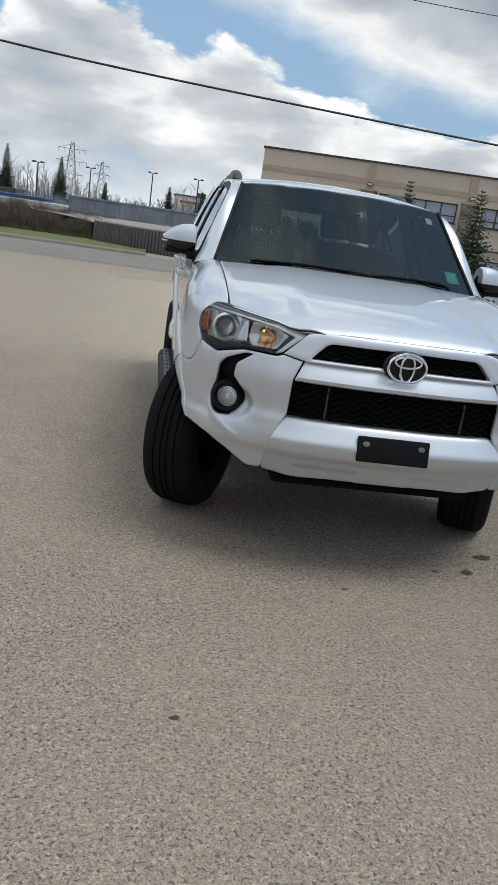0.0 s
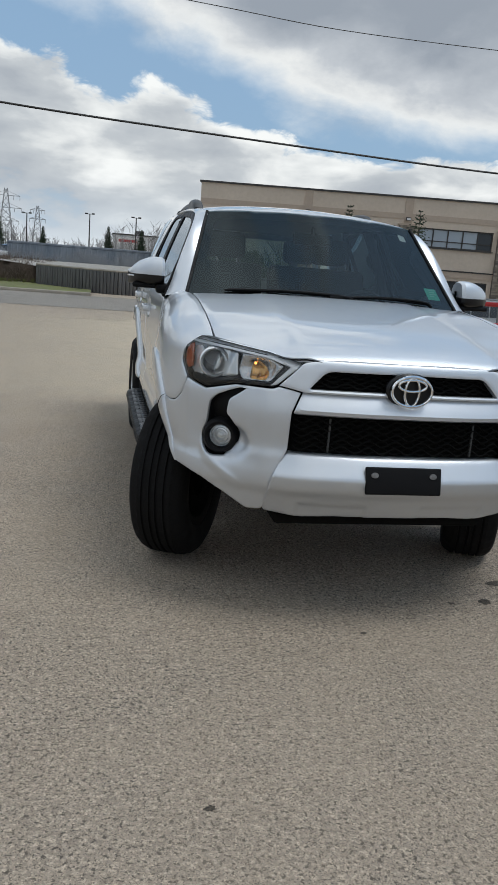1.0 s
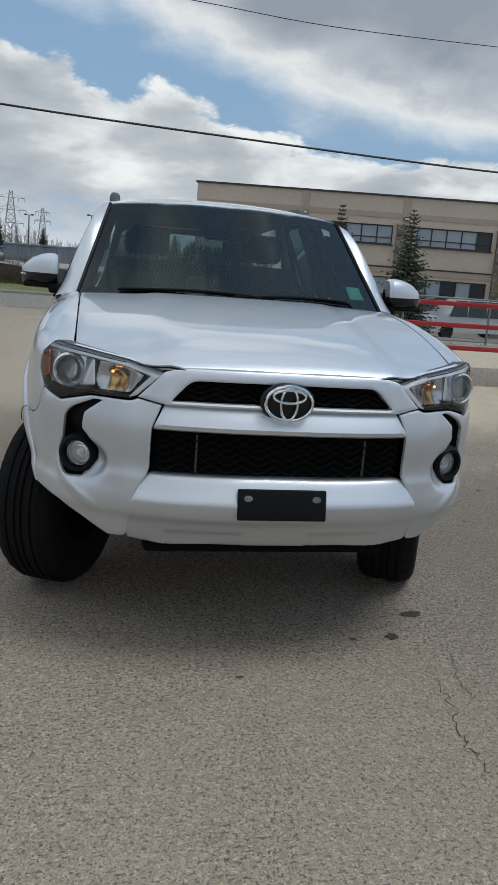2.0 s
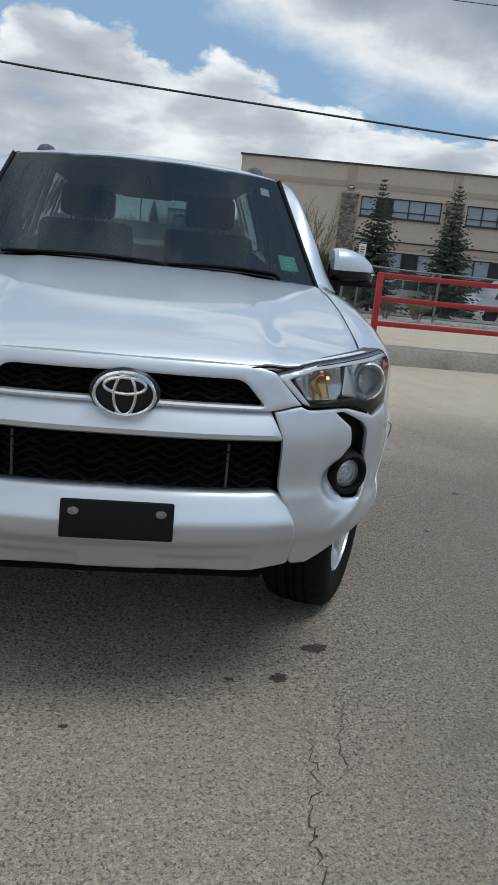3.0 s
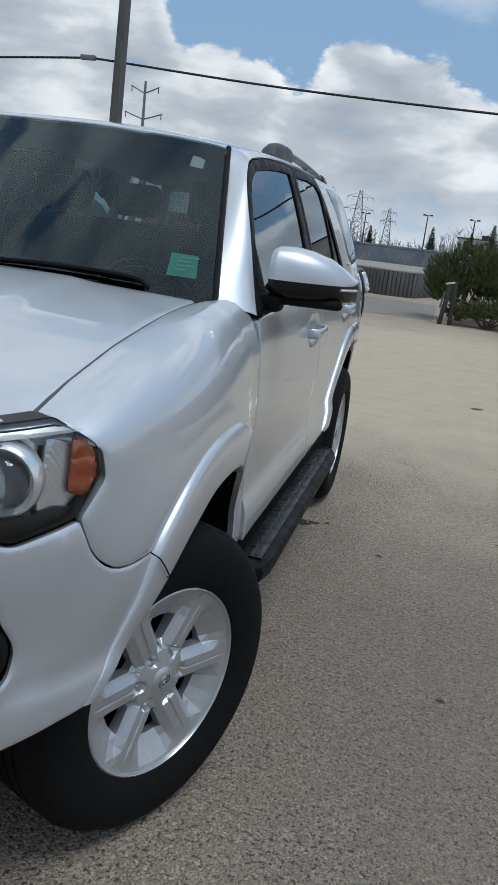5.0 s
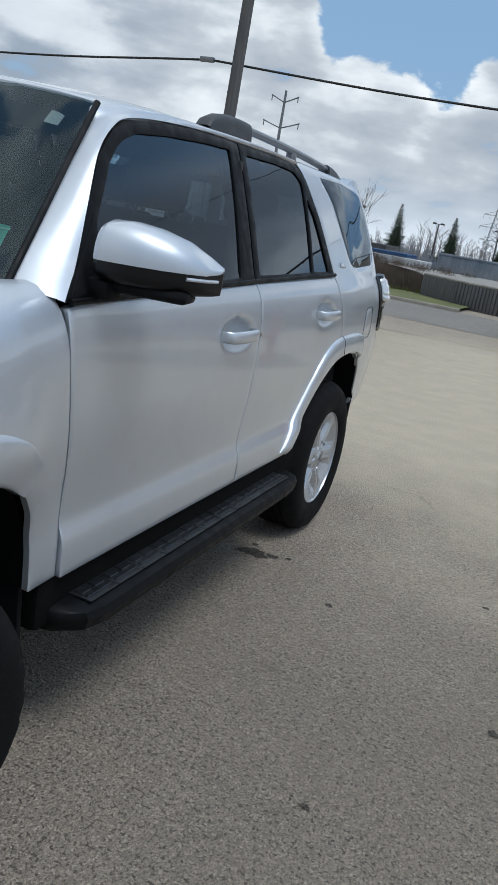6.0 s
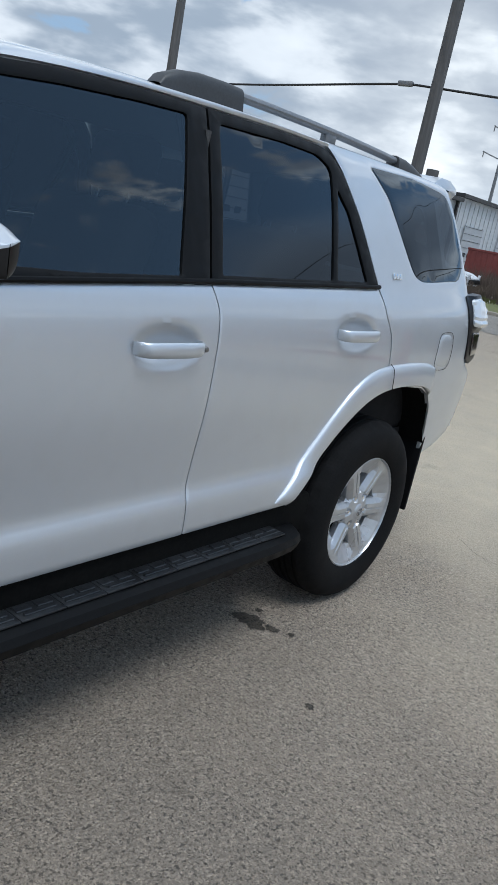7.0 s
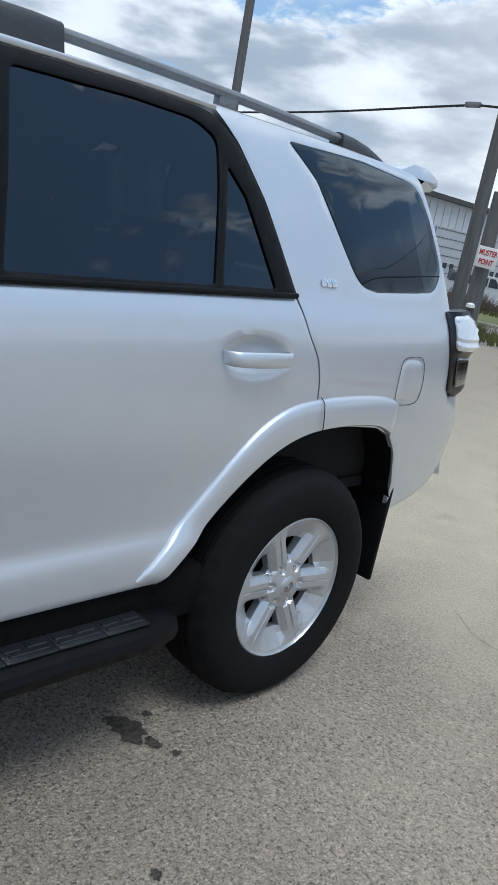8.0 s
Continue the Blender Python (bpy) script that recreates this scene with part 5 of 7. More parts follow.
# ---- the place ----
def asphalt_material(name, dark, light, dusty, sandy=None):
    """Worn asphalt: pale stones of three sizes in grey binder, dust, faint tracks and stains."""
    m = material(name, light, 0.85)
    net, bsdf = shade(m)
    p = place(net)
    stone = net.n("ShaderNodeTexVoronoi", {"Vector": p, "Scale": 100.0, "Randomness": 1.0})
    grit = net.n("ShaderNodeTexVoronoi", {"Vector": p, "Scale": 270.0, "Randomness": 1.0})
    tone = net.n("ShaderNodeSeparateColor", {0: stone.outputs["Color"]}).outputs[0]
    tone2 = net.n("ShaderNodeSeparateColor", {0: grit.outputs["Color"]}).outputs[0]
    speck = net.math("ADD", net.math("MULTIPLY", tone, 0.55), net.math("MULTIPLY", tone2, 0.45))
    broad = net.noise(p, 0.35, 4.0, 0.55)
    mid = net.noise(p, 3.0, 6.0, 0.6)
    base = net.ramp(speck, [(0.10, tuple(a * 0.6 + b * 0.4 for a, b in zip(dark, light))), (0.50, tuple(a * 0.35 + b * 0.65 for a, b in zip(dark, light))), (0.75, light), (0.95, tuple(min(0.75, c * 1.4) for c in light))])
    pit = net.range(tone2, 0.0, 0.16, 0.7, 0.0)
    base = net.mix(pit, base, (*[c * 0.35 for c in dark], 1))
    wear = net.math("MULTIPLY", net.math("SUBTRACT", net.noise(p, 2.2, 4.0, 0.6), 0.5), 0.09)
    for size, edge, much in ((74.0, 0.425, 0.95), (150.0, 0.41, 0.8)):
        pits = net.math("ADD", net.noise(p, size, 2.0, 0.5), wear)
        base = net.mix(net.range(pits, edge, edge - 0.07, 0.0, much), base, (*[c * 0.22 for c in dark], 1))
    pale = net.noise(net.vmath("ADD", p, (3.7, 1.9, 0.0)), 105.0, 2.0, 0.5)
    base = net.mix(net.range(pale, 0.60, 0.68, 0.0, 0.6), base, (*[min(0.7, c * 1.35) for c in light], 1))
    gap = net.range(stone.outputs["Distance"], 0.25, 0.75, 0.0, 0.22)
    base = net.mix(gap, base, (*[c * 0.45 for c in dark], 1))
    base = net.mix(net.range(net.math("ADD", net.math("MULTIPLY", broad, 0.65), net.math("MULTIPLY", mid, 0.35)), 0.36, 0.62, 0.0, 0.36), base, (*dusty, 1))
    if sandy:
        xyz = net.n("ShaderNodeSeparateXYZ", {0: p})
        drift = net.math("ADD", xyz.outputs[1], net.math("MULTIPLY", net.math("SUBTRACT", net.noise(p, 0.9, 6.0, 0.6, 0.3), 0.5), 3.2))
        sand = net.math("MULTIPLY", net.range(drift, 3.4, 6.0), net.math("MULTIPLY", net.range(drift, 13.0, 17.0, 1.0, 0.25), net.range(xyz.outputs[0], -3.0, 1.0, 0.25, 1.0)))
        fine = net.math("ADD", net.math("MULTIPLY", net.noise(p, 60.0, 5.0, 0.65), 0.5), net.math("MULTIPLY", mid, 0.5))
        base = net.mix(net.math("MULTIPLY", sand, 0.86), base, net.ramp(fine, [(0.35, tuple(c * 0.72 for c in sandy)), (0.65, sandy)]))
    if sandy:
        # dark tone mixed in towards larger x, fading out over y 2.2 to 4
        bare = net.math("MULTIPLY", net.range(drift, 4.0, 2.2), net.range(net.math("ADD", xyz.outputs[0], net.math("MULTIPLY", broad, 1.2)), 0.9, 2.2))
        base = net.mix(net.math("MULTIPLY", bare, 0.45), base, (*dark, 1))
    blot = net.range(net.noise(p, 1.3, 5.0, 0.65, 0.4), 0.62, 0.75, 0.0, 0.30)
    base = net.mix(blot, base, (*[c * 0.5 for c in dark], 1))
    net.tree.links.new(base, bsdf.inputs["Base Color"])
    height = net.math("ADD", net.math("MULTIPLY", net.range(stone.outputs["Distance"], 0.0, 0.7, 1.0, 0.0), 0.7), net.math("MULTIPLY", tone2, 0.3))
    bump(net, bsdf, net.math("ADD", height, net.math("MULTIPLY", net.noise(p, 74.0, 2.0, 0.5), 1.2)), 0.9, 0.007)
    net.tree.links.new(net.range(mid, 0.3, 0.7, 0.72, 0.92), bsdf.inputs["Roughness"])
    return m


ASPHALT = asphalt_material("pale_worn_asphalt", (0.104, 0.087, 0.069), (0.505, 0.418, 0.322), (0.392, 0.319, 0.238), (0.66, 0.56, 0.41))
ROAD = asphalt_material("grey_road_asphalt", (0.13, 0.12, 0.105), (0.35, 0.32, 0.28), (0.31, 0.28, 0.24))
CONCRETE = speckled("weathered_concrete", (0.20, 0.18, 0.15), (0.40, 0.365, 0.305), 30, 0.85, 0.3, 0.004)
GRASS = speckled("dull_spring_grass", (0.06, 0.07, 0.02), (0.19, 0.20, 0.07), 25, 0.9, 0.5, 0.02)
DIRT = speckled("dry_soil", (0.12, 0.09, 0.06), (0.28, 0.23, 0.17), 12, 0.95, 0.5, 0.02)
GRAVEL = speckled("grey_gravel", (0.16, 0.15, 0.13), (0.42, 0.40, 0.36), 45, 0.9, 0.6, 0.02)
STUCCO = speckled("tan_stucco", (0.55, 0.462, 0.372), (0.65, 0.555, 0.455), 6, 0.9, 0.15, 0.004)
STUCCO_DARK = speckled("brown_stucco_band", (0.42, 0.338, 0.265), (0.49, 0.40, 0.322), 6, 0.9, 0.15, 0.004)
DARK_METAL = speckled("dark_bronze_metal", (0.025, 0.023, 0.022), (0.05, 0.047, 0.045), 30, 0.5, 0.05, 0.001)
WINDOW = material("dark_glass", (0.03, 0.04, 0.05), 0.08, 0.0, Specular_IOR_Level=0.4)
WINDOW_PALE = material("office_glass_blinds", (0.34, 0.40, 0.46), 0.12, 0.0, Coat_Weight=1.0)
RED_PAINT = speckled("chipped_red_paint", (0.30, 0.012, 0.014), (0.46, 0.03, 0.03), 40, 0.45, 0.2, 0.002)
WOOD = speckled("grey_pole_wood", (0.07, 0.069, 0.069), (0.16, 0.156, 0.152), 14, 0.9, 0.5, 0.006, stretch=(1, 1, 0.08))
WIRE = material("black_cable", (0.012, 0.012, 0.012), 0.6)
GALV = speckled("galvanised_steel", (0.16, 0.165, 0.17), (0.28, 0.285, 0.29), 60, 0.5, 0.05, 0.001, metal=0.6)
WHITE_METAL = speckled("white_metal_cladding", (0.50, 0.51, 0.52), (0.62, 0.63, 0.63), 2.5, 0.55, 0.0)
NEEDLES = speckled("spruce_needles", (0.015, 0.025, 0.013), (0.05, 0.07, 0.037), 9, 0.8, 0.0)
PINE = speckled("pine_needles", (0.030, 0.048, 0.018), (0.15, 0.175, 0.062), 9, 0.75, 0.0)
TWIG = speckled("bare_twigs", (0.10, 0.08, 0.06), (0.20, 0.165, 0.12), 12, 0.9, 0.0)
BUDS = speckled("yellow_green_buds", (0.20, 0.21, 0.06), (0.36, 0.35, 0.13), 12, 0.8, 0.0)
BRUSH = speckled("brown_brush", (0.075, 0.055, 0.042), (0.17, 0.13, 0.10), 3, 0.95, 0.0)
# twig colour lightened towards blue-grey to stand for distance haze
HAZY_BRUSH = speckled("hazy_brush_twigs", (0.22, 0.23, 0.245), (0.36, 0.375, 0.395), 1.5, 0.95, 0.0)
BARK = speckled("bark", (0.06, 0.045, 0.035), (0.14, 0.11, 0.085), 25, 0.95, 0.5, 0.01)
CAR_GREY = material("pale_car_paint", (0.52, 0.54, 0.55), 0.3, 0.4, Coat_Weight=1.0)
BLUE_SHEET = speckled("blue_tarpaulin", (0.03, 0.09, 0.22), (0.08, 0.18, 0.36), 4, 0.6, 0.1, 0.01)
GREY_HOARD = speckled("blue_grey_screen", (0.10, 0.125, 0.155), (0.31, 0.345, 0.385), 2.2, 0.7, 0.0, stretch=(1, 1, 0.35))
RED_BROWN = speckled("red_container_paint", (0.13, 0.025, 0.022), (0.22, 0.05, 0.04), 5, 0.6, 0.1, 0.004)


def lie(x, y):
    """Height of the ground: level, falling away beyond the fence."""
    x, y = np.asarray(x, float), np.asarray(y, float)
    u = np.clip((x - 2.5) / 4.0, 0, 1)
    u = u * u * (3 - 2 * u)
    return -0.066 * np.clip(y - 14.0, 0, 24) * u


def sheet(name, x0, x1, y0, y1, nx, ny, mat, lift=0.0, label="", category="", kind="structure", edges=None):
    xs = np.linspace(x0, x1, nx) if not isinstance(nx, (list, np.ndarray)) else np.array(nx)
    ys = np.linspace(y0, y1, ny) if not isinstance(ny, (list, np.ndarray)) else np.array(ny)
    gx, gy = np.meshgrid(xs, ys)
    gz = lie(gx, gy) + lift
    verts = np.stack([gx.ravel(), gy.ravel(), gz.ravel()], 1)
    w_ = len(xs)
    faces = [(j * w_ + i, j * w_ + i + 1, (j + 1) * w_ + i + 1, (j + 1) * w_ + i) for j in range(len(ys) - 1) for i in range(w_ - 1)]
    return tagged(link_mesh(name, verts, faces, mat), label, category, kind=kind)


far = [-1500, -600, -250, -100, -50]
sheet("ground", 0, 0, 0, 0, np.array(far + list(np.arange(-30, 41, 1.0)) + [60, 100, 250, 600, 1500]), np.array(far + list(np.arange(-30, 61, 1.0)) + [80, 120, 250, 600, 2500]), ASPHALT, 0, "worn pale asphalt lot with dust and stains", "ground")
sheet("road", -90, 1.2, 17.6, 23.4, 40, 8, ROAD, .006, "grey asphalt road crossing behind the lot", "road")
sheet("verge", -90, -1.4, 23.7, 28.2, 40, 6, GRASS, .10, "strip of dull spring grass along the road", "grass")
sheet("yard", -90, 2.2, 27.5, 120, 20, 20, GRAVEL, .03, "grey gravel yard behind the verge", "yard")
sheet("planting_bed", 3.3, 30, 14.6, 21.0, 30, 12, GRAVEL, .006, "gravel planting bed with litter and dry stems", "gravel")
sheet("soil", 1.6, 6.5, 17.3, 21.5, 16, 12, DIRT, .012, "dry soil under pine bushes", "soil")
sheet("parking_lot", 3.0, 60, 21, 36, 20, 10, ROAD, .03, "asphalt parking lot by the office building", "parking lot")

# kerb of the verge
bm = bmesh.new()
box(bm, (88.6, .18, .16), Matrix.Translation((-45.7, 23.6, .02)), .03)
tagged(part("verge_kerb", bm, CONCRETE), "low concrete kerb along the grass verge", "kerb", kind="structure")


def stain(x, y, r, seed, n=26):
    rnd = random.Random(seed)
    pts = []
    ph = [rnd.uniform(0, 6.28) for _ in range(4)]
    for i in range(n):
        a = 2 * math.pi * i / n
        k = 1 + .14 * math.sin(2 * a + ph[0]) + .10 * math.sin(3 * a + ph[1]) + .12 * math.sin(7 * a + ph[2]) + rnd.uniform(-.1, .1)
        pts.append((x + r * k * math.cos(a) * 1.25, y + r * k * math.sin(a), .0022))
    ob = link_mesh("oil_stain", [(x, y, .0024)] + pts, [(0, 1 + i, 1 + (i + 1) % n) for i in range(n)], STAIN)
    tagged(ob, "dark oily patch on the asphalt", "stain", group="stains on the asphalt")


STAIN = asphalt_material("oily_asphalt", (0.028, 0.023, 0.017), (0.105, 0.086, 0.063), (0.058, 0.048, 0.035))
for i, (x, y, r) in enumerate(((.575, .195, .026), (.745, .405, .034), (.71, .40, .018), (.83, 3.165, .050), (.92, 3.19, .022), (.99, 3.22, .012), (.80, 3.26, .014), (.40, .18, .012), (-.12, -.10, .011), (1.72, .8, .016), (2.05, 2.4, .018), (1.62, 1.7, .012), (1.30, 2.9, .014), (1.9, 3.4, .012), (-.9, -1.1, .012), (1.9, 7.4, .05))):
    stain(x, y, r, i)


def crack(points, seed, wide=.006):
    rnd = random.Random(seed)
    line = spline(points, 10)
    line = line + np.array([[rnd.uniform(-.018, .018), rnd.uniform(-.018, .018)] for _ in line])
    verts, faces = [], []
    for i, p in enumerate(line):
        t = line[min(i + 1, len(line) - 1)] - line[max(0, i - 1)]
        wid = wide * .45
        n = np.array([-t[1], t[0]]) / (np.linalg.norm(t) + 1e-9)
        h = wid * rnd.uniform(.25, 1.0) * (0.3 if i in (0, len(line) - 1) else 1)
        verts += [(*(p + n * h), .003), (*(p - n * h), .003)]
    for i in range(len(line) - 1):
        faces.append((2 * i, 2 * i + 1, 2 * i + 3, 2 * i + 2))
    ob = link_mesh("asphalt_crack", verts, faces, STAIN, smooth=False)
    tagged(ob, "thin dark crack in the asphalt", "crack", group="cracks in the asphalt")


crack([(.62, -.15), (.60, -.35), (.55, -.55), (.57, -.72)], 1)
crack([(.78, .10), (.72, -.12), (.70, -.30)], 2, .004)
crack([(1.9, 5.0), (2.3, 5.15), (2.6, 5.0), (2.9, 5.2)], 3, .009)
crack([(-6.0, 14.5), (-3.0, 14.2), (0, 14.8), (1.5, 14.6)], 4, .03)
crack([(-7, 18.4), (-3.5, 19.0), (-.5, 18.6)], 5, .06)
crack([(.9, 4.95), (1.1, 4.8), (1.3, 4.78), (1.45, 4.6)], 6, .004)


# ---- red barrier on a concrete kerb ----
def barrier():
    bm = bmesh.new()
    prof = [(-.20, 0), (-.17, .20), (-.14, .235), (.14, .235), (.17, .20), (.20, 0)]
    rings = []
    for x, k in ((2.35, .05), (2.62, .6), (2.78, 1), (6, 1), (9, 1), (14, 1)):
        rings.append([bm.verts.new((x, 7.98 + y, z * k - .01)) for y, z in prof])
    for a, b in zip(rings, rings[1:]):
        for j in range(5):
            bm.faces.new((a[j], b[j], b[j + 1], a[j + 1]))
    bm.faces.new(rings[0])
    bm.faces.new(rings[-1][::-1])
    tagged(part("concrete_kerb", bm, CONCRETE), "weathered concrete kerb with a tapered end", "kerb", kind="structure")
    gate = tagged(new("barrier"), "red painted steel rail barrier on a concrete kerb", "barrier")
    gate.location = (2.95, 7.95, 0)
    for x in (2.94, 6.3, 9.6, 12.9):
        bm = bmesh.new()
        box(bm, (.075, .075, .93), Matrix.Translation((x, 7.93, .70)), .008)
        post = part("post", bm, RED_PAINT, gate)
        bm = bmesh.new()
        box(bm, (.20, .20, .21), Matrix.Translation((x, 7.90, .135)), .015)
        part("base", bm, RED_PAINT, post)
        for dx in (-.06, .06):
            bm = bmesh.new()
            rod(bm, (x + dx, 7.79, .14), (x + dx, 7.805, .14), .014, seg=8)
            part("bolt", bm, STEEL, post)
    for z in (1.135, .835, .515):
        bm = bmesh.new()
        box(bm, (10.5, .06, .065), Matrix.Translation((8.15, 7.93, z)), .01)
        part("rail", bm, RED_PAINT, gate)


barrier()


# ---- chain-link fence ----
def fence():
    f = tagged(new("chain_link_fence"), "galvanised chain-link fence with round posts", "fence")
    f.location = (4, 16, 0)
    x0, x1, y = 4.35, 20.0, 16.0
    base = lambda x: float(lie(x, y))
    for x in np.arange(x0, x1 + .1, 2.3):
        bm = bmesh.new()
        rod(bm, (x, y, base(x) - .1), (x, y, base(x) + 1.18), .03, seg=10)
        part("post", bm, GALV, f)
    tube("top_rail", [(x, y, base(x) + 1.15) for x in np.linspace(x0, x1, 20)], .022, GALV, f)
    verts, faces = [], []
    cell, r = .085, .0024
    h = 1.10
    for sgn in (1, -1):
        for c in np.arange(x0 - h, x1 + h, cell):
            xa, xb = (c, c + h) if sgn > 0 else (c + h, c)
            pa, pb = [], []
            ta, tb = 0.0, 1.0
            for lo, hi, a, b in ((x0, x1, xa, xb),):
                if a == b:
                    continue
                t0, t1 = sorted(((lo - a) / (b - a), (hi - a) / (b - a)))
                ta, tb = max(ta, t0), min(tb, t1)
            if tb - ta < .02:
                continue
            ends = [(xa + (xb - xa) * t, h * t) for t in (ta, tb)]
            k = len(verts)
            for (px, pz) in ends:
                z = base(px) + .03 + pz
                verts += [(px - r, y, z), (px, y - r, z), (px + r, y + r, z)]
            faces += [(k, k + 1, k + 4, k + 3), (k + 1, k + 2, k + 5, k + 4), (k + 2, k, k + 3, k + 5)]
    link_mesh("wire_netting", verts, faces, GALV, f, smooth=False)


fence()


def post_sign(x, y, h, wide, high, bars):
    s = tagged(new("sign_post"), "small white sign on a steel post", "sign")
    s.location = (x, y, float(lie(x, y)))
    z = float(lie(x, y))
    bm = bmesh.new()
    rod(bm, (x, y, z - .1), (x, y, z + h), .022, seg=8)
    part("post", bm, GALV, s)
    bm = bmesh.new()
    box(bm, (wide, .012, high), Matrix.Translation((x, y - .03, z + h - high / 2)), .004)
    board = part("board", bm, WHITE_PAPER, s)
    for i in range(bars):
        bm = bmesh.new()
        box(bm, (wide * .6, .004, high * .07), Matrix.Translation((x, y - .04, z + h - high * (.25 + .2 * i))))
        part("print_line", bm, DARK_METAL, board, smooth=False)


post_sign(4.78, 16.25, 1.62, .17, .28, 3)


# ---- plants ----
def spruce(x, y, height, spread, seed, name="spruce", label="dark green spruce tree standing in front of a building", z=None, dense=1.0):
    rnd = random.Random(seed)
    z0 = float(lie(x, y)) if z is None else z
    t = tagged(new(name), label, "tree", group="spruces")
    t.location = (x, y, z0)
    bm = bmesh.new()
    rod(bm, (x, y, z0 - .1), (x, y, z0 + height * .98), height * .018, .006, 8)
    part("trunk", bm, BARK, t)
    verts, faces = [], []
    levels = int(26 * dense)
    for i in range(levels):
        u = (i + .3 * rnd.random()) / levels
        h = height * (.06 + .93 * u)
        reach = spread * (1 - u) ** .85 * rnd.uniform(.75, 1.12) + .03 * height * (1 - u) + .04
        n = int(5 + 8 * (1 - u))
        off = rnd.uniform(0, 6.28)
        for j in range(n):
            a = off + 2 * math.pi * j / n + rnd.uniform(-.25, .25)
            L = reach * rnd.uniform(.65, 1.1)
            droop = rnd.uniform(.05, .35) * (1 - u) + (-.5 * u)
            d = np.array([math.cos(a), math.sin(a)])
            side = np.array([-d[1], d[0]])
            m = max(3, int(5 * (1 - u) + 2))
            for k in range(m):
                s = (k + .6) / m
                c = np.array([x, y]) + d * L * s
                zc = z0 + h - droop * L * s + .10 * L * s * s
                wd = L * .30 * (1.15 - s) + .02
                for q in range(3):
                    ang = rnd.uniform(-1.2, 1.2)
                    dd = d * math.cos(ang) + side * math.sin(ang)
                    ln = wd * rnd.uniform(.7, 1.3) + .02
                    hw = ln * .22
                    nn = np.array([-dd[1], dd[0]])
                    b0 = len(verts)
                    verts += [(*(c - nn * hw), zc + rnd.uniform(-.02, .02)), (*(c + nn * hw), zc + rnd.uniform(-.02, .02)), (*(c + dd * ln), zc - ln * rnd.uniform(-.1, .35)), (*(c + dd * ln * .3), zc + ln * .30)]
                    faces += [(b0, b0 + 2, b0 + 3), (b0 + 2, b0 + 1, b0 + 3), (b0, b0 + 1, b0 + 2)]
    link_mesh("crown", verts, faces, NEEDLES, t, smooth=False)


def pine_bush(x, y, height, rx, ry, seed, n=700, shoots=70):
    rnd = random.Random(seed)
    z0 = float(lie(x, y))
    t = tagged(new("pine_bush"), "dense dark green mountain pine bush", "bush", group="pine bushes")
    t.location = (x, y, z0)
    bm = bmesh.new()
    for j in range(9):
        a = rnd.uniform(0, 6.28)
        rod(bm, (x, y, z0 - .05), (x + rx * .5 * math.cos(a), y + ry * .5 * math.sin(a), z0 + height * rnd.uniform(.45, .75)), .035, .012, 6)
    part("limbs", bm, BARK, t)
    verts, faces = [], []
    clumps = [(0.0, 0.0, .78, .5)] + [(.58 * math.cos(i * 1.05 + rnd.uniform(-.4, .4)), .58 * math.sin(i * 1.05 + rnd.uniform(-.4, .4)), rnd.uniform(.38, .80), rnd.uniform(.36, .50)) for i in range(6)]
    for i in range(n):
        cx, cy, tall_at, size = clumps[i % 7]
        a, v = rnd.uniform(0, 6.28), rnd.uniform(-.75, 1.0)
        rr = math.sqrt(1 - v * v)
        deep_in = rnd.uniform(.55, 1.05)
        c = np.array([x + rx * (cx + size * rr * math.cos(a) * deep_in), y + ry * (cy + size * rr * math.sin(a) * deep_in), z0 + max(.04, height * (tall_at * .78 + v * deep_in * min(.26, tall_at * .5)))])
        outw = np.array([math.cos(a) * rr * .55, math.sin(a) * rr * .55, 1.0])
        outw /= np.linalg.norm(outw)
        L = rnd.uniform(.08, .17) * (.8 + .3 * height / 2)
        for q in range(14):
            b = rnd.uniform(0, 6.28)
            tilt = rnd.uniform(.35, 1.1)
            dv = outw + tilt * np.array([math.cos(b), math.sin(b), rnd.uniform(-.3, .2)])
            dv /= np.linalg.norm(dv)
            st = c + outw * L * rnd.uniform(0, .75)
            sv = np.cross(dv, [math.cos(b + 1), math.sin(b + 1), .3])
            sv /= np.linalg.norm(sv) + 1e-9
            b0 = len(verts)
            ln = L * rnd.uniform(.45, .75)
            verts += [tuple(st - sv * .011), tuple(st + sv * .011), tuple(st + dv * ln)]
            faces.append((b0, b0 + 1, b0 + 2))
    # upright candles on the crown
    for i in range(shoots):
        cx, cy, tall_at, size = clumps[i % 7]
        a, rr = rnd.uniform(0, 6.28), math.sqrt(rnd.random()) * .9
        c = np.array([x + rx * (cx + size * rr * math.cos(a)), y + ry * (cy + size * rr * math.sin(a)), z0 + height * (tall_at * .78 + .20 * math.sqrt(1 - rr * rr))])
        axis = np.array([math.cos(a) * rr * .35, math.sin(a) * rr * .35, 1.0])
        tall = rnd.uniform(.14, .40) * (.6 + .2 * height)
        for q in range(46):
            u = rnd.random()
            b = rnd.uniform(0, 6.28)
            st = c + axis * tall * u
            wide_ = .050 * (1 - .55 * u)
            tip = st + np.array([math.cos(b) * wide_, math.sin(b) * wide_, wide_ * .9])
            sv = np.array([-math.sin(b), math.cos(b), 0]) * .008
            b0 = len(verts)
            verts += [tuple(st - sv), tuple(st + sv), tuple(tip)]
            faces.append((b0, b0 + 1, b0 + 2))
    link_mesh("foliage", verts, faces, PINE, t, smooth=False)


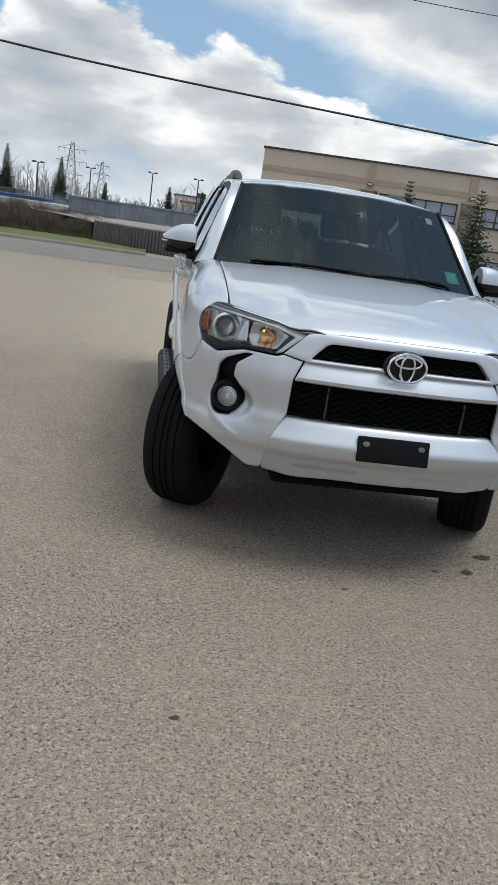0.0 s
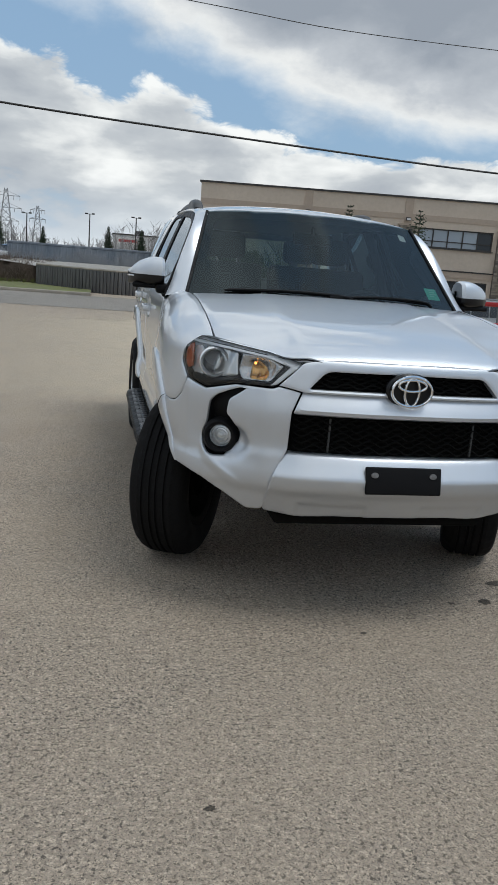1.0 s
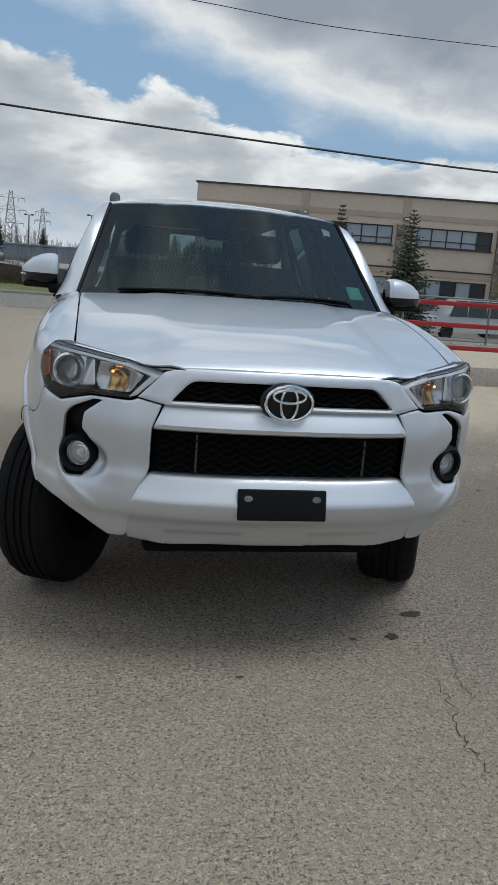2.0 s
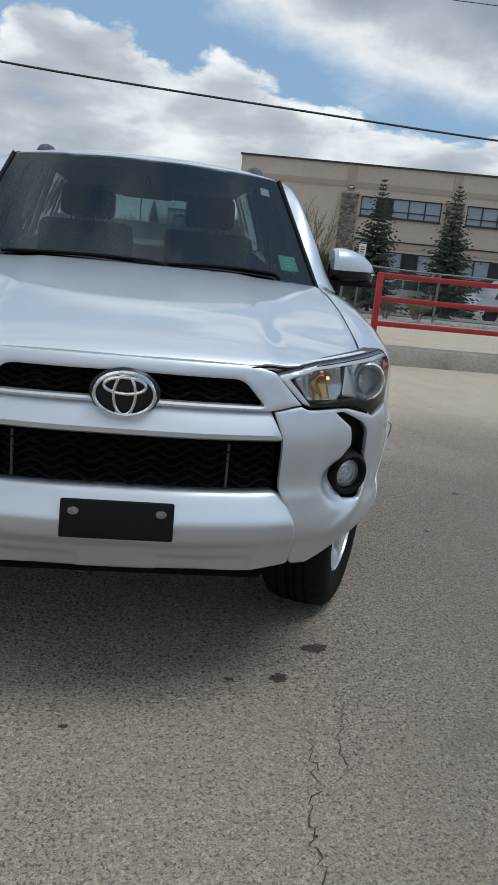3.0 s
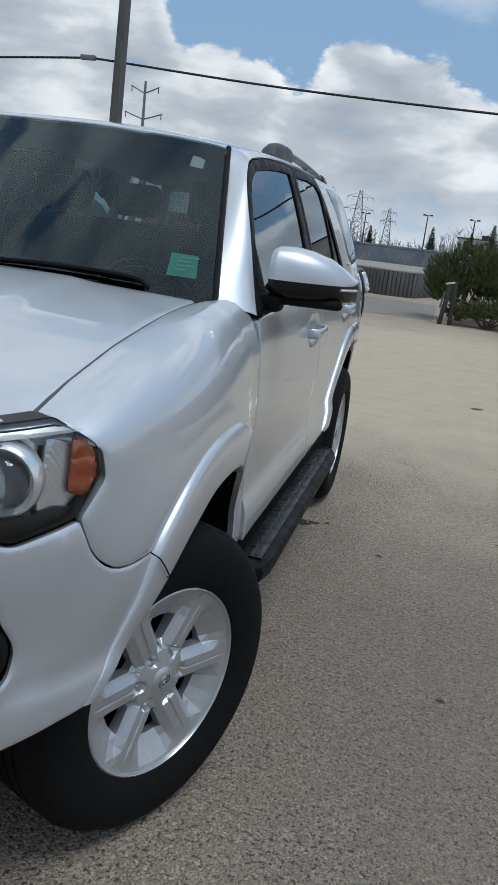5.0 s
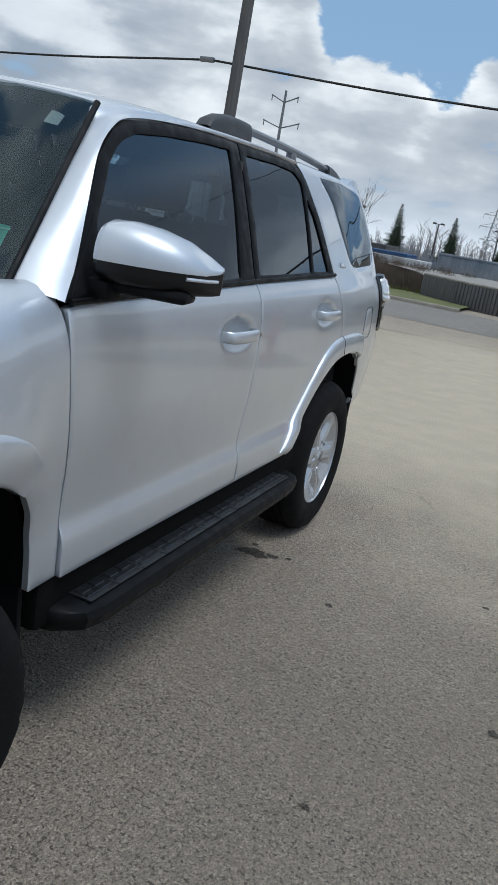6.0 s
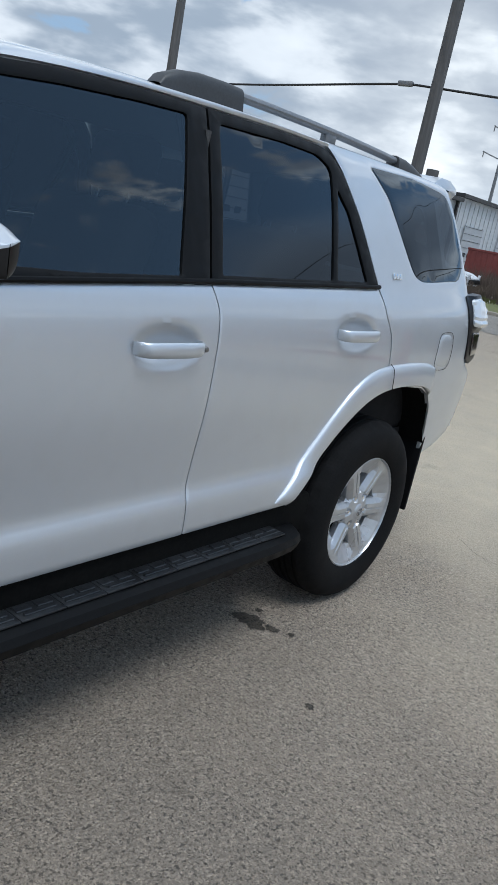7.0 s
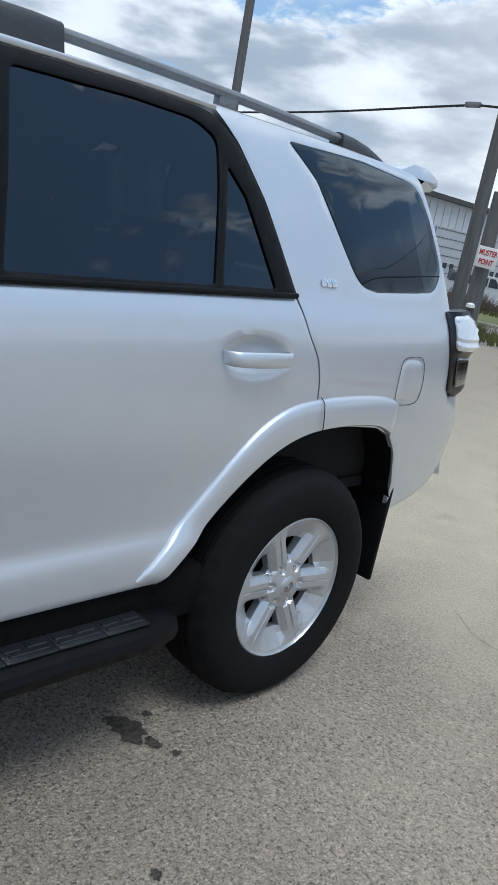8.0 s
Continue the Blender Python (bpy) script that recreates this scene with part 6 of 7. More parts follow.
def bare_tree(x, y, height, spread, seed, z=None, stems=7, buds=BUDS, name="shrub", label="bare shrub with yellow-green spring buds", group="budding shrubs"):
    rnd = random.Random(seed)
    z0 = float(lie(x, y)) if z is None else z
    t = tagged(new(name), label, "shrub" if name == "shrub" else "tree", group=group)
    t.location = (x, y, z0)
    verts, faces, bv, bf = [], [], [], []

    def limb(p, d, L, r, depth):
        q = p + d * L
        sv = np.cross(d, [.3, .5, .2])
        sv /= np.linalg.norm(sv)
        tv = np.cross(d, sv)
        b0 = len(verts)
        for c, rr in ((p, r), (q, r * .6)):
            for a in (0, 2.09, 4.19):
                verts.append(tuple(c + (sv * math.cos(a) + tv * math.sin(a)) * rr))
        faces.extend([(b0, b0 + 1, b0 + 4, b0 + 3), (b0 + 1, b0 + 2, b0 + 5, b0 + 4), (b0 + 2, b0, b0 + 3, b0 + 5)])
        if depth:
            for _ in range(3 if depth > 1 else 4):
                e = d + np.array([rnd.uniform(-1, 1), rnd.uniform(-1, 1), rnd.uniform(-.2, .7)]) * .55
                e /= np.linalg.norm(e)
                limb(p + d * L * rnd.uniform(.45, 1), e, L * rnd.uniform(.5, .75), r * .55, depth - 1)
        if depth <= 1 and buds is not None:
            for _ in range(5):
                c = p + d * L * rnd.uniform(.2, 1) + np.array([rnd.gauss(0, .02) for _ in range(3)])
                s = rnd.uniform(.015, .035)
                b1 = len(bv)
                for _k in range(3):
                    bv.append(tuple(c + np.array([rnd.uniform(-s, s) for _ in range(3)])))
                bf.append((b1, b1 + 1, b1 + 2))

    for i in range(stems):
        a = 6.283 * i / stems + rnd.uniform(-.3, .3)
        d = np.array([math.cos(a) * spread / height * .7, math.sin(a) * spread / height * .7, 1.0])
        d /= np.linalg.norm(d)
        limb(np.array([x, y, z0 - .05]), d, height * rnd.uniform(.38, .5), .012 + height * .006, 3)
    link_mesh("branchwork", verts, faces, TWIG, t, smooth=False)
    if buds is not None:
        link_mesh("buds", bv, bf, buds, t, smooth=False)


spruce(7.2, 24.0, 4.4, 1.25, 11, dense=1.15)
spruce(9.9, 24.3, 4.5, 1.25, 12, dense=1.15)
pine_bush(1.75, 18.6, 2.05, .90, .8, 21, 2000)
pine_bush(2.85, 18.9, 1.95, .85, .8, 22, 1800)
pine_bush(3.95, 18.4, 1.45, .90, .8, 23, 1700)
pine_bush(2.35, 17.5, .60, 1.0, .5, 24, 1000, 20)
pine_bush(4.9, 18.9, 1.1, .65, .6, 25, 800, 30)
bare_tree(4.9, 23.5, 3.3, 1.4, 31, stems=9)
bare_tree(14.2, 24.0, 3.0, 1.5, 32, stems=9)
bare_tree(6.6, 17.2, .8, .6, 33, stems=6)
bare_tree(5.3, 15.4, .7, .5, 35, stems=6, buds=None, label="dry leafless stems in the gravel")
bare_tree(6.0, 15.2, .8, .5, 36, stems=6, buds=None, label="dry leafless stems in the gravel")
bare_tree(4.5, 15.3, .5, .4, 37, stems=6, buds=None, label="dry leafless stems in the gravel")


def litter():
    rnd = random.Random(5)
    verts, faces = [], []
    for i in range(260):
        x, y = rnd.uniform(3.5, 12), rnd.gauss(15.1, .35)
        z = float(lie(x, y)) + .02
        s = rnd.uniform(.02, .07)
        b = len(verts)
        h = rnd.uniform(.4, 1) * s
        verts += [(x - s, y - s * .7, z), (x + s, y - s * .6, z), (x + s * .8, y + s, z), (x - s * .9, y + s * .8, z), (x - s * .5, y - s * .3, z + h), (x + s * .5, y - s * .4, z + h * .8), (x + s * .3, y + s * .5, z + h)]
        faces += [(b, b + 1, b + 5, b + 4), (b + 1, b + 2, b + 6, b + 5), (b + 2, b + 3, b + 4, b + 6), (b + 3, b, b + 4), (b + 4, b + 5, b + 6)]
    tagged(link_mesh("loose_stones", verts, faces, CONCRETE, smooth=False), "loose stones and litter along the gravel bed", "stones", kind="stuff")


litter()


# ---- office building of tan stucco ----
def office():
    b = tagged(new("office_building"), "two-storey tan stucco office building with stone piers", "building")
    origin = Vector((4.05, 40.3, -1.6))
    b.location = origin
    turn = Matrix.Translation(origin) @ Matrix.Rotation(math.atan2(-.23, 1), 4, "Z")
    top, depth, length = 7.02, 22.0, 48.0
    bays = [(6.3, 10.4), (11.65, 15.6), (16.9, 20.9), (22.1, 26.2), (27.4, 31.4), (32.7, 36.7), (38.0, 42.0)]
    rows = [(1.6, 2.95), (4.60, 5.58)]

    def put(name, size, at, mat, parent=b, bevel=0.0, label=""):
        bm = bmesh.new()
        box(bm, size, turn @ Matrix.Translation(at), bevel)
        return part(name, bm, mat, parent, label, smooth=bevel > 0)

    # front wall in strips round its openings
    zs = [0, rows[0][0], rows[0][1], rows[1][0], rows[1][1], top]
    wall = bmesh.new()
    for i in range(5):
        z0, z1 = zs[i], zs[i + 1]
        if i in (1, 3):
            xs = [0] + [v for bay in bays for v in bay] + [length]
            spans = [(xs[j], xs[j + 1]) for j in range(0, len(xs), 2)]
        else:
            spans = [(0, length)]
        for x0, x1 in spans:
            box(wall, (x1 - x0, .35, z1 - z0), turn @ Matrix.Translation(((x0 + x1) / 2, .175, (z0 + z1) / 2)))
    part("wall", wall, STUCCO, b, smooth=False)
    put("side_wall", (.35, depth, top), (.175, depth / 2 + .36, top / 2), STUCCO)
    put("side_wall", (.35, depth, top), (length - .175, depth / 2 + .36, top / 2), STUCCO)
    put("back_wall", (length, .35, top), (length / 2, depth + .55, top / 2), STUCCO)
    put("roof", (length - .8, depth - .1, .2), (length / 2, depth / 2 + .37, top - .5), DARK_METAL)
    put("parapet_cap", (length + .16, .50, .09), (length / 2, .17, top + .047), DARK_METAL)
    put("parapet_cap", (.50, depth, .09), (.17, depth / 2 + .45, top + .047), DARK_METAL)
    put("string_course", (length - 6.2, .06, .30), (length / 2 + 3.1, -.03, 3.27), STUCCO_DARK)
    put("string_course", (length - 6.2, .08, .07), (length / 2 + 3.1, -.045, 3.46), DARK_METAL)
    put("band", (length - .02, .03, .28), (length / 2, -.016, 6.08), STUCCO_DARK)
    for x in (5.72, 11.02, 16.25, 21.5, 26.8, 32.05, 37.35):
        put("upper_pilaster", (.42, .05, 1.5), (x, -.027, 6.27), STUCCO_DARK)
        lamp = put("wall_lamp", (.26, .2, .16), (x, -.14, 5.95), DARK_METAL, bevel=.02)
        put("diffuser", (.2, .03, .1), (x, -.257, 5.93), WHITE_PAPER, lamp)
        pier = put("stone_pier", (.86, .22, 5.62), (x, -.115, 2.81), STONE_BACK)
        put("pier_cap", (.96, .30, .09), (x, -.13, 5.665), STUCCO_DARK, pier)
        rnd = random.Random(int(x * 10))
        verts, faces = [], []
        z = 1.2
        while z < 5.56:
            h = rnd.uniform(.05, .12)
            xx = -.43
            while xx < .42:
                wd = min(rnd.uniform(.10, .30), .43 - xx)
                d = rnd.uniform(.005, .035)
                if wd > .04:
                    k = len(verts)
                    for px, pz in ((xx + .005, z + .005), (xx + wd - .005, z + .005), (xx + wd - .005, z + h - .005), (xx + .005, z + h - .005)):
                        verts.append(turn @ Vector((x + px, -.227, pz)))
                        verts.append(turn @ Vector((x + px, -.227 - d, pz)))
                    faces += [(k + 1, k + 3, k + 5, k + 7), (k, k + 1, k + 7, k + 6), (k + 2, k + 3, k + 1, k), (k + 4, k + 5, k + 3, k + 2), (k + 6, k + 7, k + 5, k + 4)]
                xx += wd
            z += h
        ob = link_mesh("stone_facing", verts, faces, STONE, pier, smooth=False)
        ob["kind"] = "stuff"
    rnd = random.Random(9)
    for x0, x1 in bays:
        for z0, z1 in rows:
            win = put("window", (x1 - x0, .06, .06), ((x0 + x1) / 2, .10, z0 + .03), DARK_METAL)
            put("frame", (x1 - x0, .08, .06), ((x0 + x1) / 2, .10, z1 - .03), DARK_METAL, win)
            n = 5
            for i in range(n + 1):
                xx = x0 + (x1 - x0) * i / n
                put("mullion", (.06, .07, z1 - z0 - .124), (min(max(xx, x0 + .031), x1 - .031), .10, (z0 + z1) / 2), DARK_METAL, win)
            put("transom", (x1 - x0 - .13, .05, .05), ((x0 + x1) / 2, .10, z0 + .34), DARK_METAL, win)
            for i in range(n):
                xx = x0 + (x1 - x0) * (i + .5) / n
                put("pane", ((x1 - x0) / n - .062, .02, z1 - z0 - .12), (xx, .14, (z0 + z1) / 2), WINDOW_PALE if rnd.random() < .7 else WINDOW, win)
            put("sill", (x1 - x0 + .1, .14, .05), ((x0 + x1) / 2, -.03, z0 - .027), DARK_METAL, win)
    bm = bmesh.new()
    rod(bm, turn @ Vector((15.0, 3, top - .4)), turn @ Vector((15.0, 3, top + .35)), .10)
    part("roof_vent", bm, GALV, b)


def stone_material(name, dark, light):
    m = material(name, light, 0.9)
    net, bsdf = shade(m)
    isl = net.n("ShaderNodeNewGeometry").outputs["Random Per Island"]
    p = place(net)
    col = net.ramp(isl, [(0.0, dark), (0.35, (0.20, 0.17, 0.14)), (0.7, (0.30, 0.26, 0.21)), (1.0, light)])
    col = net.mix(net.range(net.noise(p, 18, 4), 0.3, 0.7, 0, 0.35), col, (*dark, 1))
    net.tree.links.new(col, bsdf.inputs["Base Color"])
    bump(net, bsdf, net.noise(p, 30, 5), 0.4, 0.01)
    return m


STONE = stone_material("mixed_ledge_stone", (0.11, 0.095, 0.08), (0.42, 0.37, 0.30))
STONE_BACK = speckled("pier_mortar", (0.14, 0.12, 0.10), (0.22, 0.20, 0.17), 20, 0.9, 0.3, 0.01)
office()


# ---- poles, cables, sign ----
def utility_pole(x, y, h, r, lean=(0, 0), arm=False):
    p = tagged(new("utility_pole"), "weathered grey wooden utility pole", "utility pole", group="utility poles")
    p.location = (x, y, 0)
    pts = [(x + lean[0] * u, y + lean[1] * u, -.2 + (h + .2) * u) for u in np.linspace(0, 1, 8)]
    tube("shaft", pts, [r * (1.08 - .30 * u) for u in np.linspace(0, 1, 8)], WOOD, p, seg=14)
    if arm:
        bm = bmesh.new()
        box(bm, (2.2, .09, .11), Matrix.Translation((x + lean[0], y + lean[1] - .12, h - .5)), .01)
        part("crossarm", bm, WOOD, p)
        for d in (-.95, 0, .95):
            bm = bmesh.new()
            rod(bm, (x + lean[0] + d, y - .12, h - .45), (x + lean[0] + d, y - .12, h - .28), .03, .05, 10)
            part("insulator", bm, STEEL, p)


utility_pole(-7.75, 19.5, 11.5, .165, (.18, 0), True)
utility_pole(-16.2, 18.9, 11.0, .15, (.0, 0), True)
utility_pole(-6.75, 18.5, 3.25, .19, (.02, 0))


def cable(name, points, r, label):
    ob = tube(name, points, r, WIRE, seg=6, smooth_n=10)
    tagged(ob, label, "cable", group="overhead cables")


cable("overhead_cable", [(-60, 20.1, 5.3), (-38, 20.1, 4.75), (-17.2, 20.0, 4.97), (-8.5, 19.6, 5.29)], .030, "thick black overhead cable between poles")
cable("overhead_cable", [(-8.5, 19.6, 5.29), (-3.2, 19.95, 5.00), (3.2, 20.1, 4.81), (10.7, 20.1, 4.64), (18, 20.1, 4.72), (40, 20.1, 6.0)], .030, "thick black overhead cable between poles")
cable("overhead_wire", [(-8, 19.6, 8.6), (1.4, 20.1, 8.11), (10.2, 20.1, 8.0), (40, 20.1, 9.0)], .011, "thin black overhead wire between poles")
cable("overhead_wire", [(-8, 19.4, 10.9), (-16.2, 18.8, 10.4), (-60, 16.0, 11.5)], .010, "thin black overhead wire between poles")
cable("overhead_wire", [(-8.8, 19.4, 10.9), (-17.0, 18.8, 10.45), (-60, 17.0, 11.2)], .010, "thin black overhead wire between poles")
bm = bmesh.new()
box(bm, (.42, .11, .13), Matrix.Translation((-8.6, 19.58, 5.29)), .03)
tagged(part("splice_case", bm, GALV), "grey splice case hung on the overhead cable", "cable box")


def muster_sign():
    s = tagged(new("sign_board"), "white sign with red capital letters on a wooden post", "sign")
    s.location = (-6.55, 18.25, 1.6)
    turn = Matrix.Translation((-6.55, 18.27, 1.825)) @ Matrix.Rotation(radians(26), 4, "Z") @ Matrix.Rotation(radians(4), 4, "Y")
    bm = bmesh.new()
    box(bm, (.46, .015, .46), turn, .004)
    board = part("board", bm, WHITE_PAPER, s)
    for text, z in (("MUSTER", .045), ("POINT", -.155)):
        cu = bpy.data.curves.new("letters", "FONT")
        cu.body, cu.size, cu.align_x, cu.extrude, cu.offset = text, .135, "CENTER", .002, .004
        tmp = new("letters", cu)
        dg = bpy.context.evaluated_depsgraph_get()
        me = bpy.data.meshes.new_from_object(tmp.evaluated_get(dg))
        bpy.data.objects.remove(tmp)
        me.transform(turn @ Matrix.Translation((0, -.011, z)) @ Matrix.Rotation(math.pi / 2, 4, "X") @ Matrix.Diagonal((.80, 1.25, 1, 1)))
        me.materials.clear()
        me.materials.append(RED_PAINT)
        ob = hang(new("letters", me), s, "red capital letters")


muster_sign()


def bollard(x, y, h, r=.085):
    b = tagged(new("bollard"), "black steel bollard with a pale cap", "bollard")
    b.location = (x, y, 0)
    bm = bmesh.new()
    rod(bm, (x, y, -.05), (x, y, h), r, seg=16)
    part("tube", bm, DARK_METAL, b)
    bm = bmesh.new()
    lathe(bm, [(r + .004, 0), (r + .004, .06), (r * .6, .09), (0, .10)], Matrix.Translation((x, y, h - .05)) @ Matrix.Rotation(-math.pi / 2, 4, "Y"), 16)
    part("cap", bm, WHITE_PAPER, b)


bollard(-5.75, 16.6, .82)


def black_gate():
    g = tagged(new("swing_gate"), "black steel swing gate folded open beside the bushes", "gate")
    g.location = (1.42, 17.1, 0)
    for dx, dy, h in ((0, 0, .86), (.16, .10, .93)):
        bm = bmesh.new()
        box(bm, (.10, .10, h), Matrix.Translation((1.40 + dx, 17.1 + dy, h / 2)) @ Euler((0, radians(7 - 50 * dx), 0)).to_matrix().to_4x4(), .01)
        part("post", bm, DARK_METAL, g)
    for z in (.62, .30):
        tube("rail", [(1.50, 17.2, z), (1.95, 17.3, z * .8), (2.5, 17.2, z * .5)], .022, DARK_METAL, g)
    bm = bmesh.new()
    box(bm, (.20, .05, .035), Matrix.Translation((1.44, 17.06, .90)) @ Euler((0, radians(-14), 0)).to_matrix().to_4x4(), .008)
    part("cap", bm, WHITE_PAPER, g)
    bm = bmesh.new()
    rod(bm, (1.30, 17.1, .35), (1.36, 17.08, .70), .022, seg=8)
    part("latch_chain", bm, STEEL, g)


black_gate()


# ---- low ribbed retaining wall with a raised yard ----
def retaining_wall():
    wall = tagged(new("retaining_wall"), "low ribbed timber retaining wall holding a raised yard", "wall", kind="structure")
    wall.location = (-1, 24, 0)
    line = even([(-3.4, 27.6), (-1.95, 26.0), (-.55, 25.2), (.35, 25.5), (1.3, 29.0), (2.1, 33.0)], 92)
    for a, b in zip(line, line[1:]):
        d = Vector((*(b - a), 0))
        m = Matrix.Translation((*(a + b) / 2, .37)) @ Matrix.Rotation(math.atan2(d.y, d.x), 4, "Z")
        bm = bmesh.new()
        box(bm, (d.length * .86, .09, .80), m, .012)
        part("plank", bm, WOOD, wall)
    pts = [(*p, .80) for p in line]
    tube("coping", pts, .045, CONCRETE, wall, seg=6)
    top = [(-1.95, 26.08, .72), (-.55, 25.28, .72), (.32, 25.58, .72), (1.25, 29.0, .72), (2.05, 33.0, .72), (2.05, 42, .72), (-10, 42, .72), (-5, 33, .72), (-3.35, 27.7, .72)]
    tagged(link_mesh("raised_yard", top, [tuple(range(9))], GRAVEL, smooth=False), "raised gravel yard behind the retaining wall", "yard", kind="structure")


retaining_wall()


# ---- white warehouse ----
def warehouse():
    w_ = tagged(new("warehouse"), "long white metal-clad warehouse with dark roof edge", "building")
    w_.location = (-26, 60, 0)

    def put(name, size, at, mat, parent=w_, bevel=0.0):
        bm = bmesh.new()
        box(bm, size, Matrix.Translation(at), bevel)
        return part(name, bm, mat, parent, smooth=False)

    for y0, y1, h in ((30, 62, 5.5), (62, 84, 5.9), (84, 97, 5.4)):
        put("wall", (14, y1 - y0 - .02, h), (-33.2, (y0 + y1) / 2, h / 2), WHITE_METAL)
        put("roof_edge", (14.5, y1 - y0 + .1, .28), (-33.0, (y0 + y1) / 2, h + .14), DARK_METAL)
        put("downpipe", (.22, .22, h), (-26.05, y1 - .4, h / 2), DARK_METAL)
        for y in np.arange(y0 + .6, y1 - .5, .9):
            put("cladding_rib", (.05, .09, h - .9), (-26.17, y, (h + .9) / 2 - .2), WHITE_METAL)
        for y in np.arange(y0 + 4, y1 - 3, 7.5):
            door = put("overhead_door", (.10, 3.8, 3.9), (-26.10, y, 1.95), CLAD_DOOR)
            for z in np.arange(.5, 3.9, .55):
                put("door_joint", (.03, 3.7, .03), (-26.04, y, z), DARK_METAL, door)
            for d in (-.9, 0, .9):
                put("door_light", (.03, .5, .34), (-26.035, y + d, 1.55), WINDOW, door)
    put("awning", (1.1, 3, .16), (-25.6, 84.5, 3.3), DARK_METAL)


CLAD_DOOR = speckled("grey_overhead_door", (0.40, 0.41, 0.42), (0.48, 0.49, 0.50), 2, 0.6, 0.0)
warehouse()


# ---- parked vehicles far off ----
def far_car(x, y, z, heading, length, height, kind_name, label, roofline, paint=CAR_GREY):
    """A plain parked car: body with sloped screens, dark windows, wheels, lamps."""
    c = tagged(new(kind_name), label, "car", group="parked vehicles")
    m = Matrix.Translation((x, y, z)) @ Matrix.Rotation(heading, 4, "Z")
    c.matrix_basis = m
    L, W, H = length / 2, .90, height
    low = [(-L, .45), (-L + .05, .30), (L - .1, .30), (L, .45), (L, .62), (L * .93, .80)]
    outline = low[:5] + roofline + [(-L + .02, .75)]
    rows = []
    for k, inset in ((-1, 0.10), (-.93, .0), (0, -.02), (.93, 0), (1, .10)):
        rows.append([m @ Vector((px, k * W * (1 - .14 * max(0, pz - .95)), pz)) for px, pz in outline])
    bm = bmesh.new()
    vs = [[bm.verts.new(v) for v in r] for r in rows]
    n = len(outline)
    for a, b in zip(vs, vs[1:]):
        for j in range(n):
            bm.faces.new((a[j], a[(j + 1) % n], b[(j + 1) % n], b[j]))
    bm.faces.new(vs[0])
    bm.faces.new(vs[-1][::-1])
    part("body", bm, paint, c)
    zb, zt = .95, H - .12
    glass_line = [p for p in roofline if p[1] > .93]
    xs = [p[0] for p in glass_line]
    x0, x1 = min(xs), max(xs)
    n = 4
    for k in (-1, 1):
        for i in range(n):
            a, b = x0 + .18 + (x1 - x0 - .7) * i / n, x0 + .18 + (x1 - x0 - .7) * (i + 1) / n - .06
            yb, yt = k * (W * (1 - .14 * 0) + .012), k * (W * (1 - .14 * (zt - .95)) + .012)
            vv = [m @ Vector(q) for q in ((a, yb, zb), (b, yb, zb), (b - (.0 if i < n - 1 else .3), yt, zt), (a + (.15 if i == 0 else 0), yt, zt))]
            link_mesh("window_pane", vv, [(0, 1, 2, 3)], WINDOW, c, smooth=False)
        for wx in (-L + .85, L - .85):
            bm = bmesh.new()
            lathe(bm, [(.0, .09), (.20, .09), (.215, .10), (.31, .10), (.33, .07), (.33, -.07), (0, -.07)], m @ Matrix.Translation((wx, k * (W - .08), .33)) @ Matrix.Rotation(math.pi / 2 * k, 4, "Z"), 24)
            part("wheel", bm, RUBBER, c)
        for lx, mat in ((-L + .03, RED_LENS), (L - .04, TAIL_LENS)):
            bm = bmesh.new()
            box(bm, (.10, .16, .24), m @ Matrix.Translation((lx, k * (W - .10), .82 if mat is RED_LENS else .66)), .02)
            part("lamp", bm, mat, c)
    bm = bmesh.new()
    box(bm, (.04, 1.3, .45), m @ Matrix.Translation((-L + .12, 0, 1.18)), .02)
    part("rear_window", bm, WINDOW, c)
    for s in (-1, 1):
        bm = bmesh.new()
        box(bm, (.14, 1.72, .20), m @ Matrix.Translation((s * (L - .02), 0, .48)), .05)
        part("bumper", bm, SATIN_BLACK, c)


VAN = [(2.1, .95), (1.35, 1.08), (.55, 1.62), (.2, 1.72), (-1.9, 1.70), (-2.2, 1.55), (-2.38, 1.0)]
SEDAN = [(1.9, .80), (.85, .95), (.15, 1.36), (-.9, 1.38), (-1.65, 1.02), (-2.2, .98)]
far_car(14.9, 29.5, float(lie(14.9, 29.5)) + .03, radians(189), 4.8, 1.74, "minivan", "silver minivan parked behind the fence", VAN)
far_car(9.0, 27.5, float(lie(9, 27.5)) + .03, radians(170), 4.5, 1.4, "sedan", "pale silver sedan parked by the building", SEDAN)
far_car(20.5, 31.0, float(lie(20.5, 31)) + .03, radians(5), 4.5, 1.4, "sedan", "pale silver sedan parked by the building", SEDAN)
far_car(-13.5, 33.0, .03, radians(8), 4.6, 1.42, "sedan", "white sedan parked in a storage yard", SEDAN, WHITE_METAL)
far_car(-6.2, 52.0, .03, radians(12), 4.6, 1.42, "sedan", "dark blue sedan parked in a storage yard", SEDAN, BLUE_SHEET)


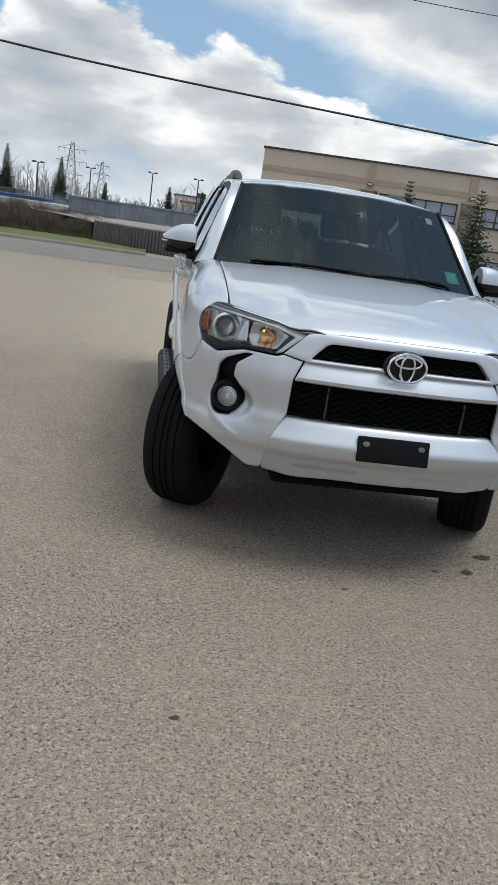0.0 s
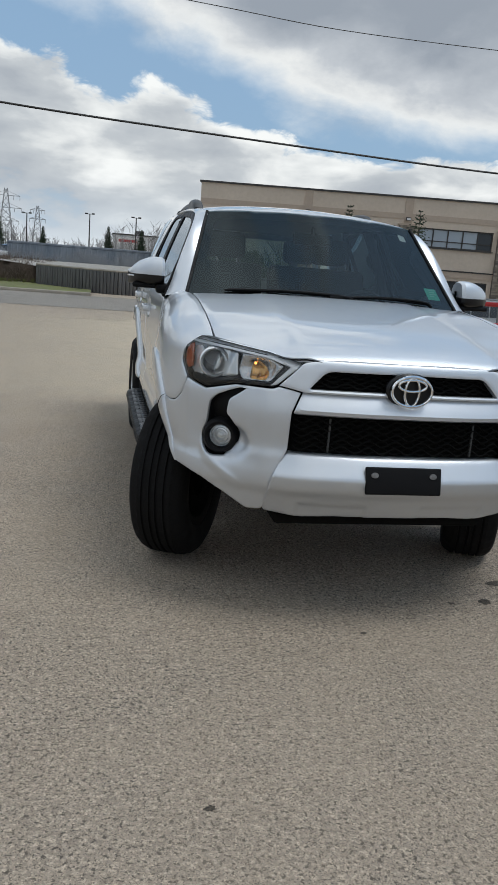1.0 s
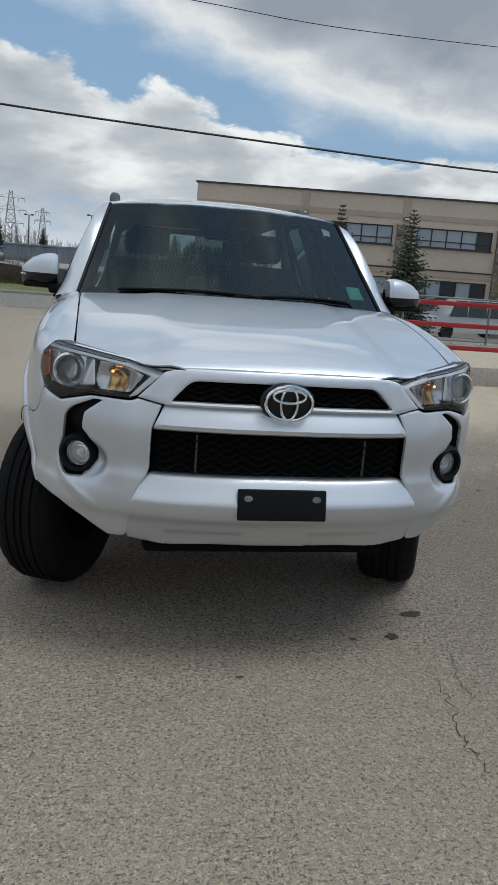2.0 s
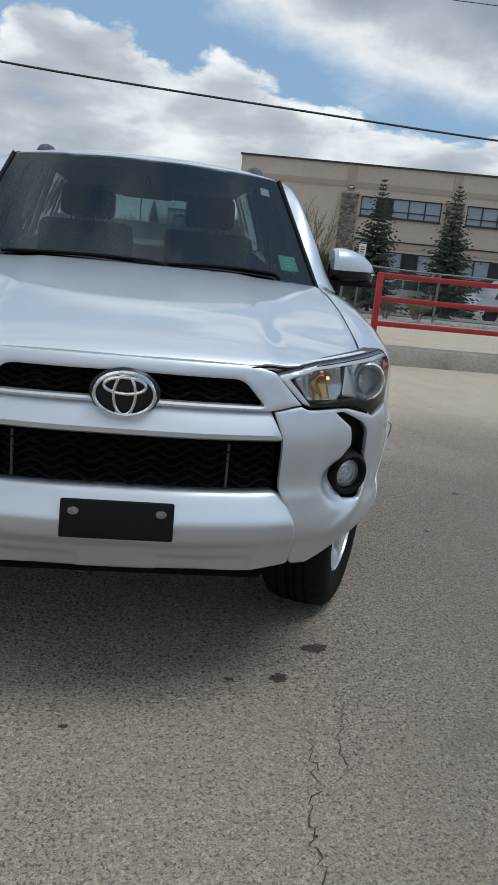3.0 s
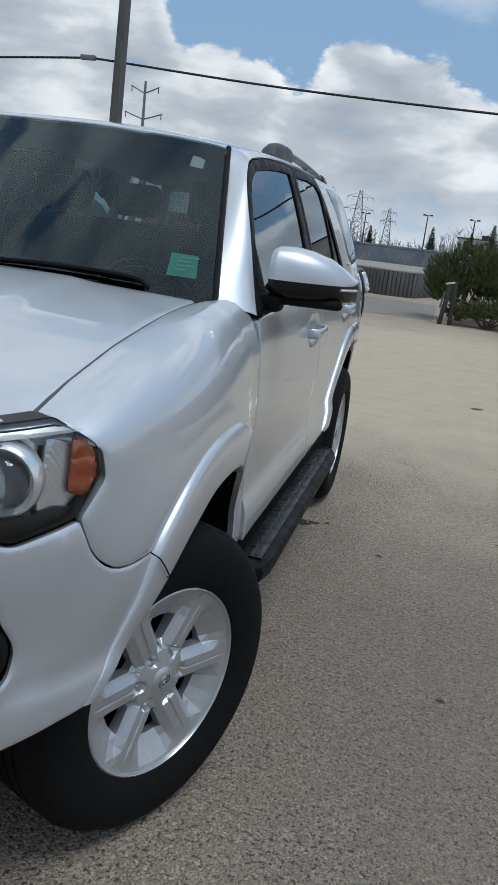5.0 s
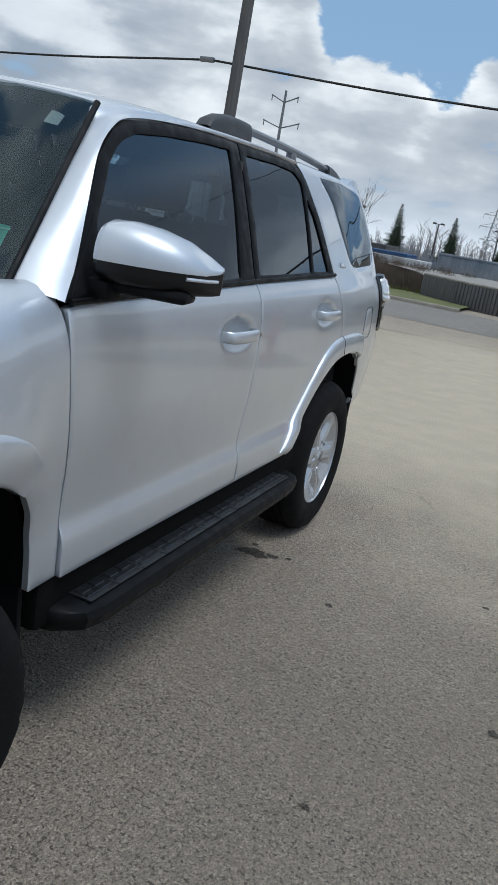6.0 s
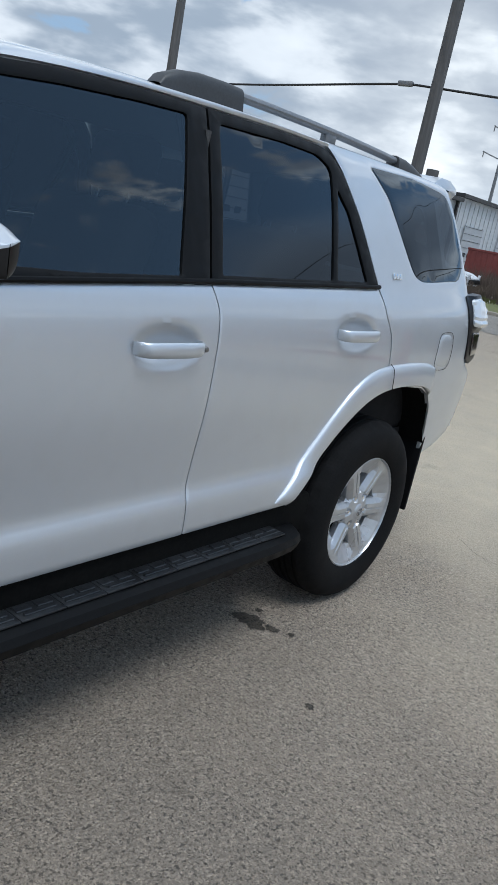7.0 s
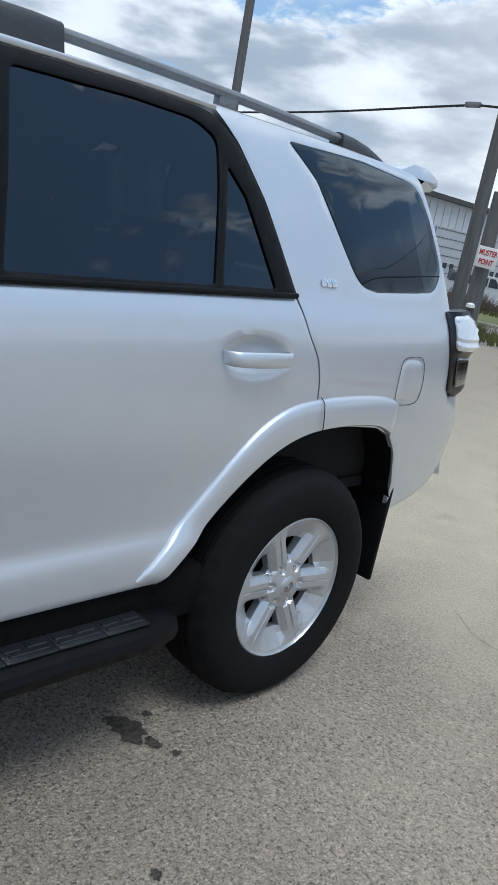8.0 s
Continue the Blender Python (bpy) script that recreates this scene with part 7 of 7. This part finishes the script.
# ---- storage yard, brush and distance ----
def far_box(name, size, at, turn_deg, mat, label, category):
    c = tagged(new(name), label, category)
    m = Matrix.Translation(at) @ Matrix.Rotation(radians(turn_deg), 4, "Z")
    c.matrix_basis = m
    L, W, H = size
    bm = bmesh.new()
    box(bm, (L, W, H), m @ Matrix.Translation((0, 0, H / 2)), .03)
    part("body", bm, mat, c)
    n = int(L / .35)
    for i in range(n):
        bm = bmesh.new()
        box(bm, (.10, W + .05, H - .3), m @ Matrix.Translation((-L / 2 + .2 + i * (L - .4) / max(1, n - 1), 0, H / 2)), .01, 1)
        part("rib", bm, mat, c)
    for z in (.08, H - .06):
        bm = bmesh.new()
        box(bm, (L + .04, W + .07, .14), m @ Matrix.Translation((0, 0, z)), .02, 1)
        part("edge_rail", bm, mat, c)


far_box("shipping_container", (4.2, 2.4, 2.0), (-15.9, 48.5, .03), 6, RED_BROWN, "rust-red shipping container in a storage yard", "container")
far_box("storage_shed", (3.4, 2.4, 1.5), (-10.8, 46, .03), -4, WOOD, "low brown shed in a storage yard", "shed")
far_box("utility_trailer", (4.6, 2.0, .5), (-8.3, 41, .55), -6, WHITE_METAL, "white and blue flat trailer in a storage yard", "trailer")
far_box("utility_trailer", (2.4, 1.6, .16), (-8.0, 40.9, 1.1), -6, BLUE_SHEET, "stack of blue sheeting on a trailer", "sheeting")
far_box("site_hoarding", (9.5, .3, 1.6), (-1.6, 46, .03), 3, GREY_HOARD, "blue-grey screen fence round a raised yard", "hoarding")
far_box("site_hoarding", (8.5, .3, 1.7), (9.5, 52, -.6), -3, GREY_HOARD, "blue-grey screen fence round a raised yard", "hoarding")


def far_shop(x, y, wide, high):
    """A low pale building on the horizon with a red-barred sign panel."""
    s = tagged(new("shop_building"), "low pale building on the horizon with a red sign", "building")
    s.location = (x, y, 0)
    for name, size, at, mat in (("wall", (wide, 8, high), (x, y + 4, high / 2), WHITE_METAL), ("roof", (wide + .4, 8.4, .25), (x, y + 4, high + .125), DARK_METAL), ("roof_unit", (1.6, 1.6, .8), (x + .4, y + 3, high + .6), DARK_METAL), ("sign_panel", (wide * .5, .2, high * .26), (x - wide * .2, y - .1, high * .78), WHITE_PAPER), ("sign_bar", (wide * .38, .1, high * .10), (x - wide * .2, y - .25, high * .78), RED_PAINT)):
        bm = bmesh.new()
        box(bm, size, Matrix.Translation(at), .03)
        part(name, bm, mat, s, smooth=False)


far_shop(6.23, 150, 9.14, 4.66)


def brush(name, x0, x1, y0, y1, n, hmin, hmax, seed, mat, label, base=0.05, thin=.011):
    """A thicket of leafless stems in clumps, each a fan of fine twigs; nobody could count them."""
    rnd = random.Random(seed)
    verts, faces = [], []

    def twig(p, q, r):
        b = len(verts)
        verts.extend([(p[0] - r, p[1], p[2]), (p[0] + r, p[1], p[2]), q])
        faces.append((b, b + 1, b + 2))

    for i in range(n):
        x, y = rnd.uniform(x0, x1), rnd.uniform(y0, y1)
        clump = .5 + .3 * math.sin(x * 1.7 + math.sin(x * .6) * 2) + .2 * math.sin(x * 5.3 + y)
        h = rnd.uniform(hmin, hmax) * (.5 + .5 * clump)
        for j in range(4):
            a, lean = rnd.uniform(0, 6.28), rnd.uniform(.05, .40) * h
            top_z = base + h * rnd.uniform(.6, 1.0)
            tip = (x + lean * math.cos(a), y + lean * math.sin(a), top_z)
            twig((x, y, base), tip, thin)
            for u in (rnd.uniform(.3, .5), rnd.uniform(.5, .75)):
                root = tuple(c + (d - c) * u for c, d in zip((x, y, base), tip))
                l = h * rnd.uniform(.15, .35)
                twig(root, (root[0] + rnd.uniform(-.8, .8) * l, root[1] + rnd.uniform(-.5, .5) * l, root[2] + l), thin * .7)
    tagged(link_mesh(name, verts, faces, mat, smooth=False), label, "brush", kind="stuff")


brush("brush", -60, -2.6, 28.2, 30.0, 6500, .4, 1.0, 3, BRUSH, "leafless brown brush along the verge", .1)
brush("brush", -8.0, -3.5, 28.0, 29.6, 1300, .6, 1.35, 4, BRUSH, "leafless brown brush along the verge", .1)
brush("brush", -13, -3.4, 34, 43, 2600, .5, 1.5, 9, BRUSH, "leafless brown brush in the storage yard", .1)
# far thicket whose colour carries the haze of the distance
brush("hazy_brush", -9.5, 5.0, 43.5, 45.8, 2200, .8, 2.3, 12, HAZY_BRUSH, "leafless brush before a screen fence, coloured blue-grey for distance haze", .0, .010)
brush("tall_grass", -60, -2.6, 27.4, 28.4, 2200, .12, .3, 5, GRASS, "tufts of rough grass along the verge", .1)
brush("tall_grass", -9.2, -5.6, 17.6, 19.9, 500, .15, .5, 6, GRASS, "rough grass and weeds round a pole", .0)


def far_woods(x0, x1, y0, y1, n, hmin, hmax, seed):
    """Leafless woodland on the horizon: slim stems with fine upswept branches."""
    rnd = random.Random(seed)
    verts, faces = [], []

    def spike(p, q, r):
        b = len(verts)
        verts.extend([(p[0] - r, p[1], p[2]), (p[0] + r, p[1], p[2]), q])
        faces.append((b, b + 1, b + 2))

    for i in range(n):
        x, y = rnd.uniform(x0, x1), rnd.uniform(y0, y1)
        h = rnd.uniform(hmin, hmax) * (.75 + .25 * math.sin(x * .21 + 1.3 * math.sin(x * .07)))
        spike((x, y, 0), (x + rnd.uniform(-.3, .3), y, h), .07)
        for j in range(9):
            u = rnd.uniform(.25, .85)
            s = rnd.choice((-1, 1))
            l = h * rnd.uniform(.10, .24)
            spike((x, y, h * u), (x + s * l * rnd.uniform(.4, .9), y + rnd.uniform(-.5, .5), h * u + l), .035)
    tagged(link_mesh("far_woods", verts, faces, FAR_TWIG, smooth=False), "far leafless woodland on the horizon", "woods", kind="stuff")


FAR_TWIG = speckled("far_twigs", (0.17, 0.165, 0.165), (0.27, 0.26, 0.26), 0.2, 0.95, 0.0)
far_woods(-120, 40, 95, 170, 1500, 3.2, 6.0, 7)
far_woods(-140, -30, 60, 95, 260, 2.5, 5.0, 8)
for i, (x, y, h) in enumerate(((-12.9, 62, 4.6), (-9.3, 66, 4.4), (-5.9, 70, 3.0), (-.4, 62, 3.2), (2.6, 70, 3.4), (7.6, 58, 4.2), (9.5, 60, 4.6), (11.2, 57, 4.0), (-27, 90, 4.5), (-33, 92, 4.0), (5.2, 66, 3.2), (3.9, 60, 3.8))):
    spruce(x, y, h + .2, h * .24, 100 + i, label="small dark spruce on the horizon", z=0, dense=2.0)
bare_tree(-16.5, 62, 7.0, 3.0, 51, z=0, stems=4, buds=None, name="bare_tree", label="bare whitish tree beyond the warehouse", group="bare trees")
bare_tree(-30.5, 75, 6.0, 3.0, 52, z=0, stems=4, buds=None, name="bare_tree", label="bare tree beyond the storage yard", group="bare trees")


def lattice_tower(x, y, h, wide, arms, label):
    t = tagged(new("lattice_pylon"), label, "pylon", group="power pylons")
    t.location = (x, y, 0)
    r = .0011 * y * .26
    levels = 9
    bm = bmesh.new()
    ring = lambda u: [(x + sx * wide * (1 - .82 * u), y + sy * wide * (1 - .82 * u), h * u) for sx, sy in ((-1, -1), (1, -1), (1, 1), (-1, 1))]
    for i in range(levels):
        a, b = ring(i / levels), ring((i + 1) / levels)
        for j in range(4):
            rod(bm, a[j], b[j], r, seg=4)
            rod(bm, a[j], b[(j + 1) % 4], r * .6, seg=4)
            rod(bm, a[(j + 1) % 4], b[j], r * .6, seg=4)
    part("tower", bm, GALV, t)
    for z, L in arms:
        bm = bmesh.new()
        rod(bm, (x - L, y, z), (x + L, y, z), r, seg=4)
        rod(bm, (x - L, y, z), (x, y, z + L * .35), r * .7, seg=4)
        rod(bm, (x + L, y, z), (x, y, z + L * .35), r * .7, seg=4)
        for d in (-L, -L * .55, L * .55, L):
            rod(bm, (x + d, y, z), (x + d, y, z - .9), r * .7, seg=4)
        part("crossarm", bm, GALV, t)


lattice_tower(-22.9, 200, 14.2, 1.9, ((12.6, 3.2), (9.8, 3.6), (6.8, 3.0)), "far lattice power pylon on the horizon")
lattice_tower(-16.6, 215, 11.5, 1.4, ((10.4, 1.8), (8.2, 2.0)), "far lattice power pylon on the horizon")


def mono_pylon(x, y, h):
    t = tagged(new("steel_pylon"), "slim steel power pylon with two crossarms", "pylon", group="power pylons")
    t.location = (x, y, 0)
    bm = bmesh.new()
    rod(bm, (x, y, 0), (x, y, h), .30, .16, 10)
    part("mast", bm, GALV, t)
    for z, L in ((h - 1.1, 2.0), (h - 4.4, 2.7)):
        for s in (-1, 1):
            tube("arm", [(x, y, z - .4), (x + s * L * .5, y, z), (x + s * L, y, z + .45)], .09, GALV, t, seg=6)
            bm = bmesh.new()
            rod(bm, (x + s * L * .95, y, z + .4), (x + s * L * .95, y, z - .3), .07, seg=6)
            part("insulator", bm, STEEL, t)


mono_pylon(-42.4, 106, 19.1)


def light_pole(x, y, h):
    t = tagged(new("street_lamp"), "tall lamp post with twin floodlights", "street lamp", group="street lamps")
    t.location = (x, y, 0)
    bm = bmesh.new()
    rod(bm, (x, y, 0), (x, y, h), .10, .06, 10)
    part("post", bm, DARK_METAL, t)
    for s in (-1, 1):
        bm = bmesh.new()
        box(bm, (.35, .25, .16), Matrix.Translation((x + s * .38, y, h)), .03)
        rod(bm, (x, y, h - .05), (x + s * .3, y, h - .02), .03, seg=6)
        part("floodlight", bm, DARK_METAL, t)


for x, y, h in ((-12.9, 78, 4.3), (-2.2, 95, 5.6), (3.0, 90, 5.4), (-24.5, 70, 5.2), (-9.6, 98, 5.2)):
    light_pole(x, y, h)
